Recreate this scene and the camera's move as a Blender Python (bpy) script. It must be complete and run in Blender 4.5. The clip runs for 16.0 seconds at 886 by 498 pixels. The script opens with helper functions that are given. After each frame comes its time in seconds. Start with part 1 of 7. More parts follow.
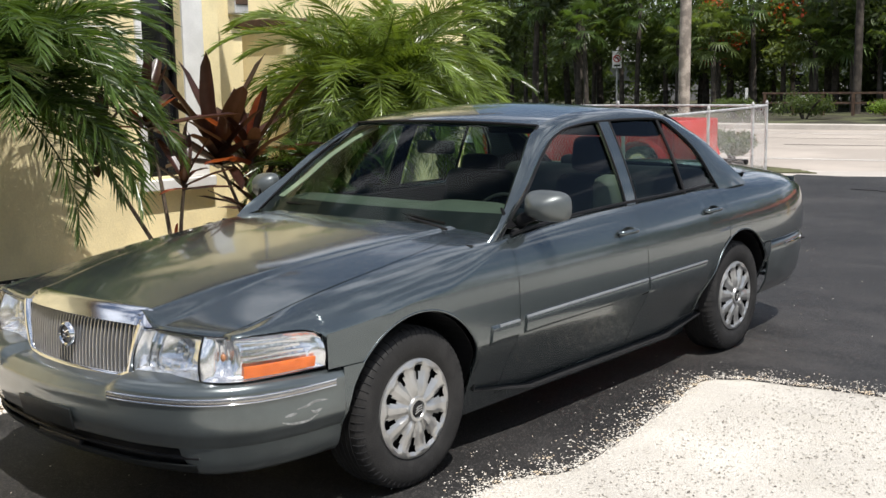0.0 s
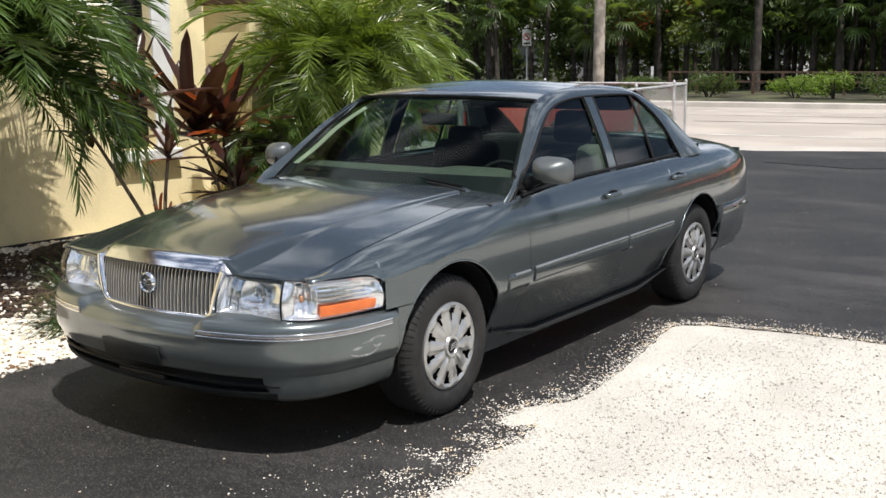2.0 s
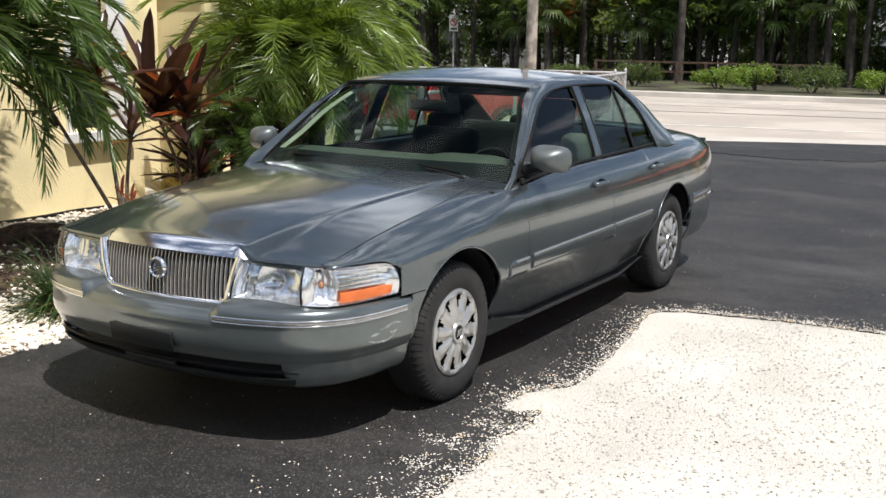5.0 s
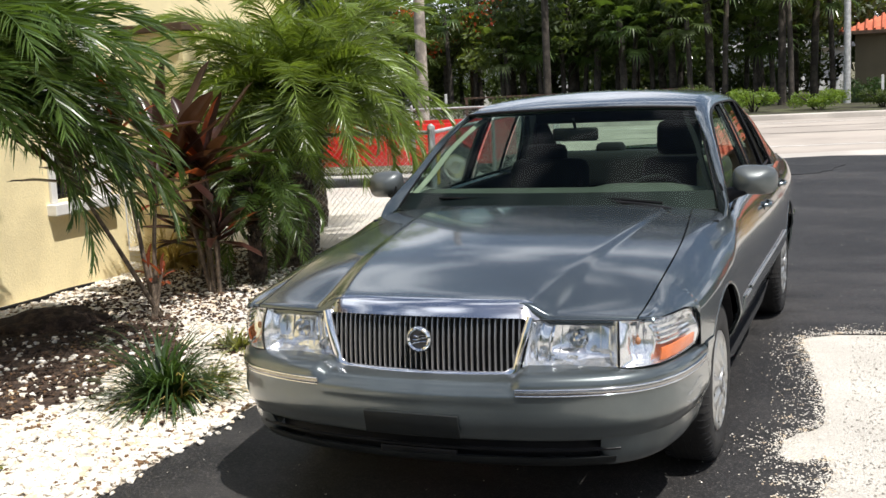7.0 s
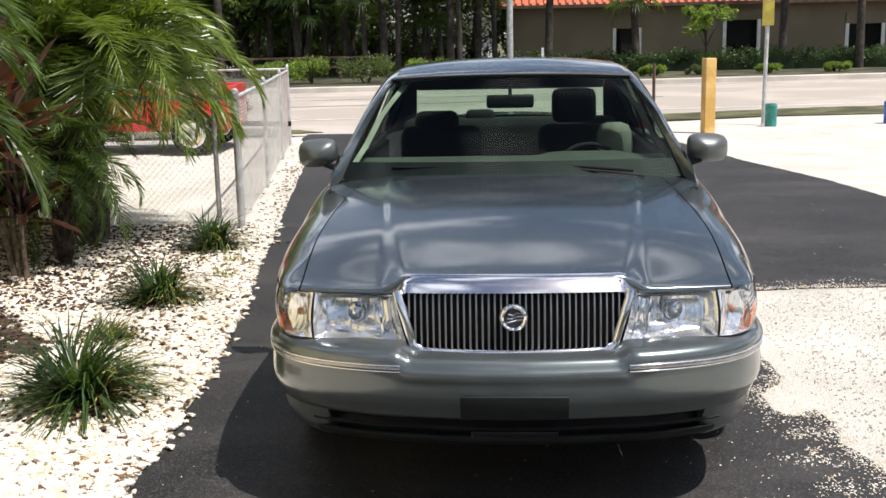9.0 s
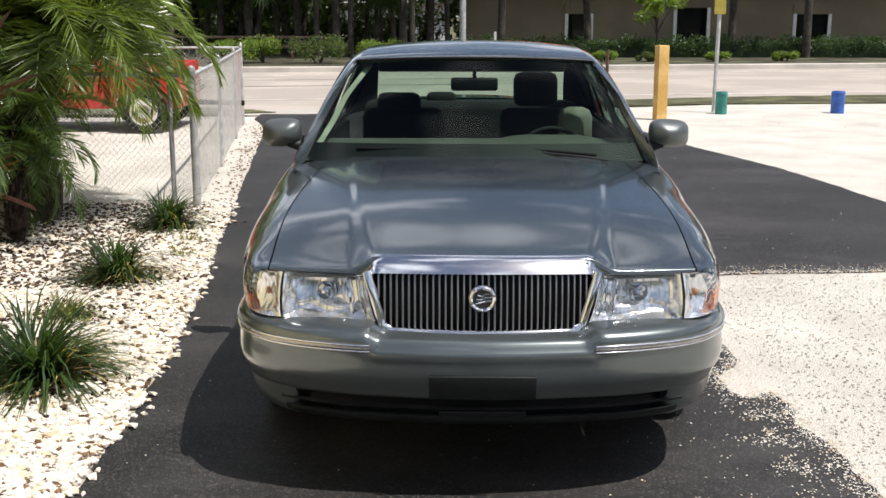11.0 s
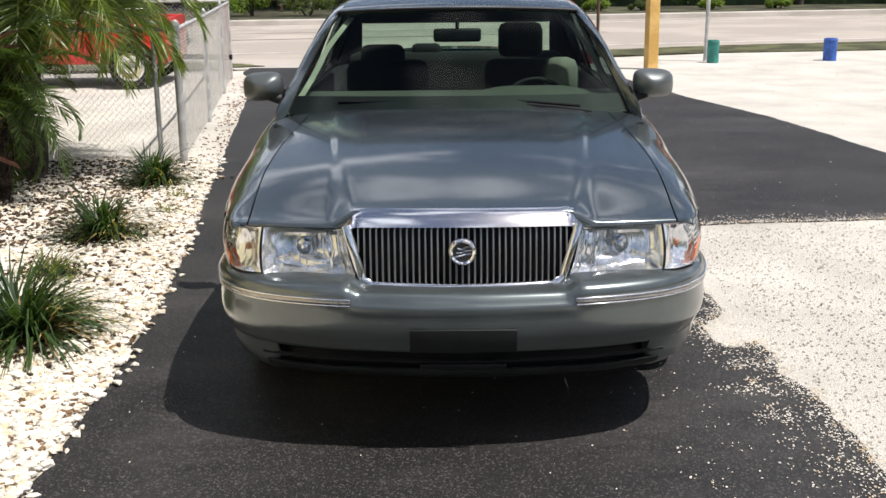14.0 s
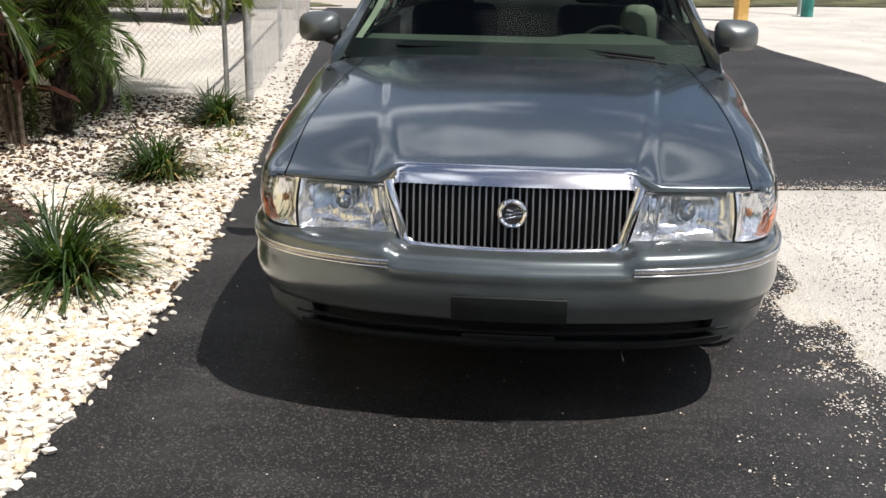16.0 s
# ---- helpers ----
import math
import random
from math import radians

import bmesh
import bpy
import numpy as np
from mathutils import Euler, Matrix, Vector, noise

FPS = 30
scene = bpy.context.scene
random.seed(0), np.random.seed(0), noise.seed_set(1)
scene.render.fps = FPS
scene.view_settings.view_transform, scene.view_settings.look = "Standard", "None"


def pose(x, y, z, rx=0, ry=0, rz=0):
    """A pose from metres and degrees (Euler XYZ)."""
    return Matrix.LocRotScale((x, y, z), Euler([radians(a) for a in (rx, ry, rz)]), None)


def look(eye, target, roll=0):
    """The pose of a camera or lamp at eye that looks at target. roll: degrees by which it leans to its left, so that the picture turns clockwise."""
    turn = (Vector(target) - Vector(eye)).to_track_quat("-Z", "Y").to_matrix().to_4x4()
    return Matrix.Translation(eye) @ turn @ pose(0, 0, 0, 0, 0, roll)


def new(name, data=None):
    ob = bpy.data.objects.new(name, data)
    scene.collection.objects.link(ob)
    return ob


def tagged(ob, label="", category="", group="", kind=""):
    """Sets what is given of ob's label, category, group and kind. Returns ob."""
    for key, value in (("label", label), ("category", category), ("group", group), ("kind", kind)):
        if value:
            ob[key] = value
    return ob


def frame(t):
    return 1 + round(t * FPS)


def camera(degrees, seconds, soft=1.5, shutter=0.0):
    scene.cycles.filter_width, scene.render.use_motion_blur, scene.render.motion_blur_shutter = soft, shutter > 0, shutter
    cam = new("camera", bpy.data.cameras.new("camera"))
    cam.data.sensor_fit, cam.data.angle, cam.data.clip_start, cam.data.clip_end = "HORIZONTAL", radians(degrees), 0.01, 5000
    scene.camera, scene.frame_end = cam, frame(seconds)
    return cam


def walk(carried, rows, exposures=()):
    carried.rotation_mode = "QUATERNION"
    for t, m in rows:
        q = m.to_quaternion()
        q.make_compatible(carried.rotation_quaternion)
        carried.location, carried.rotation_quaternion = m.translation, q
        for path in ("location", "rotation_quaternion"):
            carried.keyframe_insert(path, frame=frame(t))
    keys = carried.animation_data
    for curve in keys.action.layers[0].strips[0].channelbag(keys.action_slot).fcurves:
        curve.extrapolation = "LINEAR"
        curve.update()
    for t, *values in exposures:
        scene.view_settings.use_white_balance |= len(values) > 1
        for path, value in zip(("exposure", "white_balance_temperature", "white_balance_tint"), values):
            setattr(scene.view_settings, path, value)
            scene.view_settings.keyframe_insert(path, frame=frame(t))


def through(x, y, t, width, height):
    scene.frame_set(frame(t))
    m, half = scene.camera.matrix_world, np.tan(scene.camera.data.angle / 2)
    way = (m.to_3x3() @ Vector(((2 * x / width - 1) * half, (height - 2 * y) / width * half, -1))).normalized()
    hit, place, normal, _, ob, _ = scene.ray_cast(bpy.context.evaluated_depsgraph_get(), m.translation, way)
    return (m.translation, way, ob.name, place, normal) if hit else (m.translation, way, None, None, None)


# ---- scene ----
cam = camera(44.0, 16.0)
PATH = [
    (0, (3.838, -3.216, 1.67), (2.552, -1.716, 1.363), -1.0),
    (0.5, (3.694, -3.421, 1.68), (2.473, -1.863, 1.393), -0.3),
    (1, (3.72, -3.627, 1.658), (2.499, -2.068, 1.376), -1.3),
    (1.5, (3.79, -3.839, 1.675), (2.6, -2.261, 1.371), 0.2),
    (2, (3.792, -4.099, 1.691), (2.652, -2.493, 1.34), -0.5),
    (2.5, (3.908, -4.264, 1.697), (2.731, -2.681, 1.37), 0.2),
    (3, (3.946, -4.335, 1.706), (2.784, -2.744, 1.364), -0.4),
    (3.5, (3.937, -4.35, 1.7), (2.75, -2.774, 1.369), -0.9),
    (4, (3.898, -4.357, 1.699), (2.704, -2.792, 1.343), 0.1),
    (4.2, (3.868, -4.349, 1.709), (2.719, -2.753, 1.345), 1.3),
    (6.3, (2.233, -4.427, 1.623), (1.405, -2.645, 1.248), -2.6),
    (6.5, (2.055, -4.453, 1.604), (1.248, -2.659, 1.244), -2.3),
    (7, (1.57, -4.538, 1.627), (0.816, -2.71, 1.325), -2.9),
    (7.5, (1.032, -4.647, 1.626), (0.348, -2.797, 1.292), -2.0),
    (8, (0.635, -4.611, 1.628), (0.148, -2.703, 1.28), -0.7),
    (8.5, (0.269, -4.561, 1.651), (-0.053, -2.617, 1.307), 0.1),
    (9, (-0.014, -4.625, 1.663), (-0.134, -2.665, 1.279), -1.2),
    (9.5, (-0.052, -4.647, 1.666), (-0.12, -2.684, 1.286), -0.2),
    (9.7, (-0.116, -4.647, 1.643), (-0.134, -2.685, 1.256), -0.0),
    (11.8, (-0.065, -4.673, 1.671), (-0.115, -2.718, 1.254), 0.2),
    (12, (-0.062, -4.682, 1.669), (-0.132, -2.727, 1.255), 0.1),
    (12.5, (-0.063, -4.674, 1.672), (-0.11, -2.719, 1.253), 0.4),
    (13, (-0.038, -4.671, 1.675), (-0.11, -2.718, 1.246), -0.7),
    (13.5, (-0.043, -4.648, 1.657), (-0.105, -2.704, 1.193), -0.6),
    (14, (-0.035, -4.635, 1.659), (-0.052, -2.698, 1.16), -0.6),
    (14.5, (-0.036, -4.651, 1.648), (-0.104, -2.713, 1.159), -1.2),
    (15, (0.017, -4.634, 1.653), (-0.116, -2.697, 1.175), -1.4),
    (15.5, (0.031, -4.564, 1.642), (-0.112, -2.645, 1.096), -0.7),
    (16, (0.054, -4.345, 1.628), (-0.101, -2.441, 1.035), 0.8),
]
walk(cam, [(t, look(eye, target, roll)) for t, eye, target, roll in PATH], exposures=((0.0, 0.18, 6500, 11.5), (2.0, 0.22, 6500, 11.5), (4.2, 0.27, 6500, 11.5), (6.5, 0.25, 6500, 11.5), (8.0, 0.28, 6500, 11.5), (8.6, 0.32, 6600, 13.0), (9.7, 0.16, 6600, 13.0), (12.0, 0.14, 6580, 12.6), (13.5, 0.12, 6580, 12.6), (16.0, 0.07, 6580, 12.6)))

# ---------------------------------------------------------------- light
SUN_TO = Vector((0.42, -0.20, 1.0)).normalized()
sun = new("sun", bpy.data.lights.new("sun", "SUN"))
sun.data.energy, sun.data.angle, sun.data.color = 5.0, radians(0.53), (1.0, 0.965, 0.91)
sun.matrix_world = look((0, 0, 30), Vector((0, 0, 30)) - SUN_TO)
world = bpy.data.worlds.new("sky")
scene.world = world
world.use_nodes = True
wn, wl = world.node_tree.nodes, world.node_tree.links
wn.clear()
sky = wn.new("ShaderNodeTexSky")
sky.sky_type, sky.sun_disc = "NISHITA", False
sky.sun_elevation, sky.sun_rotation = math.asin(SUN_TO.z), math.atan2(SUN_TO.x, SUN_TO.y)
wtc = wn.new("ShaderNodeTexCoord")
wmap = wn.new("ShaderNodeMapping")
wmap.inputs["Scale"].default_value = (2.2, 3.2, 6.0)
wnoise = wn.new("ShaderNodeTexNoise")
wnoise.inputs["Scale"].default_value, wnoise.inputs["Detail"].default_value = 1.9, 7.0
wramp = wn.new("ShaderNodeValToRGB")
wramp.color_ramp.elements[0].position, wramp.color_ramp.elements[1].position = 0.50, 0.61
wmix = wn.new("ShaderNodeMix")
wmix.data_type = "RGBA"
wmix.inputs["B"].default_value = (15.0, 15.8, 17.0, 1)
wbg, wout = wn.new("ShaderNodeBackground"), wn.new("ShaderNodeOutputWorld")
wbg.inputs["Strength"].default_value = 0.076
wl.new(wtc.outputs["Generated"], wmap.inputs["Vector"])
wl.new(wmap.outputs["Vector"], wnoise.inputs["Vector"])
wl.new(wnoise.outputs["Fac"], wramp.inputs["Fac"])
wl.new(wramp.outputs["Color"], wmix.inputs["Factor"])
wl.new(sky.outputs["Color"], wmix.inputs["A"])
wl.new(wmix.outputs["Result"], wbg.inputs["Color"])
wl.new(wbg.outputs["Background"], wout.inputs["Surface"])


# ---------------------------------------------------------------- materials
def shader(name, base, rough=0.6, metal=0.0, var=0.25, scale=8.0, fine=90.0, bump=0.1, bump_scale=None, second=None, mask=(0.45, 0.6), coat=0.0,
           random_tint=0.0, spec=0.5, dist=0.01):
    """A surface with colour variation at two scales, fine relief and, with random_tint, a shift from piece to piece."""
    m = bpy.data.materials.new(name)
    m.use_nodes = True
    n, l = m.node_tree.nodes, m.node_tree.links
    b = n["Principled BSDF"]
    tc = n.new("ShaderNodeTexCoord")
    big, small = n.new("ShaderNodeTexNoise"), n.new("ShaderNodeTexNoise")
    big.inputs["Scale"].default_value, big.inputs["Detail"].default_value = scale, 5
    small.inputs["Scale"].default_value, small.inputs["Detail"].default_value = fine, 4
    for t in (big, small):
        l.new(tc.outputs["Object"], t.inputs["Vector"])
    ramp = n.new("ShaderNodeValToRGB")
    ramp.color_ramp.elements[0].position, ramp.color_ramp.elements[1].position = mask
    lo, hi = [max(0, c * (1 - var)) for c in base], [min(1, c * (1 + var)) for c in base]
    ramp.color_ramp.elements[0].color = (*lo, 1)
    ramp.color_ramp.elements[1].color = (*(second or hi), 1)
    l.new(big.outputs["Fac"], ramp.inputs["Fac"])
    mul = n.new("ShaderNodeMix")
    mul.data_type, mul.blend_type = "RGBA", "MULTIPLY"
    mul.inputs["Factor"].default_value = 1.0
    r2 = n.new("ShaderNodeValToRGB")
    r2.color_ramp.elements[0].position, r2.color_ramp.elements[1].position = 0.3, 0.7
    k = 1 - var
    r2.color_ramp.elements[0].color, r2.color_ramp.elements[1].color = (k, k, k, 1), (1, 1, 1, 1)
    l.new(small.outputs["Fac"], r2.inputs["Fac"])
    l.new(ramp.outputs["Color"], mul.inputs["A"])
    l.new(r2.outputs["Color"], mul.inputs["B"])
    col = mul.outputs["Result"]
    if random_tint:
        info, hsv, mr = n.new("ShaderNodeObjectInfo"), n.new("ShaderNodeHueSaturation"), n.new("ShaderNodeMapRange")
        geo, add = n.new("ShaderNodeNewGeometry"), n.new("ShaderNodeMath")
        add.operation = "ADD"
        l.new(info.outputs["Random"], add.inputs[0])
        l.new(geo.outputs["Random Per Island"], add.inputs[1])
        mr.inputs["From Max"].default_value = 2.0
        mr.inputs["To Min"].default_value, mr.inputs["To Max"].default_value = 1 - random_tint, 1 + random_tint
        l.new(add.outputs[0], mr.inputs["Value"])
        l.new(mr.outputs["Result"], hsv.inputs["Value"])
        l.new(col, hsv.inputs["Color"])
        col = hsv.outputs["Color"]
    l.new(col, b.inputs["Base Color"])
    b.inputs["Roughness"].default_value, b.inputs["Metallic"].default_value = rough, metal
    b.inputs["Coat Weight"].default_value, b.inputs["Coat Roughness"].default_value = coat, 0.07
    b.inputs["Specular IOR Level"].default_value = spec
    if bump:
        bn, bt = n.new("ShaderNodeBump"), n.new("ShaderNodeTexNoise")
        bt.inputs["Scale"].default_value, bt.inputs["Detail"].default_value = bump_scale or fine, 6
        l.new(tc.outputs["Object"], bt.inputs["Vector"])
        bn.inputs["Strength"].default_value, bn.inputs["Distance"].default_value = bump, dist
        l.new(bt.outputs["Fac"], bn.inputs["Height"])
        l.new(bn.outputs["Normal"], b.inputs["Normal"])
    return m


def flecks(m, scale, keep, fleck, much, patch_scale, patch, patch_much):
    """Scattered grains of another colour, and broad worn patches, over a shader() surface."""
    n, l = m.node_tree.nodes, m.node_tree.links
    b, tc = n["Principled BSDF"], n.new("ShaderNodeTexCoord")
    vo, mr, m1 = n.new("ShaderNodeTexVoronoi"), n.new("ShaderNodeMapRange"), n.new("ShaderNodeMix")
    no, m2, r2 = n.new("ShaderNodeTexNoise"), n.new("ShaderNodeMix"), n.new("ShaderNodeMapRange")
    mp = n.new("ShaderNodeMapping")
    mp.inputs["Scale"].default_value = (1.0, 2.2, 1.0)
    mp.inputs["Rotation"].default_value = (0, 0, 0.6)
    sep = n.new("ShaderNodeSeparateColor")
    vo.inputs["Scale"].default_value = scale
    no.inputs["Scale"].default_value, no.inputs["Detail"].default_value, no.inputs["Roughness"].default_value = patch_scale, 8, 0.68
    mr.inputs["From Min"].default_value, mr.inputs["From Max"].default_value, mr.inputs["To Max"].default_value = keep, min(keep + 0.15, 1), much
    r2.inputs["From Min"].default_value, r2.inputs["From Max"].default_value, r2.inputs["To Max"].default_value = 0.50, 0.72, patch_much
    old = b.inputs["Base Color"].links[0].from_socket
    for mx, c in ((m1, fleck), (m2, patch)):
        mx.data_type = "RGBA"
        mx.inputs["B"].default_value = (*c, 1)
    l.new(tc.outputs["Object"], vo.inputs["Vector"])
    l.new(tc.outputs["Object"], mp.inputs["Vector"])
    l.new(mp.outputs["Vector"], no.inputs["Vector"])
    l.new(vo.outputs["Color"], sep.inputs["Color"])
    l.new(sep.outputs["Red"], mr.inputs["Value"])
    l.new(no.outputs["Fac"], r2.inputs["Value"])
    l.new(r2.outputs["Result"], m2.inputs["Factor"])
    l.new(mr.outputs["Result"], m1.inputs["Factor"])
    l.new(old, m2.inputs["A"])
    l.new(m2.outputs["Result"], m1.inputs["A"])
    l.new(m1.outputs["Result"], b.inputs["Base Color"])


def leafy(name, base, rough=0.4, var=0.35, through=0.35, tint=0.35):
    """Leaves that let some light through."""
    m = shader(name, base, rough, var=var, scale=3.0, fine=25.0, bump=0.0, random_tint=tint, spec=0.5)
    n, l = m.node_tree.nodes, m.node_tree.links
    b, out = n["Principled BSDF"], n["Material Output"]
    tr, mx = n.new("ShaderNodeBsdfTranslucent"), n.new("ShaderNodeMixShader")
    tr.inputs["Color"].default_value = (min(1, base[0] * 2.2), min(1, base[1] * 2.2), base[2] * 0.9, 1)
    mx.inputs["Fac"].default_value = through
    l.new(b.outputs["BSDF"], mx.inputs[1])
    l.new(tr.outputs["BSDF"], mx.inputs[2])
    l.new(mx.outputs["Shader"], out.inputs["Surface"])
    return m


def pane(name, tint, gloss_rough=0.0, base_gloss=0.035, slant_gloss=0.90):
    """Clear or tinted glass: looks through, with gloss that grows at a slant."""
    m = bpy.data.materials.new(name)
    m.use_nodes = True
    n, l = m.node_tree.nodes, m.node_tree.links
    n.remove(n["Principled BSDF"])
    tr, gl, mx, lw = n.new("ShaderNodeBsdfTransparent"), n.new("ShaderNodeBsdfGlossy"), n.new("ShaderNodeMixShader"), n.new("ShaderNodeLayerWeight")
    pw, ma = n.new("ShaderNodeMath"), n.new("ShaderNodeMath")
    pw.operation, ma.operation = "POWER", "MULTIPLY_ADD"
    pw.inputs[1].default_value, ma.inputs[1].default_value, ma.inputs[2].default_value = 5.0, slant_gloss, base_gloss
    tr.inputs["Color"].default_value = (*tint, 1)
    gl.inputs["Roughness"].default_value = gloss_rough
    l.new(lw.outputs["Facing"], pw.inputs[0])
    l.new(pw.outputs[0], ma.inputs[0])
    l.new(ma.outputs[0], mx.inputs["Fac"])
    l.new(tr.outputs["BSDF"], mx.inputs[1])
    l.new(gl.outputs["BSDF"], mx.inputs[2])
    l.new(mx.outputs["Shader"], n["Material Output"].inputs["Surface"])
    return m


PAINT = shader("car_paint", (0.098, 0.120, 0.127), 0.25, 0.80, var=0.05, scale=2.0, fine=900, bump=0.0, coat=1.0)
CHROME = shader("chrome", (0.78, 0.79, 0.80), 0.07, 1.0, var=0.04, scale=6, fine=60, bump=0.0)
AGED_CHROME = shader("aged_chrome", (0.76, 0.77, 0.80), 0.13, 1.0, var=0.05, scale=6, fine=60, bump=0.0)
SATIN = shader("satin_chrome", (0.44, 0.44, 0.45), 0.30, 0.75, var=0.06, scale=10, fine=120, bump=0.0)
SILVER = shader("wheel_cover_silver", (0.47, 0.47, 0.46), 0.30, 0.75, var=0.06, scale=8, fine=200, bump=0.02)
BLACK_TRIM = shader("black_trim", (0.008, 0.008, 0.009), 0.5, var=0.2, scale=10, fine=200, bump=0.05, spec=0.25)
RUBBER = shader("tyre_rubber", (0.015, 0.0142, 0.0135), 0.75, var=0.3, scale=14, fine=120, bump=0.15)
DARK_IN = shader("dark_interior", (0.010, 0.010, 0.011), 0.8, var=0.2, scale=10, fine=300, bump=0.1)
GREY_IN = shader("grey_green_vinyl", (0.085, 0.090, 0.074), 0.7, var=0.1, scale=6, fine=300, bump=0.1)
BEIGE_IN = shader("beige_cloth", (0.42, 0.40, 0.32), 0.85, var=0.12, scale=6, fine=300, bump=0.15)
# Seats and linings near-black: the cabin's shade is put into this colour.
CABIN_SHADE = shader("shade_darkened_cloth", (0.009, 0.0095, 0.010), 0.9, var=0.2, scale=8, fine=400, bump=0.2)
GLASS = pane("tinted_glass", (0.62, 0.74, 0.67), base_gloss=0.016, slant_gloss=0.55)
GLASS_SIDE = pane("side_glass", (0.36, 0.44, 0.42))
LENS = pane("clear_lens", (0.93, 0.94, 0.95))
REFLECTOR = shader("lamp_reflector", (0.93, 0.94, 0.96), 0.17, 0.85, var=0.06, scale=26, fine=70, bump=0.0)
# Plate bracket plastic; its black also paints the shade on the chin.
BRACKET_SHADE = shader("plate_bracket_and_chin_shade", (0.014, 0.016, 0.016), 0.5, var=0.15, scale=8, fine=120, bump=0.05, spec=0.25)
AMBER = shader("amber_plastic", (0.95, 0.20, 0.03), 0.25, var=0.1, scale=20, fine=160, bump=0.1)
AMBER_BULB = shader("amber_bulb_glass", (0.45, 0.20, 0.09), 0.2, var=0.1, scale=20, fine=160, bump=0.05)
# Car paint lifted in colour: brightness the bumper faces lack is painted in.
BUMPER_PAINT = shader("lifted_bumper_paint", (0.124, 0.145, 0.147), 0.28, 0.68, var=0.09, scale=3.0, fine=300, bump=0.0, coat=0.9)
MIRROR_PAINT = shader("mirror_housing_paint", (0.115, 0.128, 0.128), 0.42, 0.55, var=0.08, scale=5, fine=500, bump=0.03, coat=0.25)
RED_LENS = shader("red_plastic", (0.45, 0.01, 0.01), 0.2, var=0.1, scale=20, fine=160, bump=0.1)

STUCCO = shader("yellow_stucco", (0.90, 0.77, 0.455), 0.9, var=0.07, scale=1.6, fine=45, bump=0.5, bump_scale=70, dist=0.008)
WHITE_TRIM = shader("white_trim_paint", (0.80, 0.79, 0.76), 0.6, var=0.06, scale=3, fine=60, bump=0.08)
BROWN_TRIM = shader("brown_paint", (0.11, 0.065, 0.04), 0.6, var=0.25, scale=5, fine=60, bump=0.2)
DARK_GLASS = shader("dark_window_glass", (0.012, 0.012, 0.014), 0.06, var=0.1, scale=3, fine=20, bump=0.0)
ASPHALT = shader("asphalt", (0.0116, 0.0113, 0.0116), 0.62, var=0.42, scale=1.1, fine=110, bump=0.55, bump_scale=190, dist=0.010, mask=(0.38, 0.78), second=(0.027, 0.0252, 0.0242))
flecks(ASPHALT, 170.0, 0.80, (0.15, 0.139, 0.128), 0.45, 0.42, (0.076, 0.071, 0.067), 0.6)
GRAVEL = shader("white_shell_gravel", (0.64, 0.605, 0.54), 0.95, var=0.17, scale=1.3, fine=70, bump=0.9, bump_scale=95, dist=0.016, mask=(0.3, 0.7))
flecks(GRAVEL, 240.0, 0.80, (0.38, 0.34, 0.28), 0.65, 0.9, (0.60, 0.56, 0.47), 0.5)
BED = shader("stone_bed_soil", (0.54, 0.48, 0.39), 0.95, var=0.22, scale=14, fine=70, bump=0.8, bump_scale=60, dist=0.02)
STONE = shader("white_marble_stone", (0.78, 0.735, 0.65), 0.75, var=0.10, scale=34, fine=90, bump=0.3, random_tint=0.30)
flecks(STONE, 26.0, 0.72, (0.60, 0.47, 0.30), 0.7, 2.2, (0.62, 0.56, 0.46), 0.5)
MULCH = shader("brown_mulch", (0.085, 0.052, 0.034), 0.95, var=0.45, scale=14, fine=70, bump=0.9, bump_scale=45, dist=0.03, random_tint=0.4)
CONCRETE = shader("pale_concrete", (0.50, 0.46, 0.41), 0.9, var=0.12, scale=0.7, fine=40, bump=0.25, bump_scale=90)
ROAD = shader("bleached_road", (0.41, 0.362, 0.312), 0.9, var=0.10, scale=0.35, fine=50, bump=0.3, bump_scale=110)
GRASS_SOIL = shader("dry_verge", (0.105, 0.106, 0.046), 0.95, var=0.4, scale=1.5, fine=30, bump=0.6, bump_scale=40, dist=0.03)
VERGE = shader("mulched_verge", (0.080, 0.072, 0.040), 0.95, var=0.45, scale=0.8, fine=25, bump=0.6, bump_scale=40, dist=0.03, second=(0.105, 0.112, 0.050))
GROUND = shader("far_ground", (0.14, 0.13, 0.07), 0.95, var=0.35, scale=0.25, fine=6, bump=0.3, bump_scale=4, dist=0.05)
STEEL = shader("galvanised_steel", (0.56, 0.56, 0.55), 0.5, 0.3, var=0.15, scale=8, fine=70, bump=0.08)
PALM_LEAF = leafy("palm_leaf", (0.076, 0.126, 0.032), 0.29, through=0.28)
PALM_LIGHT = leafy("palm_leaf_light", (0.140, 0.196, 0.040), 0.32, through=0.3)
PALM_DRY = leafy("palm_leaf_dry", (0.42, 0.30, 0.14), 0.6)
PALM_BARK = shader("palm_bark", (0.085, 0.062, 0.045), 0.95, var=0.5, scale=16, fine=60, bump=1.0, bump_scale=30, dist=0.04)
TI_DARK = leafy("ti_leaf_burgundy", (0.050, 0.022, 0.018), 0.28, through=0.25)
TI_RED = leafy("ti_leaf_red", (0.26, 0.060, 0.03), 0.3, through=0.35)
TI_STEM = shader("ti_stem", (0.16, 0.12, 0.085), 0.9, var=0.3, scale=20, fine=80, bump=0.4)
TUFT = leafy("lily_turf", (0.042, 0.078, 0.026), 0.33)
TUFT_PALE = leafy("lily_turf_pale", (0.21, 0.22, 0.08), 0.45)
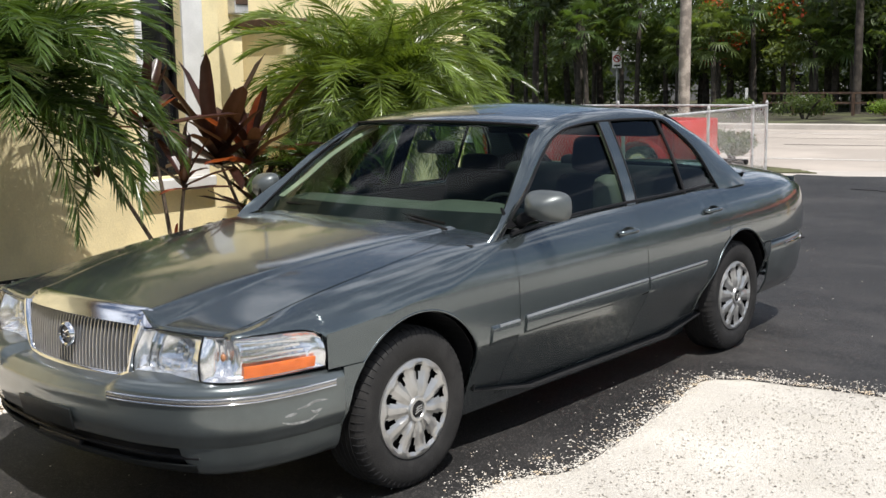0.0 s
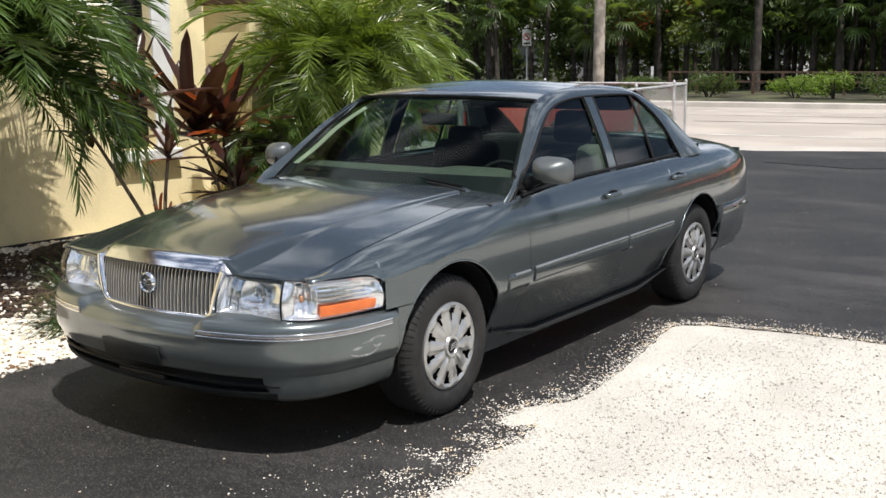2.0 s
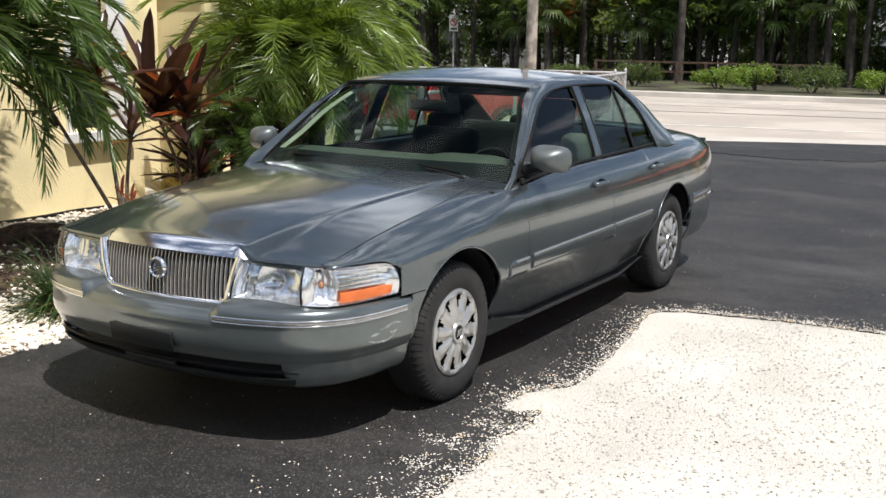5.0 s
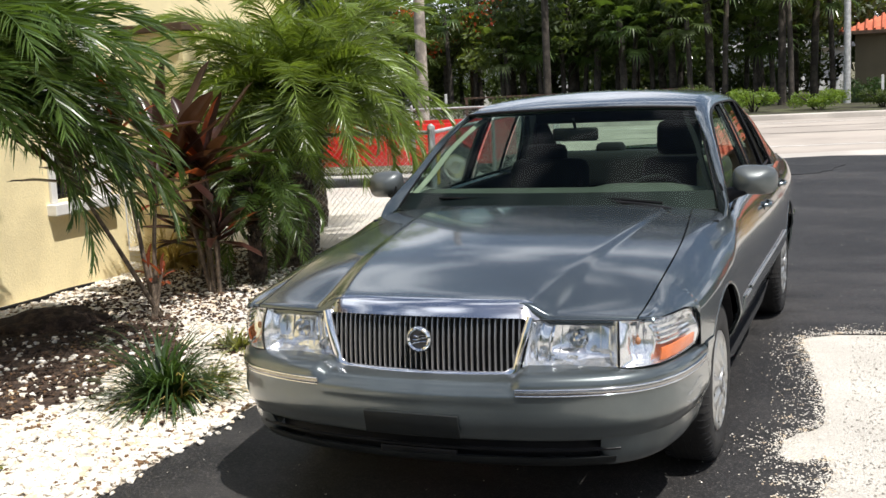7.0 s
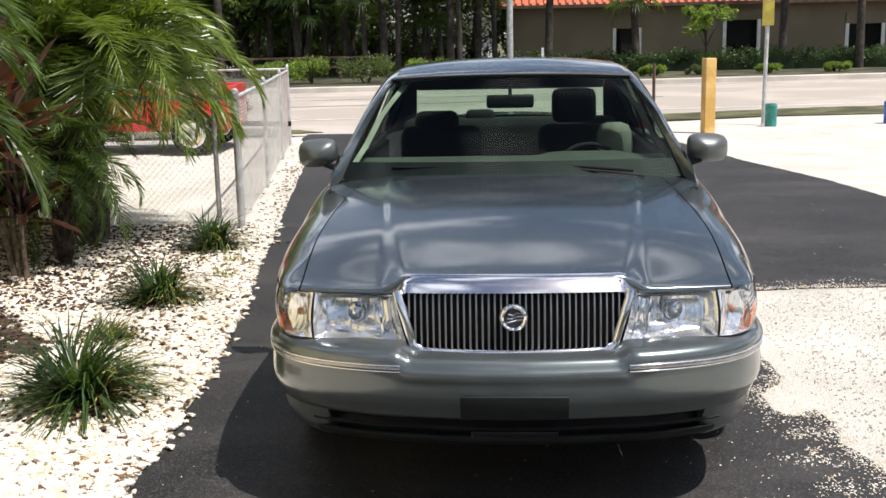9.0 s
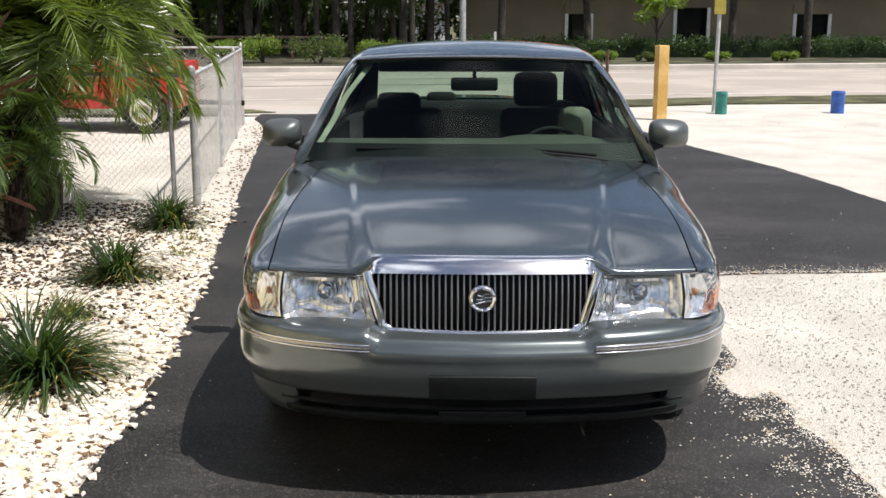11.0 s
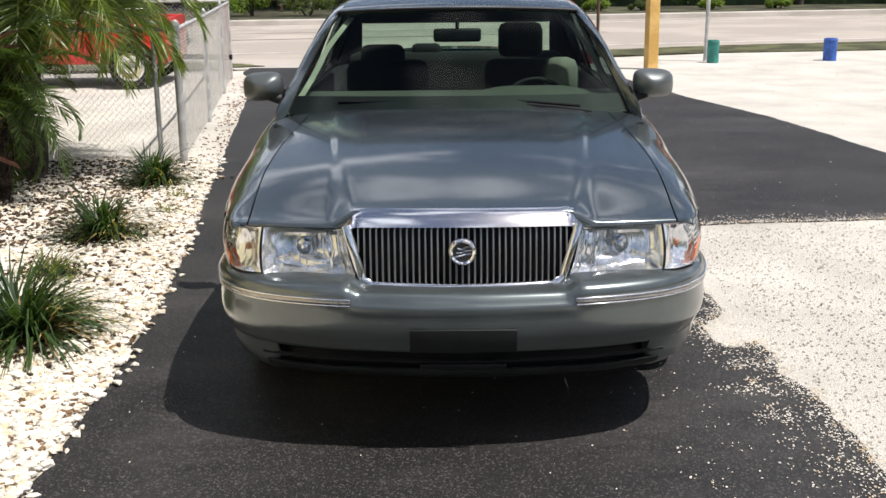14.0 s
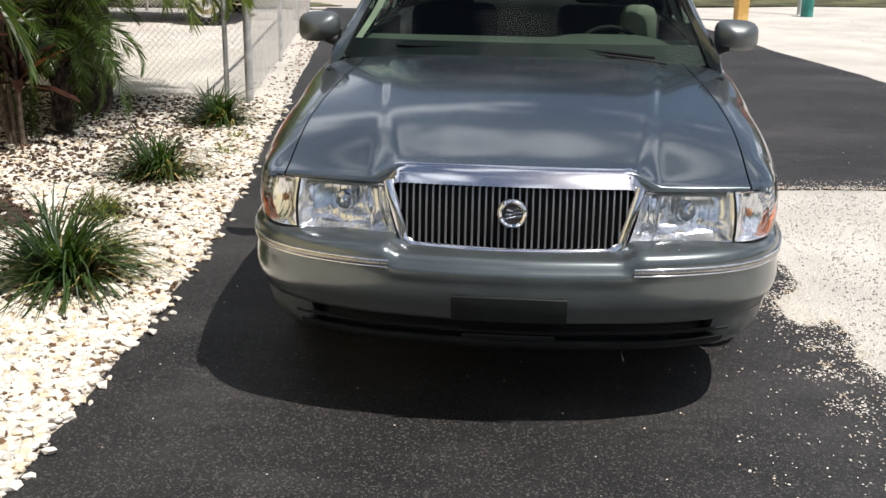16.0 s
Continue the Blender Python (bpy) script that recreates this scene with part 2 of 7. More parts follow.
STRAW = leafy("dry_grass", (0.42, 0.33, 0.16), 0.7)


# ---------------------------------------------------------------- building blocks
def obj(name, bm, material, smooth=False):
    me = bpy.data.meshes.new(name)
    bm.to_mesh(me)
    bm.free()
    me.materials.append(material)
    if smooth:
        for p in me.polygons:
            p.use_smooth = True
        me.set_sharp_from_angle(angle=radians(48))
    return new(name, me)


def part(name, bm, material, parent, label="", smooth=False):
    ob = obj(name, bm, material, smooth)
    ob.parent = parent
    if label:
        ob["label"] = label
    return ob


def empty(name, m, label, category, group="", kind=""):
    ob = new(name)
    ob.empty_display_size = 0.2
    ob.matrix_world = m
    return tagged(ob, label, category, group, kind)


def from_arrays(name, verts, faces, material, parent=None, smooth=False):
    me = bpy.data.meshes.new(name)
    me.from_pydata([tuple(v) for v in verts], [], [tuple(f) for f in faces])
    me.materials.append(material)
    if smooth:
        me.polygons.foreach_set("use_smooth", [True] * len(me.polygons))
    ob = new(name, me)
    ob.parent = parent
    return ob


def box(bm, x0, x1, y0, y1, z0, z1, bevel=0.0, m=None):
    vs = [bm.verts.new((x, y, z)) for z in (z0, z1) for y in (y0, y1) for x in (x0, x1)]
    fs = [bm.faces.new([vs[i] for i in f]) for f in ((0, 2, 3, 1), (4, 5, 7, 6), (0, 1, 5, 4), (2, 6, 7, 3), (0, 4, 6, 2), (1, 3, 7, 5))]
    if bevel:
        es = list({e for f in fs for e in f.edges})
        r = bmesh.ops.bevel(bm, geom=es, offset=bevel, segments=2, affect="EDGES", profile=0.5)
        vs = list({v for f in r["faces"] for v in f.verts} | {v for v in vs if v.is_valid})
    if m is not None:
        bmesh.ops.transform(bm, matrix=m, verts=[v for v in vs if v.is_valid])
    return bm


def boxed(*a, **k):
    return box(bmesh.new(), *a, **k)


def frames_along(pts):
    pts = [Vector(p) for p in pts]
    out, up = [], None
    for i, p in enumerate(pts):
        t = (pts[min(i + 1, len(pts) - 1)] - pts[max(i - 1, 0)]).normalized()
        if up is None:
            up = t.orthogonal().normalized()
        up = (up - t * up.dot(t))
        up = up.normalized() if up.length > 1e-6 else t.orthogonal().normalized()
        out.append((p, t, up, t.cross(up)))
    return out


def tube(bm, pts, radius, sides=8, closed=False, flat=1.0, caps=True, side_hint=None):
    """A round or flattened tube along points; radius: one number or one a point."""
    fr = frames_along(pts)
    if side_hint is not None:
        h = Vector(side_hint)
        fr = [(p, t, (h - t * h.dot(t)).normalized(), t.cross((h - t * h.dot(t)).normalized())) for p, t, u, v in fr]
    n = len(fr)
    rings = []
    for i, (p, t, u, v) in enumerate(fr):
        r = radius[i] if hasattr(radius, "__len__") else radius
        rings.append([bm.verts.new(p + u * (r * math.cos(2 * math.pi * k / sides)) + v * (r * flat * math.sin(2 * math.pi * k / sides))) for k in range(sides)])
    for i in range(n if closed else n - 1):
        a, b = rings[i], rings[(i + 1) % n]
        for k in range(sides):
            bm.faces.new((a[k], a[(k + 1) % sides], b[(k + 1) % sides], b[k]))
    if caps and not closed:
        bm.faces.new(rings[0][::-1])
        bm.faces.new(rings[-1])
    return bm


def grid(bm, rows, flip=False):
    """Faces over rows of points."""
    vs = [[bm.verts.new(p) for p in r] for r in rows]
    for a, b in zip(vs, vs[1:]):
        for i in range(len(a) - 1):
            q = (a[i], a[i + 1], b[i + 1], b[i])
            try:
                bm.faces.new(q[::-1] if flip else q)
            except ValueError:
                pass
    return vs


def thick(bm, depth):
    """Give a sheet depth behind its faces."""
    bmesh.ops.remove_doubles(bm, verts=bm.verts[:], dist=1e-5)
    bm.normal_update()
    bmesh.ops.solidify(bm, geom=bm.faces[:], thickness=depth)
    bmesh.ops.recalc_face_normals(bm, faces=bm.faces[:])
    return bm


def lathe(bm, profile, axis="x", steps=48, centre=(0, 0, 0)):
    """Turn a profile of (radius, along) round an axis."""
    rows = []
    for k in range(steps + 1):
        a = 2 * math.pi * k / steps
        c, s = math.cos(a), math.sin(a)
        row = []
        for r, h in profile:
            p = {"x": (h, r * c, r * s), "y": (r * c, h, r * s), "z": (r * c, r * s, h)}[axis]
            row.append(Vector(p) + Vector(centre))
        rows.append(row)
    grid(bm, rows)
    bmesh.ops.remove_doubles(bm, verts=bm.verts[:], dist=1e-5)
    bmesh.ops.recalc_face_normals(bm, faces=bm.faces[:])
    return bm


def curve(*pts):
    """A smooth monotone curve through (a, b) pairs."""
    xs, ys = np.array([p[0] for p in pts], float), np.array([p[1] for p in pts], float)
    d = np.diff(ys) / np.diff(xs)
    m = np.r_[d[0], np.where(d[:-1] * d[1:] > 0, 2 * d[:-1] * d[1:] / (d[:-1] + d[1:] + 1e-12), 0), d[-1]]

    def f(x):
        x = min(max(x, xs[0]), xs[-1])
        i = min(int(np.searchsorted(xs, x, "right")) - 1, len(d) - 1)
        h = xs[i + 1] - xs[i]
        t = (x - xs[i]) / h
        return float((1 + 2 * t) * (1 - t) ** 2 * ys[i] + t * (1 - t) ** 2 * h * m[i] + t * t * (3 - 2 * t) * ys[i + 1] + t * t * (t - 1) * h * m[i + 1])
    return f


def poly(deg, *pts):
    """A smooth polynomial close to (a, b) pairs, held at both ends."""
    xs, ys = np.array([p[0] for p in pts], float), np.array([p[1] for p in pts], float)
    mid, half = (xs[0] + xs[-1]) / 2, (xs[-1] - xs[0]) / 2
    c = np.polyfit((xs - mid) / half, ys, deg)
    return lambda x: float(np.polyval(c, (min(max(x, xs[0]), xs[-1]) - mid) / half))


def smooth_path(pts, n):
    """n points on a smooth path through points of two or three coordinates."""
    pts = [Vector(p) for p in pts]
    d = [0.0]
    for a, b in zip(pts, pts[1:]):
        d.append(d[-1] + (b - a).length)
    fs = [curve(*[(d[i], pts[i][k]) for i in range(len(pts))]) for k in range(len(pts[0]))]
    return [Vector([f(d[-1] * i / (n - 1)) for f in fs]) for i in range(n)]


def step(a, b, x):
    t = min(max((x - a) / (b - a), 0), 1)
    return t * t * (3 - 2 * t)


def ragged(pts, amount, every=0.12, seed=1):
    """A closed outline with small irregular bays."""
    rnd, out = random.Random(seed), []
    for (x0, y0), (x1, y1) in zip(pts, pts[1:] + pts[:1]):
        L = math.hypot(x1 - x0, y1 - y0)
        n = max(1, min(int(L / every), 160))
        for i in range(n):
            t = i / n
            x, y = x0 + (x1 - x0) * t, y0 + (y1 - y0) * t
            k = amount * (0.7 * noise.noise((x * 2.3, y * 2.3, seed)) + 0.6 * noise.noise((x * 9, y * 9, seed)) + 0.2 * rnd.uniform(-1, 1))
            out.append((x - (y1 - y0) / L * k, y + (x1 - x0) / L * k))
    return out


def slab(name, outline, top, depth, material, label, category="ground"):
    bm = bmesh.new()
    vs = [bm.verts.new((x, y, top)) for x, y in outline]
    f = bm.faces.new(vs)
    if f.normal.z < 0:
        f.normal_flip()
    bm.normal_update()
    if f.normal.z < 0:
        f.normal_flip()
    r = bmesh.ops.extrude_face_region(bm, geom=[f])
    bmesh.ops.translate(bm, verts=[v for v in r["geom"] if isinstance(v, bmesh.types.BMVert)], vec=(0, 0, 0))
    low = [v for v in vs]
    for v in low:
        v.co.z = top - depth
    bmesh.ops.recalc_face_normals(bm, faces=bm.faces[:])
    return tagged(obj(name, bm, material), label, category, kind="structure")


# ---------------------------------------------------------------- ground
bm = bmesh.new()
grid(bm, [[(x, y, -0.05) for x in (-900, -60, 60, 900)] for y in (-600, -60, 70, 1800)], flip=False)
bmesh.ops.recalc_face_normals(bm, faces=bm.faces[:])
for f in bm.faces:
    if f.normal.z < 0:
        f.normal_flip()
tagged(obj("ground", bm, GROUND), "dry sandy ground with thin grass reaching to the horizon", "ground", kind="structure")

LOT = [(-14, -9), (16, -9), (16, 17.0), (9, 17.15), (5.0, 16.75), (1.8, 15.6), (1.2, 15.6), (-3.3, 14.0), (-14, 12.9)]
slab("gravel_lot", LOT, -0.010, 0.04, GRAVEL, "bright white crushed shell parking lot", "gravel")
EDGE_R = [(1.43, -9), (1.42, -2.0), (1.41, -1.1), (1.425, -0.95), (1.395, -0.80), (1.425, -0.70), (1.40, -0.56), (1.375, -0.42), (1.33, -0.33), (1.36, -0.20), (1.372, -0.06), (1.338, 0.09), (1.285, 0.08), (1.235, 0.0),
          (1.15, 0.08), (1.142, 0.30), (1.195, 0.41), (1.26, 0.46), (1.30, 0.56), (1.29, 0.80), (1.268, 1.08), (1.205, 1.45), (1.158, 1.77), (1.085, 2.15), (1.12, 2.25), (1.27, 2.34), (1.84, 2.44), (2.7, 2.50), (3.4, 2.58)]
DRIVE = [(-1.40, -9)] + EDGE_R + [(4.0, 3.4), (3.95, 4.6), (3.80, 5.6), (3.68, 6.6), (3.5, 7.7), (3.0, 9.6), (2.75, 11.1),
         (2.3, 13.4), (1.75, 15.75), (0.6, 15.85), (-1.3, 15.1), (-2.7, 14.4), (-3.5, 14.4), (-3.45, 13.5), (-3.0, 12.0), (-2.65, 9.3), (-2.38, 7.2), (-2.09, 5.0), (-1.89, 3.47), (-1.68, 2.0),
         (-1.52, 0.5), (-1.475, -0.2), (-1.445, -1.1), (-1.43, -1.7)]
slab("driveway", ragged(DRIVE, 0.022, every=0.035, seed=3), 0.0, 0.05, ASPHALT, "dark asphalt driveway with crumbled edges and grit", "driveway")
BEDLINE = [(-5.05, -9), (-1.36, -9), (-1.42, -1.7), (-1.435, -1.1), (-1.465, -0.2), (-1.52, 0.5), (-1.68, 2.0), (-1.89, 3.47), (-2.09, 5.0), (-2.2, 5.3), (-5.05, 5.2)]
slab("stone_bed", BEDLINE, -0.004, 0.03, BED, "planting bed of white stones along the house", "bed")
ROAD_N = [(-60, 13.2), (-12, 24.5), (-9.2, 23.6), (-6.5, 16.2), (-3.4, 15.2), (1.0, 17.0), (5.5, 18.8), (9, 19.5), (60, 27.5)]
ROAD_F = [(60, 41), (12.3, 32.2), (0.2, 30.0), (-8, 28.9), (-60, 24.5)]
slab("road", ROAD_N + ROAD_F, -0.02, 0.04, ROAD, "sun-bleached grey road with faint lane lines", "road")
slab("driveway_apron", [(-3.7, 14.2), (-2.7, 14.35), (-1.3, 15.05), (0.6, 15.8), (1.9, 15.7), (3.2, 16.4), (4.0, 18.25), (1.0, 17.05), (-3.4, 15.3), (-4.6, 15.2)], -0.006, 0.03, CONCRETE,
     "pale concrete apron where the driveway meets the road", "apron")
slab("grass_verge", ragged([(2.0, 16.0), (5.0, 16.78), (9, 17.2), (30, 20), (30, 23), (9, 19.35), (5.5, 18.65), (3.0, 17.7)], 0.08, seed=5), 0.01, 0.04, GRASS_SOIL, "strip of dry grass beside the road", "grass")
slab("grass_verge", ragged([(-3.3, 14.75), (-4.2, 14.3), (-14, 13.4), (-14, 24), (-9.4, 23.4), (-6.7, 16.4), (-4.0, 15.35)], 0.08, seed=6), 0.01, 0.04, GRASS_SOIL, "patch of thin grass outside the fence corner", "grass")
bm = bmesh.new()
far = smooth_path([(60, 41, 0), (12.3, 32.2, 0), (0.2, 30.0, 0), (-8, 28.9, 0), (-60, 24.5, 0)], 40)
grid(bm, [[(p.x, p.y + dy, z) for dy, z in ((0, -0.04), (0.02, 0.12), (0.05, 0.14), (0.45, 0.14))] for p in far])
bmesh.ops.recalc_face_normals(bm, faces=bm.faces[:])
tagged(obj("kerb", bm, CONCRETE), "pale concrete kerb along the far side of the road", "kerb", kind="structure")
slab("far_verge", [(60, 41.3), (12.3, 32.5), (0.2, 30.3), (-8, 29.2), (-60, 24.8), (-60, 60), (60, 60)], 0.12, 0.1, VERGE, "dull grass and mulch across the road", "grass")
WHITE_LINE = shader("road_paint", (0.72, 0.70, 0.66), 0.8, var=0.15, scale=2, fine=30, bump=0.1)
DARK_LINE = shader("tar_joint", (0.06, 0.055, 0.05), 0.9, var=0.2, scale=3, fine=30, bump=0.1)
for k, (off, mat, wid, x0, x1) in enumerate(((1.1, WHITE_LINE, 0.12, -30, 40), (5.6, DARK_LINE, 0.10, -7, 4), (8.3, DARK_LINE, 0.08, -14, 2.5), (10.6, WHITE_LINE, 0.10, -20, 30))):
    bm = bmesh.new()
    xs = np.linspace(x0, x1, 30)
    base = curve((-60, 10.2), (-8, 16.2), (5.5, 18.8), (9, 19.5), (60, 28.0))
    grid(bm, [[(x, base(x) + off + s * wid, -0.014) for s in (-0.5, 0.5)] for x in xs], flip=True)
    tagged(obj("lane_line", bm, mat), "thin painted line on the road" if mat is WHITE_LINE else "dark tar joint along the road", "road line", kind="structure")

# ---------------------------------------------------------------- house
WX = -5.05


def weld(bm):
    """Join touching blocks into one shell: drop the faces between them."""
    bmesh.ops.remove_doubles(bm, verts=bm.verts[:], dist=1e-4)
    seen = {}
    for f in bm.faces:
        seen.setdefault(tuple(round(c, 3) for c in f.calc_center_median()), []).append(f)
    bmesh.ops.delete(bm, geom=[f for fs in seen.values() if len(fs) > 1 for f in fs], context="FACES_ONLY")
    bmesh.ops.recalc_face_normals(bm, faces=bm.faces[:])
    return bm


def wall_panel(name, x0, x1, y0, y1, z0, z1, openings, label, mat):
    """A wall along y with rectangular openings (y0, y1, z0, z1) through it."""
    bm = bmesh.new()
    ys = sorted({y0, y1, *[o[0] for o in openings], *[o[1] for o in openings]})
    zs = sorted({z0, z1, *[o[2] for o in openings], *[o[3] for o in openings]})
    for a, b in zip(ys, ys[1:]):
        for c, d in zip(zs, zs[1:]):
            if not any(o[0] <= a and b <= o[1] and o[2] <= c and d <= o[3] for o in openings):
                box(bm, x0, x1, a, b, c, d)
    bmesh.ops.remove_doubles(bm, verts=bm.verts[:], dist=1e-4)
    weld(bm)
    return tagged(obj(name, bm, mat), label, "wall", kind="structure")


house = wall_panel("wall_east", WX - 0.25, WX, -7.0, 3.78, -0.03, 4.6, [(2.87, 3.33, 0.78, 2.9)], "sunlit pale yellow stucco house wall", STUCCO)
wall_panel("wall_south", -11.0, WX - 0.25, -7.0, -6.75, -0.03, 4.6, [], "pale yellow stucco end wall", STUCCO)
wall_panel("wall_wing", -5.30, -4.62, 4.28, 4.50, -0.03, 2.22, [], "low yellow stucco wing wall in the shade", STUCCO)
wall_panel("wall_recess", -6.4, -6.2, 3.78, 9.0, -0.03, 4.4, [(5.6, 6.5, 0.9, 2.1)], "set-back yellow stucco wall", STUCCO)
wall_panel("wall_return", -6.4, WX - 0.25, 3.58, 3.78, -0.03, 4.6, [], "yellow stucco return wall", STUCCO)
wall_panel("wall_north", -11.0, -6.4, 8.8, 9.0, -0.03, 4.4, [], "yellow stucco end wall", STUCCO)
wall_panel("wall_west", -11.2, -11.0, -7.0, 9.0, -0.03, 4.4, [], "yellow stucco back wall", STUCCO)
bm = boxed(-11.5, WX + 0.45, -7.4, 4.2, 4.6, 4.75, 0.02)
tagged(obj("roof", bm, BROWN_TRIM), "flat brown house roof with a short overhang", "roof", kind="structure")
bm = boxed(-11.5, -5.9, 4.2, 9.3, 4.4, 4.55, 0.02)
tagged(obj("roof", bm, BROWN_TRIM), "flat brown roof over the set-back wing", "roof", kind="structure")
bm = boxed(-5.36, -4.56, 4.22, 4.56, 2.22, 2.30, 0.01)
tagged(obj("wall_coping", bm, BROWN_TRIM), "brown coping on the low wing wall", "trim", kind="structure")
win = empty("window_1", pose(WX, 3.10, 0), "tall dark narrow window with white stucco surround", "window", kind="structure")
part("pane", boxed(-0.16, -0.15, -0.23, 0.23, 0.78, 2.9), DARK_GLASS, win)
for y0, y1, z0, z1 in ((-0.23, -0.20, 0.78, 2.9), (0.20, 0.23, 0.78, 2.9), (-0.20, 0.20, 2.86, 2.9), (-0.20, 0.20, 0.78, 0.82), (-0.20, 0.20, 1.80, 1.84)):
    part("window_frame", boxed(-0.15, -0.10, y0, y1, z0, z1, 0.004), BLACK_TRIM, win)
part("side_trim", boxed(0.0, 0.035, 0.23, 0.47, 0.76, 3.0, 0.008), WHITE_TRIM, win, "white painted side band")
part("side_trim", boxed(0.0, 0.035, -0.30, -0.23, 0.76, 3.0, 0.008), WHITE_TRIM, win, "white painted side band")
part("window_sill", boxed(-0.1, 0.10, -0.34, 0.50, 0.66, 0.76, 0.01), WHITE_TRIM, win, "white sill that stands proud of the wall")
win2 = empty("window_2", pose(-6.2, 6.05, 0), "dark window in the set-back wall", "window", kind="structure")
part("pane", boxed(-0.12, -0.11, -0.45, 0.45, 0.9, 2.1), DARK_GLASS, win2)
part("window_frame", boxed(-0.10, 0.03, -0.52, -0.45, 0.85, 2.15, 0.005), WHITE_TRIM, win2)
part("window_frame", boxed(-0.10, 0.03, 0.45, 0.52, 0.85, 2.15, 0.005), WHITE_TRIM, win2)
meter = empty("meter_box", pose(-6.2, 4.93, 2.43), "grey metal meter box on the set-back wall", "meter box")
part("box_body", boxed(0.0, 0.13, -0.10, 0.10, 0.0, 0.34, 0.012), STEEL, meter)
part("box_lid", boxed(0.13, 0.142, -0.085, 0.085, 0.10, 0.32, 0.008), BROWN_TRIM, meter, "dark reading window")
part("conduit", tube(bmesh.new(), [(0.05, 0.0, 0.34), (0.05, 0.0, 1.90)], 0.022, 8), STEEL, meter, smooth=True)
MESH_WIRE = shader("fence_wire", (0.72, 0.72, 0.70), 0.5, 0.3, var=0.1, scale=8, fine=70, bump=0.0)

# ---------------------------------------------------------------- the car
# x: to the driver's side, y: to the rear, z: up; the front axle is at y = 0.
car = empty("car", pose(0, 0, 0), "dark grey-green metallic sedan with a chrome grille on the asphalt driveway", "car")
HUB, AXLE2, ARCH = 0.335, 2.913, 0.411
half_w = poly(8, (-1.1, 0.70), (-0.95, 0.79), (-0.8, 0.845), (-0.6, 0.900), (-0.4, 0.934), (0, 0.963), (0.6, 0.966), (1.5, 0.972), (2.6, 0.970), (2.9, 0.965), (3.4, 0.95), (3.8, 0.915), (4.05, 0.86), (4.2, 0.80))
shoulder = poly(7, (-1.0, 0.765), (-0.8, 0.795), (-0.4, 0.855), (0, 0.89), (0.5, 0.94), (0.75, 0.975), (1.5, 1.0), (2.6, 1.015), (3.2, 1.02), (3.8, 0.99), (4.1, 0.955), (4.25, 0.93))
crown = poly(7, (-1.0, 0.835), (-0.85, 0.868), (-0.5, 0.918), (0, 0.968), (0.5, 1.012), (1.0, 1.03), (2.6, 1.05), (3.2, 1.078), (3.7, 1.082), (4.05, 1.045), (4.25, 0.99))
hood_cut = poly(4, (-1.0, 0.755), (-0.8, 0.765), (-0.3, 0.778), (0.2, 0.755), (0.6, 0.715), (0.8, 0.70))


def tumble(z):
    if z >= 0.58:
        return 0.105 * ((z - 0.58) / 0.42) ** 3.8
    return 0.46 * (math.hypot(0.57 - z, 0.03) - 0.03) * step(0.58, 0.50, z) + 0.008 * step(0.460, 0.435, z)


def crease(y):
    return 0.425 + 0.17 * (y + 0.9) / 1.4


def skin_top(x, y):
    """Height of the hood or deck at x, y."""
    xs, zs, zc = half_w(y) - tumble(shoulder(y)), shoulder(y), crown(y)
    x = abs(x)
    z = zs + (zc - zs) * (1 - min(x / xs, 1) ** 2.2)
    if y < 0.75:
        edge = crease(y)
        wide = 0.020 + 0.036 * step(-0.1, -0.90, y)
        mid = step(edge + wide, edge - wide, x)
        h = 0.0085
        z += h * mid - h * 0.5
        lip = -0.915 + 0.082 * min(x / 0.76, 1.1) ** 2.4
        want = 0.784 + 0.010 * max(0, 1 - (x / 0.76) ** 2)
        d = max(y - lip, 0)
        z -= max(z - want, 0) * max(0.0, 1 - d / 0.70) ** 3
        z += (0.841 - 0.010 * (x / 0.43) ** 2 - want) * mid * max(0.0, 1 - d / 0.60) ** 2.4
    return z


def section(y, r=None):
    """Points of half a cross-section from the sill up and over to the middle."""
    w, zs = half_w(y), shoulder(y)
    r = r if r is not None else 0.055
    pts = [(w - tumble(z), z) for z in np.linspace(0.19, zs - r, 34)]
    a = Vector(pts[-1])
    xs = w - tumble(zs)
    bx = xs - 1.5 * r
    c, b = Vector((xs - 0.15 * r, zs - 0.05 * r)), Vector((bx, skin_top(bx, y)))
    for t in np.linspace(0, 1, 9)[1:]:
        p = a * (1 - t) ** 2 + c * 2 * t * (1 - t) + b * t * t
        pts.append((p.x, p.y))
    for x in np.linspace(bx, 0, 26)[1:]:
        pts.append((x, skin_top(x, y)))
    return np.array(pts)


def strip(y, z_low, x_in, n, r=None, z_high=None):
    """n points of the section between a low edge at z_low and an inner edge at x_in."""
    s = section(y, r)
    d = np.r_[0, np.cumsum(np.hypot(*np.diff(s, axis=0).T))]
    lo = np.interp(z_low, s[:42, 1], d[:42])
    if z_high is not None:
        hi = np.interp(z_high, s[:42, 1], d[:42])
    else:
        tail = s[20:][::-1]
        hi = np.interp(x_in, tail[:, 0], d[20:][::-1])
    q = np.linspace(lo, hi, n)
    return [Vector((np.interp(v, d, s[:, 0]), y, np.interp(v, d, s[:, 1]))) for v in q]


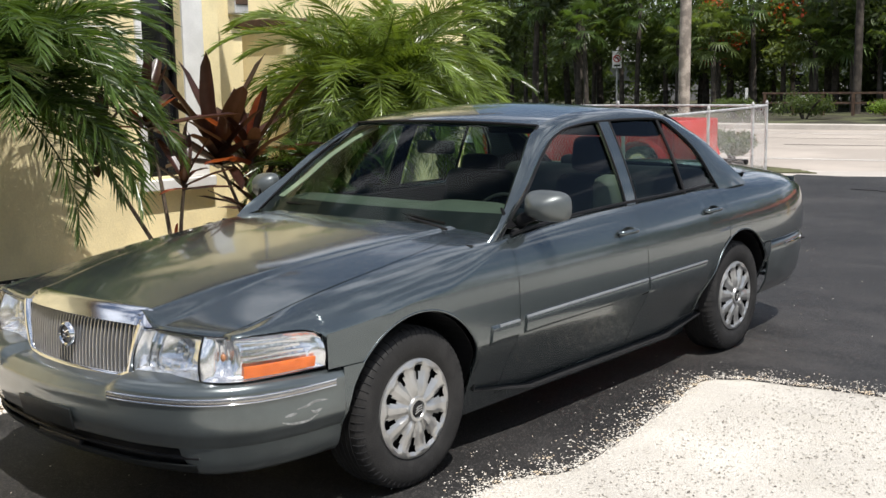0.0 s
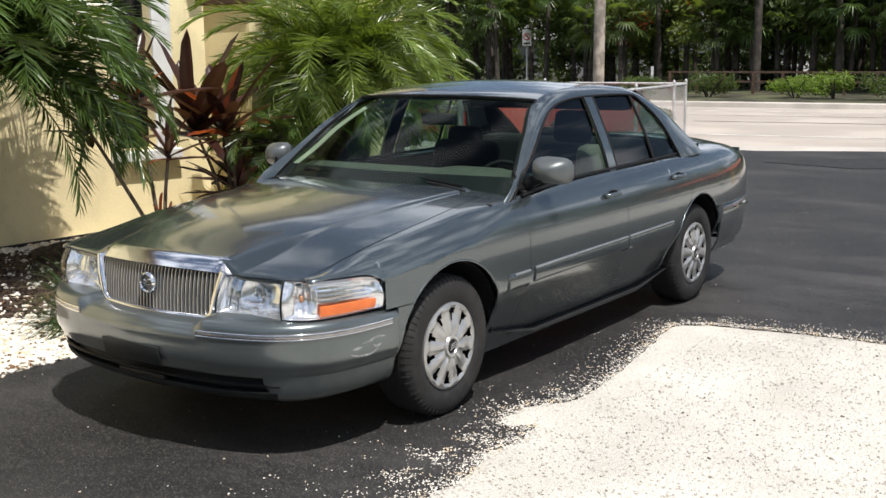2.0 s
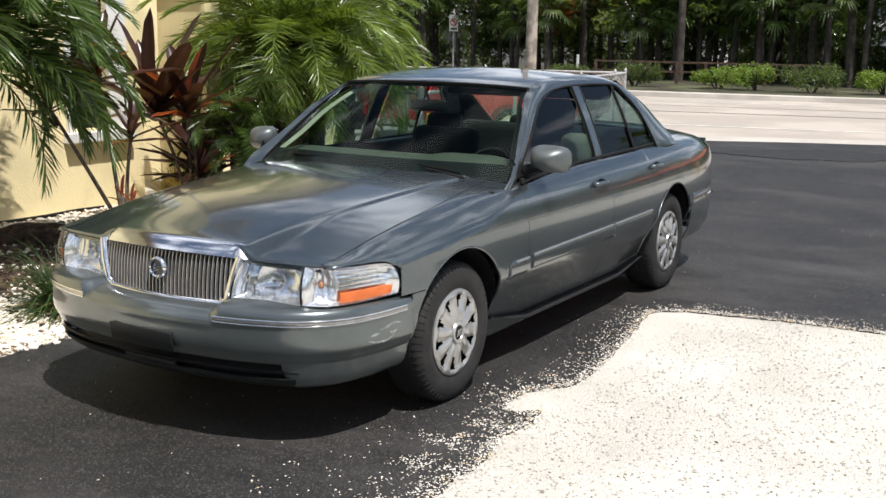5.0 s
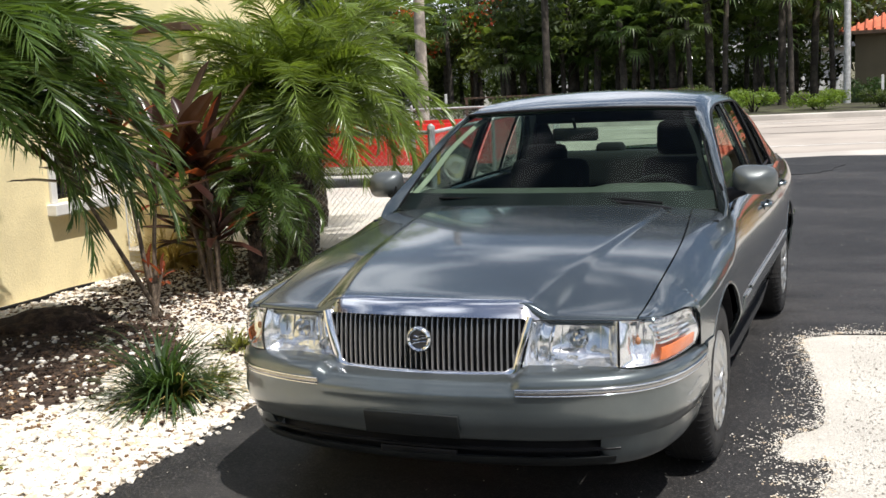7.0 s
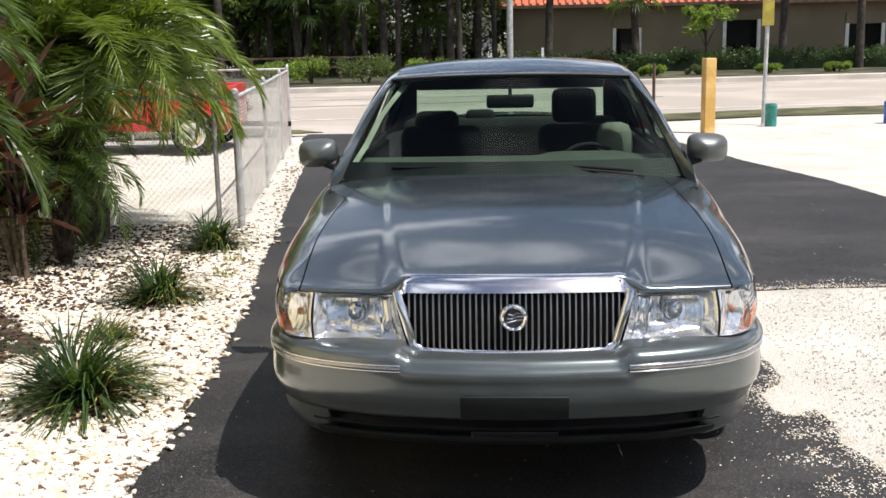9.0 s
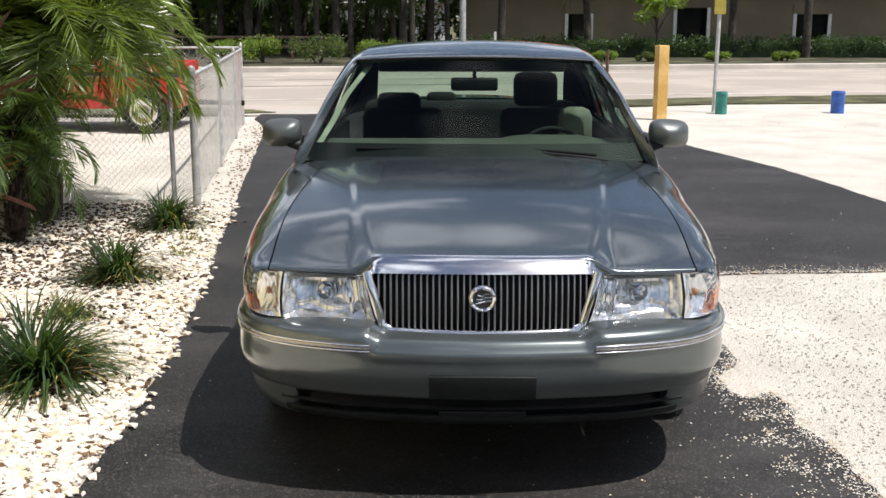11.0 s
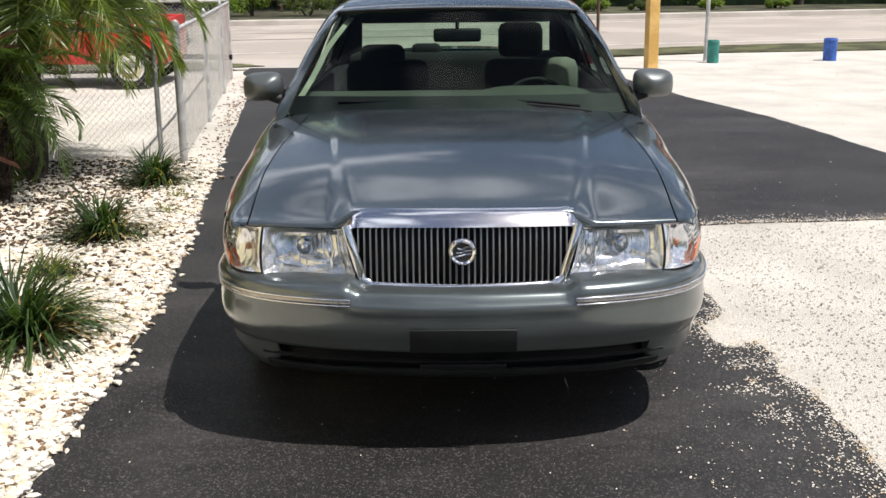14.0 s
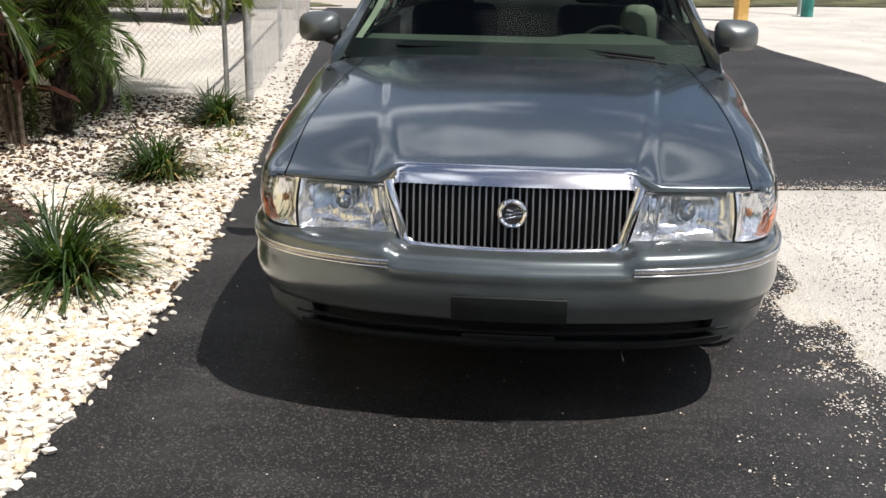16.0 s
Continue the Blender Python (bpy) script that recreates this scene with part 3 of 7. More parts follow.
def body_panel(name, rows, side, parent, label="", material=None, depth=0.014):
    """One outer panel from columns of points on the driver's side; side -1 mirrors it."""
    bm = bmesh.new()
    grid(bm, [[(p[0] * side, p[1], p[2]) for p in r] for r in rows], flip=side < 0)
    bm.normal_update()
    out = sum((f.normal.x * side + f.normal.z for f in bm.faces))
    if out < 0:
        bmesh.ops.reverse_faces(bm, faces=bm.faces[:])
    thick(bm, depth)
    return part(name, bm, material or PAINT, parent, label, True)


def face_out(bm, way):
    """Turn an open sheet so that it faces way."""
    bm.normal_update()
    if sum(f.normal.dot(Vector(way)) * f.calc_area() for f in bm.faces) < 0:
        bmesh.ops.reverse_faces(bm, faces=bm.faces[:])
    return bm


def arch_z(y, yc, low, pad=0.0):
    d = (ARCH + pad) ** 2 - (y - yc) ** 2
    return max(low, HUB + math.sqrt(d)) if d > 0 else low


def arch_ys(yc, pad=0.0):
    return [yc - (ARCH + pad) * math.cos(math.pi * k / 28) * (1 - 1e-4) for k in range(29)]


def edge_columns(y0, y1, n, yc=None, pad=0.0):
    ys = list(np.linspace(y0, y1, n))
    if yc is not None:
        ys = [y for y in ys if abs(y - yc) > ARCH + pad + 0.004] + [y for y in arch_ys(yc, pad) if y0 < y < y1]
        ys += [y for y in (yc - ARCH - pad - 0.0006, yc + ARCH + pad + 0.0006) if y0 < y < y1]
    return sorted({round(y, 6) for y in ys + [y0, y1]})


G = 0.003
lamp_top = curve((-0.95, 0.774), (-0.82, 0.777), (-0.62, 0.773), (-0.56, 0.765), (-0.515, 0.750), (-0.484, 0.722))
for side in (1, -1):
    rows = []
    for y in sorted({*edge_columns(-0.835, 0.655, 46, 0.0), -0.4838, -0.4832}):
        low = lamp_top(y) + 0.003 if y < -0.4835 else arch_z(y, 0.0, 0.606 if y < 0 else 0.205)
        r = 0.028 + 0.072 * step(-0.85, -0.45, y) - 0.072 * step(0.15, 0.65, y)
        mid = max(low + 0.002, min(0.70, shoulder(y) - r - 0.002))
        rows.append(strip(y, low, None, 24, r=r, z_high=mid)[:-1] + strip(y, mid, hood_cut(y) + G, 56, r=r))
    rows.insert(0, [p + Vector((0, -0.008, -0.014)) for p in rows[0]])
    body_panel("front_fender", rows, side, car)
    rows = [strip(y, 0.235, 0.842, 26, r=0.025) for y in np.linspace(0.659, 1.776, 16)]
    fd = body_panel("front_door", rows, side, car)
    rows = []
    for y in edge_columns(1.780, 2.736, 24, AXLE2, 0.02):
        rows.append(strip(y, arch_z(y, AXLE2, 0.235, 0.02), 0.842, 26, r=0.025))
    rd = body_panel("rear_door", rows, side, car)
    rows = []
    quarter_in = curve((2.74, 0.842), (3.0, 0.835), (3.30, 0.77), (3.45, 0.712), (4.1, 0.70), (4.2, 0.69))
    for y in edge_columns(2.740, 4.12, 40, AXLE2):
        rows.append(strip(y, arch_z(y, AXLE2, 0.205 if y < AXLE2 else 0.625), quarter_in(y), 30, r=0.03 + 0.03 * step(3.0, 3.5, y)))
    body_panel("rear_quarter", rows, side, car)
    rows = [[Vector((half_w(y) - tumble(z) - 0.004, y, z)) for z in np.linspace(0.165, 0.228, 6)] for y in np.linspace(0.42, 2.49, 14)]
    body_panel("rocker_panel", rows, side, car)
    for yc in (0.0, AXLE2):
        pts = [(side * (half_w(yc + ARCH * math.sin(a)) - tumble(HUB + ARCH * math.cos(a)) - 0.004), yc + ARCH * math.sin(a), HUB + ARCH * math.cos(a)) for a in np.linspace(-1.72, 1.62, 40)]
        part("wheel_arch_lip", tube(bmesh.new(), pts, 0.0065, 8), PAINT, car, smooth=True)
        bm = bmesh.new()
        grid(bm, [[(side * x, yc + (ARCH - 0.006) * math.sin(a), HUB + (ARCH - 0.006) * math.cos(a)) for x in (0.60, 0.80, min(0.93, half_w(yc) - tumble(HUB + (ARCH - 0.006) * math.cos(a)) - 0.014))] for a in np.linspace(-1.66, 1.75, 32)])
        ring = [(yc + (ARCH - 0.006) * math.sin(a), HUB + (ARCH - 0.006) * math.cos(a)) for a in np.linspace(-1.66, 1.75, 32)]
        bm.faces.new([bm.verts.new((side * 0.60, y, z)) for y, z in ring])
        thick(bm, 0.004)
        part("wheel_well", bm, BLACK_TRIM, car, "black inner wheel well")
    # side moulding with a bright upper line, and the handles
    for nm, y0, y1, door in (("front", 0.70, 1.765, fd), ("rear", 1.79, 2.42, rd)):
        def sx(y, z):
            return half_w(y) - tumble(z)
        bm = bmesh.new()
        prof = ((0.0, 0.525), (0.006, 0.528), (0.009, 0.545), (0.009, 0.590), (0.006, 0.606), (0.0, 0.610))
        grid(bm, [[(side * (sx(y, z + 0.010 * (y - 0.7)) + d * k - 0.002 * (1 - k)), y, z + 0.010 * (y - 0.7)) for d, z in prof] for y, k in [(y0 - 0.003, 0)] + [(y, 1) for y in np.linspace(y0, y1, 10)] + [(y1 + 0.003, 0)]])
        face_out(bm, (side, 0, 0))
        m = part("side_moulding", bm, PAINT, door, "body-colour rub moulding", True)
        pts = [(side * (sx(y, 0.61) + 0.006), y, 0.603 + 0.010 * (y - 0.7)) for y in np.linspace(y0, y1, 10)]
        part("bright_strip", tube(bmesh.new(), pts, 0.0060, 6), SATIN, door, "thin chrome line on the moulding", True)
    # front piece of the moulding, on the fender
    bm = bmesh.new()
    prof = ((0.0, 0.512), (0.006, 0.516), (0.009, 0.540), (0.009, 0.585), (0.006, 0.600), (0.0, 0.604))
    grid(bm, [[(side * (half_w(y) - tumble(z) + d * k - 0.002 * (1 - k)), y, z) for d, z in prof] for y, k in [(0.446, 0)] + [(y, 1) for y in np.linspace(0.45, 0.648, 6)] + [(0.652, 0)]])
    part("side_moulding", face_out(bm, (side, 0, 0)), PAINT, car, "body-colour rub moulding", True)
    pts = [(side * (half_w(y) - tumble(0.6) + 0.006), y, 0.597) for y in np.linspace(0.50, 0.645, 5)]
    part("bright_strip", tube(bmesh.new(), pts, 0.0060, 6), SATIN, car, "thin chrome line on the moulding", True)
    for door, yh, zh in ((fd, 1.60, 0.872), (rd, 2.545, 0.888)):
        hx = half_w(yh) - tumble(zh)
        bm = bmesh.new()
        lathe(bm, [(0.001, 0.0), (0.03, 0.001), (0.043, 0.004), (0.046, 0.009)], "x", 20)
        bmesh.ops.transform(bm, matrix=Matrix.Translation((side * (hx - 0.004), yh, zh)) @ Matrix.Diagonal((side, 1.75, 0.78, 1)), verts=bm.verts)
        bmesh.ops.recalc_face_normals(bm, faces=bm.faces[:])
        part("handle_cup", bm, PAINT, door, "recessed cup behind the handle", True)
        pts = [(side * (hx + d), yh + y, zh + 0.012) for y, d in ((-0.075, 0.0), (-0.068, 0.022), (-0.03, 0.030), (0.03, 0.030), (0.068, 0.022), (0.075, 0.0))]
        part("door_handle", tube(bmesh.new(), smooth_path(pts, 14), 0.013, 8, flat=0.8), PAINT, door, smooth=True)
        part("key_lock", lathe(bmesh.new(), [(0.0005, 0.006), (0.009, 0.006), (0.011, 0.0)], "x", 14, (side * (hx + 0.001), yh + 0.05, zh - 0.035)) if side > 0 else
             lathe(bmesh.new(), [(0.0005, -0.006), (0.009, -0.006), (0.011, 0.0)], "x", 14, (side * (hx + 0.001), yh + 0.05, zh - 0.035)), CHROME, door, smooth=True)

# hood, with its creases, and the trunk lid
bm = bmesh.new()
rows = []
for t in np.r_[-0.070, -0.060, -0.045, -0.025, -0.010, np.linspace(0, 1, 44)]:
    tt, half = max(t, 0), []
    for k in range(41):
        c = crease(-0.9 + 1.45 * tt)
        f = (c * k / 20 if k <= 20 else c + 0.004 * (k - 20) if k <= 28 else c + 0.03 + (0.76 - c - 0.03) * (k - 28) / 12) / 0.76
        y = -0.915 + 0.082 * f ** 2.4
        y += (0.50 + 0.19 * f * f - y) * tt
        c, w1 = crease(y), 0.021 + 0.038 * step(-0.1, -0.90, y)
        if k <= 20:
            x = (c - w1) * k / 20
        elif k <= 28:
            x = c - w1 + 2 * w1 * (k - 20) / 8
        else:
            x = c + w1 + (hood_cut(y) - G - c - w1) * (k - 28) / 12
        z = skin_top(x, y)
        if t < 0:
            y, z = y - 0.010 * math.sin(t / -0.07 * math.pi / 2), z - 0.030 * (1 - math.cos(t / -0.07 * math.pi / 2))
        half.append((x, y, z))
    rows.append([(-x, y, z) for x, y, z in half[:0:-1]] + half)
grid(bm, rows)
bm.normal_update()
if sum(f.normal.z for f in bm.faces) < 0:
    bmesh.ops.reverse_faces(bm, faces=bm.faces[:])
part("hood", thick(bm, 0.014), PAINT, car, "long metallic hood with two creases", True)
bm = bmesh.new()
grid(bm, [[(f * 0.697, y, skin_top(f * 0.697, y) - 2.2 * max(0, y - 3.97) ** 2) for f in np.linspace(-1, 1, 31)] for y in np.linspace(3.39, 4.13, 16)])
bm.normal_update()
if sum(f.normal.z for f in bm.faces) < 0:
    bmesh.ops.reverse_faces(bm, faces=bm.faces[:])
part("trunk_lid", thick(bm, 0.014), PAINT, car, smooth=True)
bm = bmesh.new()
grid(bm, [[(x, 4.085 + 0.06 * (1 - (x / 0.78) ** 2) - 0.03 * (z - 0.6), z) for x in np.linspace(-0.78, 0.78, 17)] for z in np.linspace(0.56, 0.965, 7)])
part("rear_panel", thick(bm, 0.012), PAINT, car, smooth=True)
for side in (1, -1):
    bm = bmesh.new()
    grid(bm, [[(side * x, y, z) for x, y in ((0.50, 4.15), (0.62, 4.135), (0.70, 4.115), (0.74, 4.10))] for z in (0.68, 0.75, 0.83, 0.90)])
    part("tail_lamp", thick(bm, 0.02), RED_LENS, car, "red tail lamp", True)

# bumpers: profiles of (height, set-back), swept along a plan curve
def bumper(name, plan, profile, parent, dip=None, label="", keep=None):
    path = [p for p in smooth_path(plan, 141) if keep is None or keep(p)]
    last = len(path) - 1
    bm, rows = bmesh.new(), []
    for i, p in enumerate(path):
        t = (path[min(i + 1, last)] - path[max(i - 1, 0)]).normalized()
        nrm = Vector((-t.y, t.x))
        row = []
        for z, back in profile:
            if dip:
                z, back = dip(p.x, z, back, p.y)
            q = p + nrm * back
            row.append((q.x, q.y, z))
        rows.append(row)
    grid(bm, rows)
    bmesh.ops.recalc_face_normals(bm, faces=bm.faces[:])
    thick(bm, 0.010)
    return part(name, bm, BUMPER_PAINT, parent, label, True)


front_plan = [(-0.942, -0.415), (-0.928, -0.58), (-0.888, -0.76), (-0.80, -0.91), (-0.655, -1.010), (-0.40, -1.083), (0.0, -1.118), (0.40, -1.083), (0.655, -1.010), (0.80, -0.91), (0.888, -0.76), (0.928, -0.58), (0.942, -0.415)]


def front_dip(x, z, back, y):
    if z > 0.50:
        z -= 0.012 * step(-0.80, -0.42, y) * step(0.50, 0.60, z)
    k = step(0.402, 0.362, abs(x))
    if z > 0.545:
        back = back + 0.018 * k * step(0.548, 0.575, z)
        z = 0.545 + (z - 0.545) * (1 - 0.36 * k)
    elif z > 0.53:
        back = back - 0.0065 * k
    return z, back


fprof = ((0.622, 0.13), (0.617, 0.065), (0.607, 0.024), (0.590, 0.006), (0.570, 0.003), (0.552, 0.0055), (0.538, 0.0065), (0.515, 0.0055), (0.49, 0.0035), (0.465, 0.002), (0.44, 0.004), (0.424, 0.009), (0.416, 0.014), (0.398, 0.023), (0.380, 0.030), (0.374, 0.040))
under = curve((0.24, 0.150), (0.258, 0.100), (0.272, 0.074), (0.30, 0.053), (0.34, 0.040), (0.38, 0.030), (0.398, 0.023), (0.416, 0.014), (0.424, 0.009), (0.44, 0.004), (0.465, 0.002), (0.49, 0.0035), (0.52, 0.006), (0.552, 0.0055), (0.60, 0.003), (0.66, 0.004))
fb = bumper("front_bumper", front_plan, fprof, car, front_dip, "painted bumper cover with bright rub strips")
for side in (1, -1):
    rows = []
    for y in sorted([-0.4175] + [y for y in arch_ys(0.0) if y < -0.25 and arch_z(y, 0.0, 0.2) < 0.598]):
        z0 = max(arch_z(y, 0.0, 0.262), 0.262)
        rows.append([Vector((0.942 + 0.10 * max(y + 0.415, 0) - under(z), y, z)) for z in np.linspace(z0, 0.6035, 22)])
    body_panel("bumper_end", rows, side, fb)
vp = bumper("chin_spoiler", front_plan, ((0.309, 0.046), (0.301, 0.048), (0.288, 0.056), (0.274, 0.074), (0.262, 0.10), (0.258, 0.16)), fb, None, "", lambda p: abs(p.x) < 0.735)
for side in (1, -1):
    bumper("bumper_corner", front_plan, [(z, under(z)) for z in (0.381, 0.365, 0.35, 0.335, 0.32, 0.305, 0.29, 0.277, 0.266, 0.258, 0.250)], fb, lambda x, z, back, y: (0.38 + (z - 0.38) * step(0.62, 0.715, abs(x)), back), "", lambda p: p.x * side > 0.655)
# Painted chin turned near-black: the shadow below the bumper is in its colour.
for o in (vp,):
    o.data.materials[0] = BRACKET_SHADE
slot_path = [p for p in smooth_path(front_plan, 61) if abs(p.x) < 0.72]
bm = bmesh.new()
grid(bm, [[(p.x * 0.95, p.y + 0.10, z) for z in (0.285, 0.33, 0.39)] for p in smooth_path(front_plan, 61) if abs(p.x) < 0.69])
part("air_slot_backing", thick(bm, 0.008), BLACK_TRIM, fb, "black opening under the bumper")
part("slot_bar", tube(bmesh.new(), [(p.x, p.y + 0.052, 0.338) for p in slot_path], 0.007, 6), BLACK_TRIM, fb, smooth=True)
part("tow_bar", boxed(-0.15, 0.15, -1.066, -1.045, 0.298, 0.328, 0.006), BLACK_TRIM, fb)
bm = boxed(-0.182, 0.182, -0.003, 0.006, 0.0, 0.086, 0.002)
bmesh.ops.transform(bm, matrix=pose(0, -1.1045, 0.386, 11, 0, 0), verts=bm.verts)
part("plate_panel", bm, BRACKET_SHADE, fb, "dark blank bracket where a plate would sit", True)
STRIP = shader("dulled_strip", (0.42, 0.41, 0.40), 0.24, 0.9, var=0.12, scale=9, fine=120, bump=0.0)
for side in (1, -1):
    seg = [p for p in smooth_path(front_plan, 121) if 0.385 < p.x * side and p.y < -0.46]
    seg.sort(key=lambda p: (p.x * side - p.y * -1))
    for zz, rr, out, flat, mat in ((0.566, 0.0042, -0.001, 1.0, CHROME), (0.5445, 0.0038, -0.002, 1.0, CHROME), (0.555, 0.0125, -0.003, 0.36, STRIP)):
        pts = []
        for p in seg:
            pts.append((p.x, p.y, zz))
        pts.sort(key=lambda q: math.atan2(q[1] + 0.2, q[0] * side))
        pts = [(q[0] * (1 + out / max(abs(q[0]), 0.2)), q[1] - out * (1 if q[1] < -0.8 else 0), q[2]) for q in pts]
        part("rub_strip", tube(bmesh.new(), pts, rr, 8, flat=flat, side_hint=(0, 0, 1)), mat, fb, "bright strip on the bumper", True)
SCUFF = shader("scuffed_paint", (0.26, 0.27, 0.265), 0.7, var=0.25, scale=40, fine=200, bump=0.1)
for marks in (((-0.50, 0.497), (-0.55, 0.502), (-0.60, 0.492), (-0.64, 0.488)), ((-0.53, 0.470), (-0.56, 0.463), (-0.58, 0.472)), ((-0.55, 0.452), (-0.60, 0.436), (-0.66, 0.438), (-0.70, 0.450)), ((-0.64, 0.474), (-0.69, 0.470))):
    flank = [p for p in smooth_path(front_plan, 121) if p.x > 0]
    flank.sort(key=lambda p: p.y)
    pts = [(float(np.interp(y, [p.y for p in flank], [p.x for p in flank])) - float(under(z)) + 0.0002, y, z) for y, z in smooth_path(marks, 12)]
    part("scuff_mark", tube(bmesh.new(), pts, [0.0015 + 0.0048 * math.sin(math.pi * k / 11) for k in range(12)], 6, flat=0.12, side_hint=(0, 0, 1)), SCUFF, fb, "pale scuff on the bumper corner", True)
rear_plan = [(0.945, 3.33), (0.935, 3.6), (0.90, 3.9), (0.80, 4.12), (0.60, 4.21), (0.0, 4.245), (-0.60, 4.21), (-0.80, 4.12), (-0.90, 3.9), (-0.935, 3.6), (-0.945, 3.33)]
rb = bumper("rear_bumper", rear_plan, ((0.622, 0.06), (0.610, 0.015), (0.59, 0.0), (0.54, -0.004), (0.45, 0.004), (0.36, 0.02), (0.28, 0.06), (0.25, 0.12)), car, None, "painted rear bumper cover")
for side in (1, -1):
    pts = [(p.x * 1.001 + 0.001 * side, p.y, 0.575) for p in smooth_path(rear_plan, 81) if p.x * side > 0.55 and p.y > 3.55]
    rows = []
    for y in sorted([3.332] + [y for y in arch_ys(AXLE2) if y > AXLE2 + 0.25 and arch_z(y, AXLE2, 0.2) < 0.61]):
        rows.append([Vector((half_w(y) - tumble(z) + 0.004, y, z)) for z in np.linspace(max(arch_z(y, AXLE2, 0.25), 0.25), 0.621, 12)])
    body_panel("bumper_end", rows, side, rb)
    part("rub_strip", tube(bmesh.new(), pts, 0.008, 6), CHROME, rb, "bright strip on the bumper", True)

# grille
gr = part("grille", boxed(-0.37, 0.37, -0.915, -0.905, 0.572, 0.82), BLACK_TRIM, car, "black grille backing behind chrome bars")
gy = curve((0.59, -0.998), (0.70, -0.990), (0.80, -0.968), (0.86, -0.93))
gw = curve((0.59, 0.338), (0.80, 0.400))
for k in range(37):
    x = (k - 18) * 0.0213
    z0 = 0.591 if abs(x) < 0.333 else 0.591 + (abs(x) - 0.333) / 0.062 * 0.20
    if z0 > 0.78:
        continue
    bm = bmesh.new()
    pts = [(x, gy(z) + 0.045 * (x / 0.4) ** 2 + 0.008, z) for z in np.linspace(z0, 0.803, 6)]
    tube(bm, pts, 0.0036, 6, flat=2.2, side_hint=(1, 0, 0))
    part("grille_bar", bm, SATIN, gr, smooth=True)
def gpt(x, z):
    u = x / max(gw(z), 0.01)
    return (x, gy(z) + 0.045 * u * u - 0.004, z)
ring = [gpt(x, 0.586) for x in np.linspace(-0.312, 0.312, 15)] + [gpt(gw(z) + 0.006, z) for z in np.linspace(0.604, 0.79, 8)]
ring2 = [gpt(-gw(z) - 0.006, z) for z in np.linspace(0.79, 0.604, 8)]
part("grille_surround", tube(bmesh.new(), ring2 + ring, 0.019, 8, flat=0.85), AGED_CHROME, gr, "chrome frame", True)
bm, rows = bmesh.new(), []
for x in np.linspace(-0.436, 0.436, 41):
    u = abs(x) / 0.436
    a = 1 - 0.55 * step(0.86, 1.0, u)
    drop = 0.010 * u * u + 0.016 * step(0.88, 1.0, u)
    yb = 0.062 * u * u
    rows.append([(x * (1 - 0.03 * (1 - t)), -0.987 + yb + 0.066 * t, 0.794 - drop + (0.054 * a) * (1 - (1 - t) ** 1.55)) for t in np.linspace(0, 1, 9)])
grid(bm, rows)
bmesh.ops.recalc_face_normals(bm, faces=bm.faces[:])
part("grille_header", thick(bm, 0.012), AGED_CHROME, gr, "broad chrome header along the hood edge", True)
BADGE_GREY = shader("badge_grey", (0.10, 0.10, 0.105), 0.35, 0.6, var=0.06, scale=30, fine=200, bump=0.0)
em = part("emblem", lathe(bmesh.new(), [(0.034, 0.0), (0.034, -0.014), (0.040, -0.019), (0.047, -0.014), (0.049, 0.0)], "y", 36, (0, -0.995, 0.712)), CHROME, gr, "round chrome badge", True)
part("badge_disc", lathe(bmesh.new(), [(0.0005, -0.004), (0.037, -0.004), (0.037, 0.0)], "y", 30, (0, -0.997, 0.712)), BADGE_GREY, em)
for k in range(3):
    o = (k - 1) * 0.017
    pts = [(-0.026 + 0.004 * k, -1.004, 0.690 + 0.016 * k + 0.002), (-0.008 + o * 0.4, -1.005, 0.708 + 0.012 * (k - 1)), (0.012, -1.005, 0.716 + 0.013 * (k - 1)), (0.031, -1.004, 0.717 + 0.012 * (k - 1))]
    part("badge_bar", tube(bmesh.new(), smooth_path(pts, 9), 0.0042, 6), CHROME, em, smooth=True)

# headlamps and corner lamps
nose = [(0.372, -0.958), (0.60, -0.928), (0.748, -0.900), (0.837, -0.815), (0.879, -0.68), (0.910, -0.484)]
npath = smooth_path(nose, 81)
nlow, nhigh = curve((0, 0.614), (0.42, 0.617), (0.75, 0.617), (1, 0.618)), curve((0, 0.778), (0.42, 0.778), (0.75, 0.772), (0.89, 0.764), (0.955, 0.750), (1, 0.718))


def lamp_pt(s, v, back=0.0):
    """A point of the lamp's face: s along from the grille to the fender, v up."""
    i = s * 80
    k = min(int(i), 79)
    p = npath[k].lerp(npath[k + 1], i - k)
    t = (npath[min(k + 2, 80)] - npath[max(k - 1, 0)]).normalized()
    nrm = Vector((-t.y, t.x))
    z = nlow(s) + (nhigh(s) - nlow(s)) * v
    lean = 0.030 * v * v * (1 - 0.8 * step(0.40, 0.75, s)) + back - 0.010 * math.sin(v * math.pi)
    shift = 0.042 * v * max(0, 1 - s / 0.30)
    q = p + nrm * lean
    return Vector((q.x + shift, q.y, z))


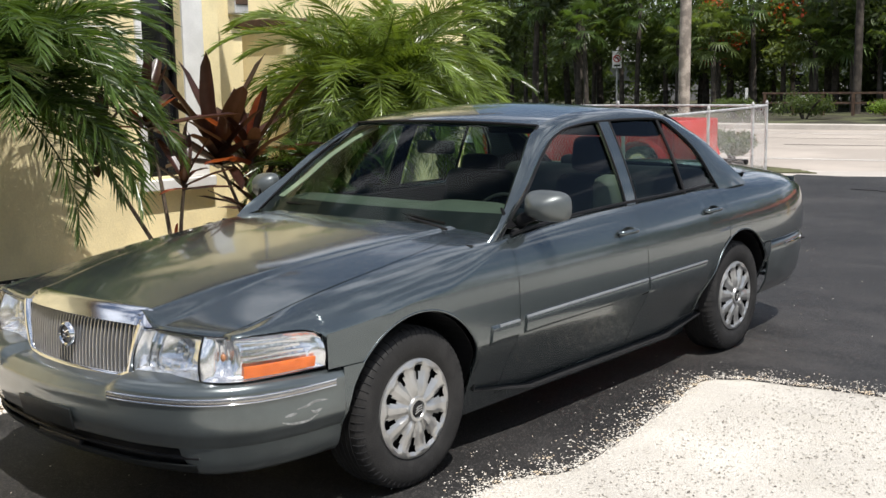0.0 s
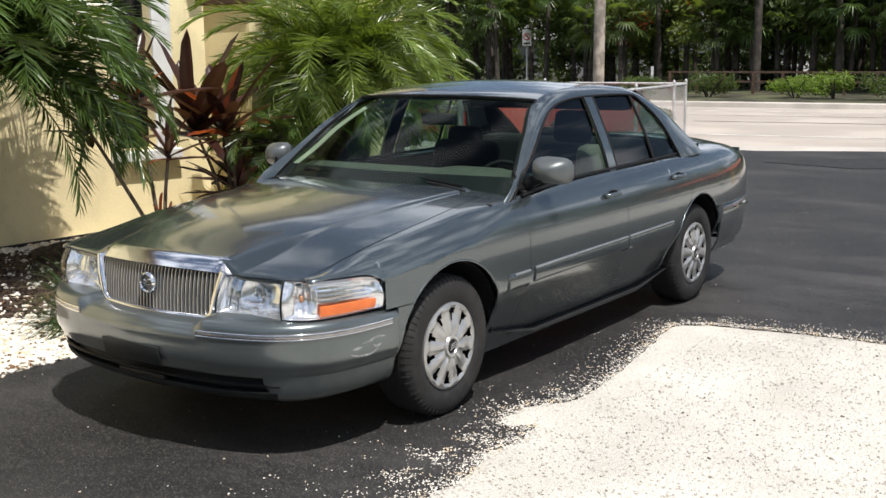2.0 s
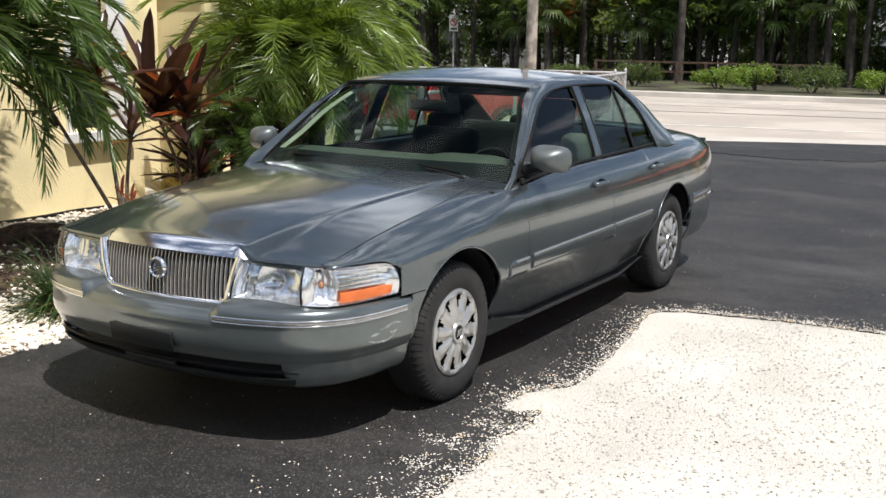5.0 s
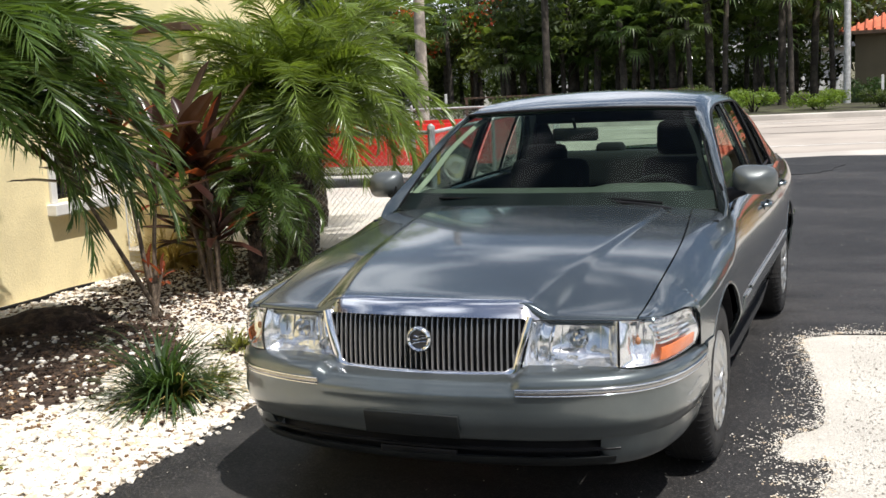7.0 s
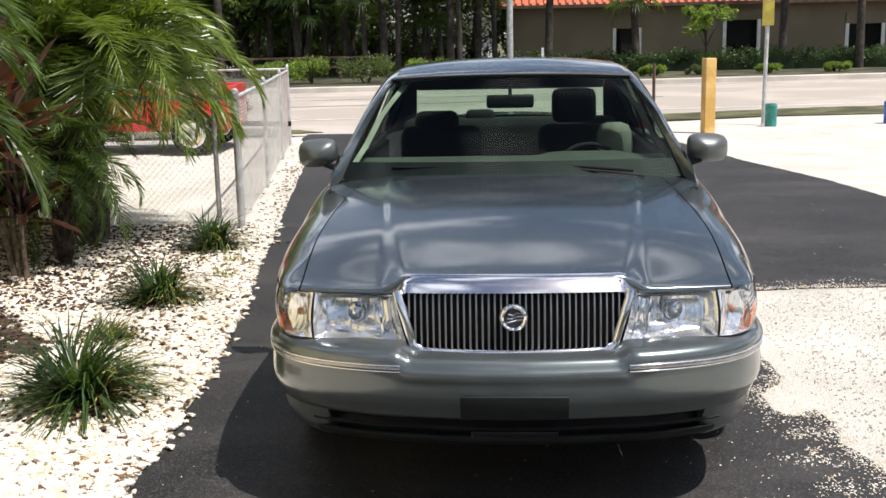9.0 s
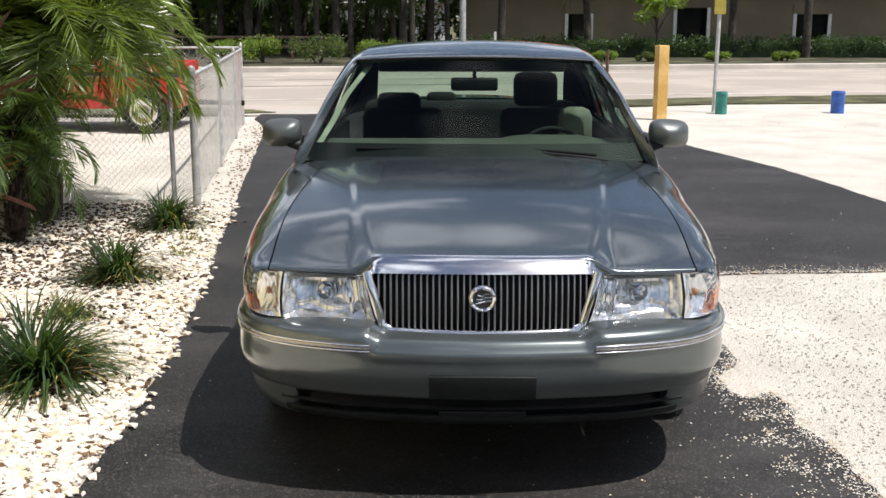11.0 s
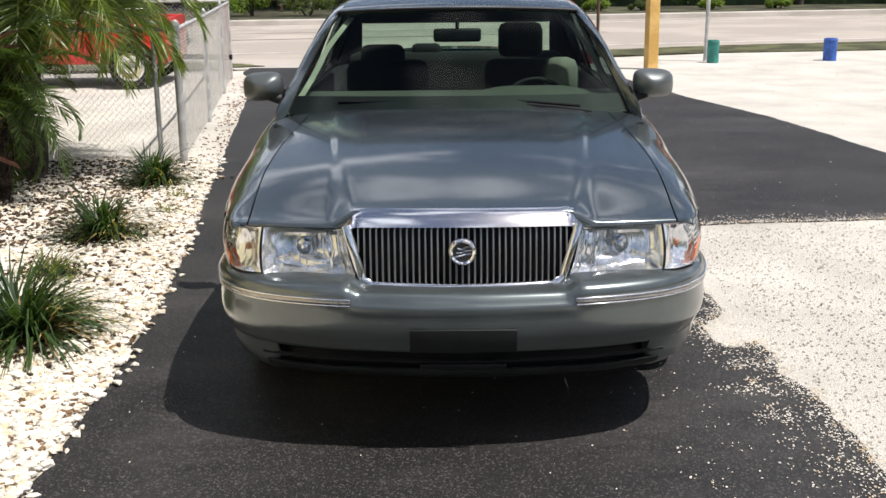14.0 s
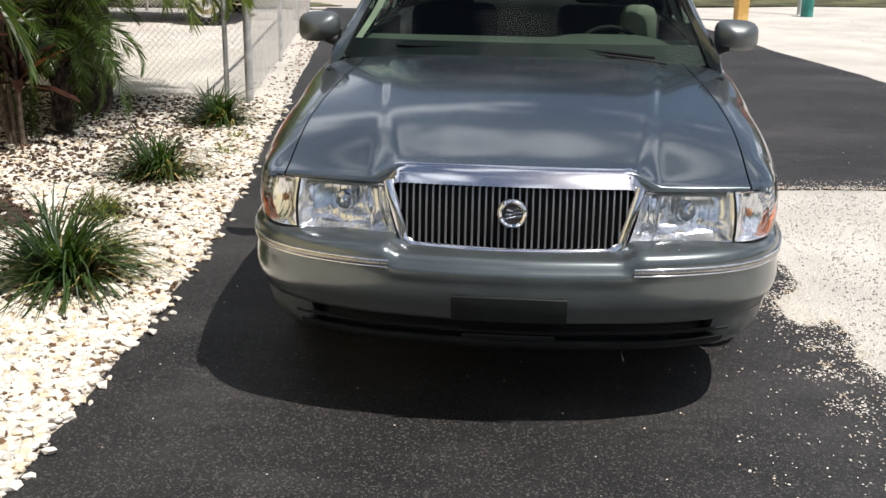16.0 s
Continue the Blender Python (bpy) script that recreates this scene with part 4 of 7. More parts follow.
for side in (1, -1):
    for nm, s0, s1 in (("headlamp", 0.0, 0.398), ("corner_lamp", 0.404, 1.0)):
        def sheet(v0, v1, back, a=s0, b=s1, n=18):
            bm = bmesh.new()
            grid(bm, [[(lambda p: (p.x * side, p.y, p.z))(lamp_pt(s, v, back)) for v in np.linspace(v0, v1, 8)] for s in np.linspace(a, b, n)], flip=side < 0)
            face_out(bm, (side * 0.5, -1, 0))
            return bm
        bm = bmesh.new()
        ss = [s0 + (s1 - s0) * q for q in np.r_[0, 0.02, 0.05, np.linspace(0.09, 0.91, 120), 0.95, 0.98, 1]]

        def flute(s, v):
            """Upright ribs pressed into the reflector."""
            q = (s - s0) / (s1 - s0)
            inside = step(0.06, 0.12, q) * step(0.97, 0.90, q) * step(0.10, 0.2, v) * step(0.95, 0.85, v)
            if nm == "corner_lamp":
                bowl = 0.030 * max(0, 1 - ((q - 0.17) / 0.15) ** 2 - ((v - 0.5) / 0.42) ** 2) + 0.016 * max(0, 1 - ((q - 0.80) / 0.13) ** 2 - ((v - 0.68) / 0.30) ** 2)
                return (0.0012 * math.cos(q * 2 * math.pi * 17) + bowl) * inside
            saw = (q * 11 + 0.12 * math.sin(9 * q)) % 1.0
            bowl = 0.030 * max(0, 1 - ((q - 0.56) / 0.34) ** 2 - ((v - 0.55) / 0.50) ** 2)
            shelf = 0.018 * step(0.34, 0.26, v) * math.cos(q * 7)
            return (0.006 * (saw - 0.5) * (0.4 + 0.6 * step(0.25, 0.45, v)) + bowl + shelf) * inside
        grid(bm, [[(lambda p: (p.x * side, p.y, p.z))(lamp_pt(s, v, 0.006 + (0.052 if nm == "headlamp" else 0.026) * step(0, 0.10, min(v, 1 - v, (s - s0) / (s1 - s0), (s1 - s) / (s1 - s0))) + flute(s, v)))
                   for v in (0, 0.03, 0.07, 0.12, 0.18, 0.24, 0.29, 0.34, 0.42, 0.5, 0.58, 0.66, 0.74, 0.82, 0.88, 0.93, 0.97, 1)] for s in ss], flip=side < 0)
        bmesh.ops.recalc_face_normals(bm, faces=bm.faces[:])
        lp = part(nm, bm, REFLECTOR, car, "clear lamp with a bright faceted reflector", True)
        o = part("lens", sheet(0.0, 1.0, 0.0), LENS, lp, "clear lens", True)
        o.visible_shadow = False
        rim = [lamp_pt(s, 0, 0.004) for s in np.linspace(s0, s1, 14)] + [lamp_pt(s1, v, 0.004) for v in np.linspace(0, 1, 6)][1:] + [lamp_pt(s, 1, 0.004) for s in np.linspace(s1, s0, 14)][1:] + [lamp_pt(s0, v, 0.004) for v in np.linspace(1, 0, 6)][1:-1]
        part("lamp_rim", tube(bmesh.new(), [(p.x * side, p.y, p.z) for p in rim], 0.0022, 5, closed=True), BLACK_TRIM, lp, "thin dark seam round the lens", True)
        if nm == "headlamp":
            c = lamp_pt(0.225, 0.55, 0.075)
            bm = lathe(bmesh.new(), [(0.034, -0.004), (0.026, 0.003), (0.014, 0.008), (0.0005, 0.010)], "y", 24, (c.x * side, c.y, c.z))
            part("reflector_bowl", thick(bm, 0.002), CHROME, lp, "chrome reflector bowl", True)
            part("bulb", lathe(bmesh.new(), [(0.0005, -0.036), (0.012, -0.032), (0.015, -0.012), (0.013, 0.010)], "y", 14, (c.x * side, c.y, c.z)), CHROME, lp, "bright bulb shield", True)
            for q in (0.05, 0.105):
                bm = bmesh.new()
                tube(bm, [tuple(Vector((lamp_pt(q, v, 0.046).x * side, lamp_pt(q, v, 0.046).y, lamp_pt(q, v, 0.046).z))) for v in np.linspace(0.1, 0.9, 6)], 0.005, 5)
                part("reflector_rib", bm, CHROME, lp, smooth=True)
        else:
            bm = sheet(0.06, 0.34, 0.006, 0.60, 0.945, 14)
            part("amber_marker", thick(bm, 0.006), AMBER, lp, "orange side marker", True)
            for v in (0.44, 0.56, 0.68, 0.80):
                bm = bmesh.new()
                pts = [lamp_pt(s, v, 0.016) for s in np.linspace(0.60, 0.90 - 0.12 * (v - 0.44), 8)]
                tube(bm, [(p.x * side, p.y, p.z) for p in pts], 0.0055, 5)
                part("reflector_rib", bm, CHROME, lp, smooth=True)
            c = lamp_pt(0.51, 0.52, 0.045)
            part("bulb", lathe(bmesh.new(), [(0.0005, -0.015), (0.008, -0.010), (0.010, 0.0), (0.008, 0.010), (0.0005, 0.015)], "z", 14, (c.x * side, c.y, c.z)), AMBER_BULB, lp, "amber bulb", True)
    # filler above and behind the lamps so that no gap shows
    bm = bmesh.new()
    grid(bm, [[(lambda p: (p.x * side, p.y + 0.02, p.z))(lamp_pt(s, v, 0.115)) for v in (-0.12, 0.5, 1.1)] for s in np.linspace(0, 1, 16)])
    part("lamp_bucket", thick(bm, 0.006), BLACK_TRIM, car, "dark panel behind the lamp")

# greenhouse
glass_x = lambda z: 0.858 - 0.33 * max(z - 1.0, 0) - 0.22 * max(z - 1.0, 0) ** 2
sill_z = lambda y: 1.002 + 0.010 * (y - 1.5)
inner = smooth_path([(0.655, 0.955), (0.70, 1.000), (0.92, 1.135), (1.14, 1.290), (1.30, 1.375), (1.45, 1.412), (1.70, 1.432), (1.98, 1.434), (2.22, 1.430), (2.40, 1.418), (2.48, 1.372), (2.645, 1.236), (2.765, 1.022), (2.79, 0.985)], 60)
outer = smooth_path([(0.545, 0.940), (0.60, 0.985), (0.82, 1.135), (1.05, 1.310), (1.24, 1.415), (1.43, 1.462), (1.70, 1.486), (2.02, 1.490), (2.38, 1.470), (2.61, 1.405), (2.81, 1.290), (2.97, 1.165), (3.09, 1.050), (3.13, 1.000)], 60)


def inner_pt(i):
    y, z = inner[i]
    return Vector((glass_x(z), y, z))


def outer_pt(i):
    y, z = outer[i]
    return Vector((glass_x(z) - 0.016 - 0.035 * step(1.25, 1.45, z) + 0.03 * step(1.2, 0.98, z), y, z))


for side in (1, -1):
    rows = []
    for i in range(60):
        a, b = inner_pt(i), outer_pt(i)
        rows.append([a.lerp(b, t) + Vector((0.012 * math.sin(t * math.pi), 0, 0.006 * math.sin(t * math.pi))) for t in np.linspace(0, 1, 6)])
    body_panel("roof_pillar", rows, side, car, "painted pillar and roof rail", depth=0.02)
    part("window_seal", tube(bmesh.new(), [(side * (inner_pt(i).x + 0.002), inner_pt(i).y, inner_pt(i).z) for i in range(60)], 0.0065, 6), BLACK_TRIM, car, "black rubber window seal", True)
    pts = [(side * (half_w(y) - tumble(shoulder(y)) - 0.008), y, shoulder(y) + 0.006) for y in np.linspace(0.70, 2.76, 24)]
    part("belt_strip", tube(bmesh.new(), pts, 0.008, 6), BLACK_TRIM, car, "dark strip under the side windows", True)
    iy = np.array([p[0] for p in inner]); iz = np.array([p[1] for p in inner])

    def sheet_glass(y0, y1):
        bm, rows = bmesh.new(), []
        for y in np.linspace(y0, y1, 12):
            top = float(np.interp(y, iy, iz))
            rows.append([(side * (glass_x(z) - 0.012), y, z) for z in np.linspace(sill_z(y) - 0.01, max(top, sill_z(y) + 0.005), 8)])
        grid(bm, rows, flip=side < 0)
        face_out(bm, (side, 0, 0))
        return bm
    for nm, y0, y1 in (("front_side_window", 0.71, 1.735), ("rear_side_window", 1.855, 2.365), ("quarter_window", 2.39, 2.765)):
        o = part(nm, sheet_glass(y0, y1), GLASS_SIDE, car, "tinted side window", True)
    bm = bmesh.new()
    grid(bm, [[(side * (glass_x(z) + 0.004), y + 0.04 * (1.43 - z) * -0.3, z) for y in (1.745, 1.79, 1.845)] for z in np.linspace(0.985, 1.432, 8)])
    part("door_pillar", thick(bm, 0.02), PAINT, car, "grey pillar between the doors", True)
    for yy in (1.742, 1.850):
        part("window_seal", tube(bmesh.new(), [(side * (glass_x(z) + 0.004), yy + 0.04 * (1.43 - z) * -0.3, z) for z in np.linspace(0.99, 1.43, 6)], 0.0055, 6), BLACK_TRIM, car, "black rubber window seal", True)
    part("window_bar", tube(bmesh.new(), [(side * (glass_x(z) - 0.004), 2.378 - 0.06 * (z - 1.0), z) for z in np.linspace(1.0, 1.42, 6)], 0.010, 6), BLACK_TRIM, car, "black bar before the quarter window", True)

# roof
r0, r1 = 18, 44
bm, rows = bmesh.new(), []
for i in range(r0, r1 + 1):
    p = outer_pt(i)
    t = (i - r0) / (r1 - r0)
    top = 1.446 + 0.086 * math.sin(math.pi * t) ** 0.75 - 0.012 * t
    bow = -0.075 * step(0.25, 0.0, t) + 0.07 * step(0.75, 1.0, t)
    rows.append([(f * p.x, p.y + bow * (1 - f * f), p.z + (top - p.z) * (1 - abs(f) ** 2.3)) for f in np.linspace(-1, 1, 33)])
grid(bm, rows)
bm.normal_update()
if sum(f.normal.z for f in bm.faces) < 0:
    bmesh.ops.reverse_faces(bm, faces=bm.faces[:])
roof_front, roof_rear = rows[0], rows[-1]
part("roof_panel", thick(bm, 0.015), PAINT, car, smooth=True)


def screen_rows(low, high, n, bulge):
    out = []
    for t in np.linspace(0, 1, n):
        out.append([Vector(a).lerp(Vector(b), t) + Vector((0, 0, bulge * math.sin(t * math.pi))) for a, b in zip(low, high)])
    return out


bm = bmesh.new()
wlow = [(f * 0.83, 0.53 + 0.15 * f * f, 0.975 + 0.006 * (1 - f * f)) for f in np.linspace(-1, 1, 33)]
ws = screen_rows(wlow, roof_front, 14, 0.02)
grid(bm, ws)
face_out(bm, (0, -1, 1))
o = part("windshield", bm, GLASS, car, "tinted windshield reflecting palms", True)
bm = bmesh.new()
grid(bm, [[Vector(p) + Vector((0, 0.004, -0.004)) for p in r] for r in screen_rows(ws[0], ws[1], 3, 0) + ws[2:3]])
part("windshield_frit", bm, BLACK_TRIM, car, "black painted edge at the foot of the windshield", True)
for pts in ([r[0] for r in ws], [r[-1] for r in ws]):
    part("windshield_seal", tube(bmesh.new(), [p + Vector((0, -0.003, 0.003)) for p in pts], 0.007, 6), BLACK_TRIM, car, smooth=True)
part("windshield_seal", tube(bmesh.new(), [Vector(p) + Vector((0, -0.008, 0.002)) for p in roof_front], 0.008, 6), BLACK_TRIM, car, smooth=True)
bm = bmesh.new()
blow = [(f * 0.70, 3.41 - 0.10 * f * f, 1.058 - 0.02 * f * f) for f in np.linspace(-1, 1, 33)]
bs = screen_rows(blow, roof_rear, 10, 0.02)
grid(bm, bs)
face_out(bm, (0, 1, 1))
o = part("rear_window", bm, GLASS, car, "tinted rear window", True)
for pts in ([r[0] for r in bs], [r[-1] for r in bs]):
    part("rear_window_seal", tube(bmesh.new(), [p + Vector((0, 0.004, 0.005)) for p in pts], 0.012, 6), BLACK_TRIM, car, smooth=True)
for side, col in ((1, -1), (-1, 0)):
    # skins that join the pillars to the glass in front and behind
    rows = []
    for i in range(19):
        q = (18 - i) / 18 * 13
        k = min(int(q), 12)
        w = ws[13 - k][col].lerp(ws[12 - k][col], q - k)
        o_ = outer_pt(i)
        rows.append([Vector((o_.x * side, o_.y, o_.z)).lerp(Vector(w), t) for t in (0.0, 0.5, 1.0)])
    bm = bmesh.new()
    grid(bm, rows)
    face_out(bm, (side, -1, 1))
    part("pillar_skin", thick(bm, 0.006), PAINT, car, "painted windshield pillar", True)
    for nm, mat, inset in (("sail_panel", PAINT, 0.0), ("sail_trim", CABIN_SHADE, 0.03)):
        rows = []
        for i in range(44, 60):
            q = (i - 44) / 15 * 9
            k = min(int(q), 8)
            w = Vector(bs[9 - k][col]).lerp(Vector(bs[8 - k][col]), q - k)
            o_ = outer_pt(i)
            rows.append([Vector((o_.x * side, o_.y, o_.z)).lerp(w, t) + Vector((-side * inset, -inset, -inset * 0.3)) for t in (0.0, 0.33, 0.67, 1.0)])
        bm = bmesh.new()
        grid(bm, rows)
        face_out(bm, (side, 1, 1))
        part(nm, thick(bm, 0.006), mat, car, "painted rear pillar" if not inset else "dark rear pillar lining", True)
# cowl under the wipers
bm = bmesh.new()
grid(bm, [[(f * 0.815, 0.49 + 0.19 * f * f + t * (0.16 - 0.12 * f * f), 0.978 - 0.030 * f * f - 0.018 * math.sin(t * math.pi)) for f in np.linspace(-1, 1, 25)] for t in np.linspace(0, 1, 5)])
part("cowl_panel", thick(bm, 0.01), BLACK_TRIM, car, "black cowl below the windshield", True)
for x0, x1 in ((-0.50, -0.02), (0.06, 0.60)):
    arm = smooth_path([(x1 + 0.03, 0.555, 0.990), (x1 - 0.10, 0.585, 1.006), (x0 + 0.22, 0.622, 1.022)], 10)
    w = part("wiper", tube(bmesh.new(), arm, 0.007, 6, flat=0.6), BLACK_TRIM, car, "black wiper arm and blade", True)
    blade = smooth_path([(x0 - 0.08, 0.665, 1.034), (x0 + 0.22, 0.632, 1.030), (x1 - 0.02, 0.600, 1.010)], 10)
    part("wiper_blade", tube(bmesh.new(), blade, 0.006, 5, flat=1.4), BLACK_TRIM, w, smooth=True)

# door mirrors
for side in (1, -1):
    bm = bmesh.new()
    rows = []
    for t in np.linspace(0, 1, 12):
        s = math.sin(min(t * 1.25, 1) * math.pi / 2) ** 0.6
        row = []
        for k in range(24):
            a = 2 * math.pi * k / 24
            c, sn = math.cos(a), math.sin(a)
            ex = math.copysign(abs(c) ** 0.6, c) * 0.102 * s
            ez = math.copysign(abs(sn) ** 0.6, sn) * 0.070 * s
            row.append((side * (0.972 + ex), 0.765 + 0.125 * t + 0.02 * ex / 0.1 * side * side, 1.088 + ez - 0.006 * ex / 0.1))
        rows.append(row + row[:1])
    grid(bm, rows, flip=side > 0)
    bm.faces.new([v for v in bm.verts[-25:-1]])
    bmesh.ops.remove_doubles(bm, verts=bm.verts[:], dist=1e-5)
    bmesh.ops.recalc_face_normals(bm, faces=bm.faces[:])
    mr = part("door_mirror", bm, MIRROR_PAINT, car, "painted door mirror housing", True)
    bm = boxed(-0.085, 0.085, 0, 0.004, -0.055, 0.055, 0.002)
    bmesh.ops.transform(bm, matrix=pose(side * 0.972, 0.893, 1.088), verts=bm.verts)
    part("mirror_glass", bm, CHROME, mr, "silvered mirror glass")
    part("mirror_arm", tube(bmesh.new(), [(side * 0.845, 0.84, 1.015), (side * 0.88, 0.83, 1.03), (side * 0.935, 0.82, 1.045)], [0.045, 0.034, 0.026], 10, flat=0.7), BLACK_TRIM, mr, "black mirror foot", True)
    bm = bmesh.new()
    grid(bm, [[(side * (glass_x(z) + 0.008), y, z) for y in np.linspace(0.70, 0.95 - 0.4 * (1 - t), 4)] for t, z in ((0.55, 1.0), (0.45, 1.04), (0.38, 1.09))])
    part("mirror_sail", thick(bm, 0.01), BLACK_TRIM, mr, "black triangle behind the mirror")

# wheels
def wheel(x, y, side):
    t = part("wheel", lathe(bmesh.new(), [(0.205, 0.092), (0.222, 0.103), (0.255, 0.112), (0.295, 0.108), (0.318, 0.098), (0.330, 0.084), (0.335, 0.06), (0.335, -0.06), (0.330, -0.09), (0.30, -0.108), (0.25, -0.11), (0.205, -0.09)], "x", 56), RUBBER, car, "black tyre with a silver wheel cover", True)
    t.matrix_basis = pose(x, y, HUB, 0, 0, 0 if side > 0 else 180)
    for k in range(-2, 3):
        pts = [(0.026 * k, 0.3352 * math.cos(a), 0.3352 * math.sin(a)) for a in np.linspace(0, 2 * math.pi, 49)[:-1]]
        part("tread_groove", tube(bmesh.new(), pts, 0.0030, 4, closed=True), DARK_IN, t)
    bm = bmesh.new()
    for k in range(64):
        a = 2 * math.pi * (k + 0.2) / 64
        for r, rows_ in ((0, ((0.062, 0.3352), (0.084, 0.3305), (0.099, 0.3175), (0.1055, 0.303))), (1, ((-0.062, 0.3352), (-0.084, 0.332), (-0.099, 0.318)))):
            tube(bm, [(x_, q * math.cos(a + 0.25 * abs(x_)), q * math.sin(a + 0.25 * abs(x_))) for x_, q in rows_], 0.0026, 4, caps=False)
    tagged(part("tread_pattern", bm, DARK_IN, t), kind="stuff")
    # wheel cover with ten windows and raised spokes
    rings = [(0.001, 0.108), (0.034, 0.107), (0.040, 0.116), (0.047, 0.116), (0.052, 0.106), (0.075, 0.107), (0.108, 0.104), (0.120, 0.101), (0.155, 0.096), (0.176, 0.094), (0.184, 0.100), (0.196, 0.104), (0.204, 0.100), (0.207, 0.088)]
    n = 120
    bm = bmesh.new()
    vs = []
    for r, h in rings:
        row = []
        for k in range(n):
            a = 2 * math.pi * k / n
            ph = (k % 12) / 12.0
            lift = 0.0
            if 0.07 < r < 0.185:
                lift = 0.007 * (step(0.50, 0.58, ph) * step(0.98, 0.90, ph)) - 0.006 * step(0.10, 0.2, ph) * step(0.45, 0.35, ph)
            row.append(bm.verts.new((h + lift, r * math.cos(a), r * math.sin(a))))
        vs.append(row)
    for i in range(len(rings) - 1):
        for k in range(n):
            ph = k % 12
            if 7 <= i <= 9 and 1 <= ph <= 5 and not (i == 7 and ph in (1, 5)):
                continue
            q = (vs[i][k], vs[i][(k + 1) % n], vs[i + 1][(k + 1) % n], vs[i + 1][k])
            bm.faces.new(q)
    bmesh.ops.recalc_face_normals(bm, faces=bm.faces[:])
    thick(bm, -0.004)
    part("wheel_cover", bm, SILVER, t, "silver plastic wheel cover with ten openings", True)
    part("rim", lathe(bmesh.new(), [(0.001, 0.07), (0.205, 0.07), (0.206, 0.09)], "x", 40), BLACK_TRIM, t, "dark steel rim behind the cover")
    part("centre_cap", lathe(bmesh.new(), [(0.0005, 0.1185), (0.028, 0.1185), (0.033, 0.115)], "x", 30), BLACK_TRIM, t, "dark centre badge")
    for k in range(3):
        z = 0.010 * (k - 1)
        part("cap_bar", tube(bmesh.new(), [(0.1195, -0.02 + 0.004 * k, z - 0.006), (0.1195, 0.0, z + 0.002), (0.1195, 0.022, z + 0.004)], 0.0026, 5), SILVER, t)
    return t


wheel(0.815, 0.0, 1)
wheel(-0.815, 0.0, -1)
wheel(0.818, AXLE2, 1)
wheel(-0.818, AXLE2, -1)

# inside
bm = bmesh.new()
grid(bm, [[(x, y, z) for x in (-0.86, -0.5, 0.5, 0.86)] for y, z in ((0.46, 0.95), (0.46, 0.30), (0.9, 0.22), (2.2, 0.22), (2.7, 0.30), (3.25, 0.55), (4.1, 0.55))])
part("floor_pan", thick(bm, 0.01), DARK_IN, car, "dark cabin floor")
# Added out of sight to block sun leaking down through the grille.
part("light_block_tray", boxed(-0.52, 0.52, -0.98, -0.42, 0.296, 0.302), BLACK_TRIM, car, "unseen black tray added to keep sun out of the car's shadow")
part("underbody", boxed(-0.52, 0.52, -0.70, 4.05, 0.225, 0.25), BLACK_TRIM, car)
bm = bmesh.new()
rows = []
for f in np.linspace(-1, 1, 25):
    hump = 0.020 * step(0.15, 0.3, f) * step(0.85, 0.65, f)
    rows.append([(f * 0.80, y, z + 0.030 * (k > 0) + hump * k) for y, z, k in ((0.62, 0.93, 0), (0.80, 0.978, 0.5), (0.98, 1.012, 1), (1.06, 1.010, 1), (1.10, 0.97, 1), (1.07, 0.80, 0), (0.98, 0.55, 0), (0.7, 0.45, 0))])
grid(bm, rows)
bmesh.ops.recalc_face_normals(bm, faces=bm.faces[:])
part("dashboard", thick(bm, 0.01), GREY_IN, car, "grey-green dashboard top", True)
sw = part("steering_wheel", tube(bmesh.new(), [(0.42 + 0.185 * math.cos(a), 1.20 + 0.185 * math.sin(a) * 0.42, 0.905 + 0.185 * math.sin(a) * 0.90) for a in np.linspace(0, 2 * math.pi, 41)[:-1]], 0.013, 8, closed=True), DARK_IN, car, "dark steering wheel", True)
part("wheel_spoke", tube(bmesh.new(), [(0.24, 1.20, 0.905), (0.42, 1.175, 0.90), (0.60, 1.20, 0.905)], 0.02, 6, flat=0.6), DARK_IN, sw)
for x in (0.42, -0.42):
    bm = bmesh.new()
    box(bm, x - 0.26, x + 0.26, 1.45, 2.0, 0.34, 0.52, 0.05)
    seat = part("front_seat", bm, CABIN_SHADE, car, "front seat in cloth darkened for cabin shade", True)
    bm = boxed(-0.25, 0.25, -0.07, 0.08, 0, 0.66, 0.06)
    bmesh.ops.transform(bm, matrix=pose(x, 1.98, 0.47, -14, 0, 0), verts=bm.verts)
    part("seat_back", bm, CABIN_SHADE, seat, smooth=True)
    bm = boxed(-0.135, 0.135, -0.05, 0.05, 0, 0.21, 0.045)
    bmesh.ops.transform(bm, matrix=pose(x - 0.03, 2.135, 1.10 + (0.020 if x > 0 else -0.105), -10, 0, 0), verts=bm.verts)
    part("headrest", bm, CABIN_SHADE, seat, smooth=True)
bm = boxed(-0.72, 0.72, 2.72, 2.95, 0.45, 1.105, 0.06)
rs = part("rear_seat", bm, CABIN_SHADE, car, "dark rear seat back", True)
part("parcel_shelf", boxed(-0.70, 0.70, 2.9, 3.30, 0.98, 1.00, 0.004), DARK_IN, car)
part("child_headrest", boxed(-0.30, -0.10, 2.80, 2.90, 1.06, 1.16, 0.035), CABIN_SHADE, rs, "small rear headrest", True)
part("headliner", boxed(-0.58, 0.58, 1.32, 2.45, 1.415, 1.425, 0.002), CABIN_SHADE, car, "dark headliner")
part("rear_header", boxed(-0.60, 0.60, 2.42, 2.58, 1.315, 1.42, 0.02), CABIN_SHADE, car, "dark roof edge above the rear window", True)
rv = part("rearview_mirror", boxed(-0.125, 0.125, 1.20, 1.235, 1.275, 1.345, 0.014), BLACK_TRIM, car, "black rear-view mirror", True)
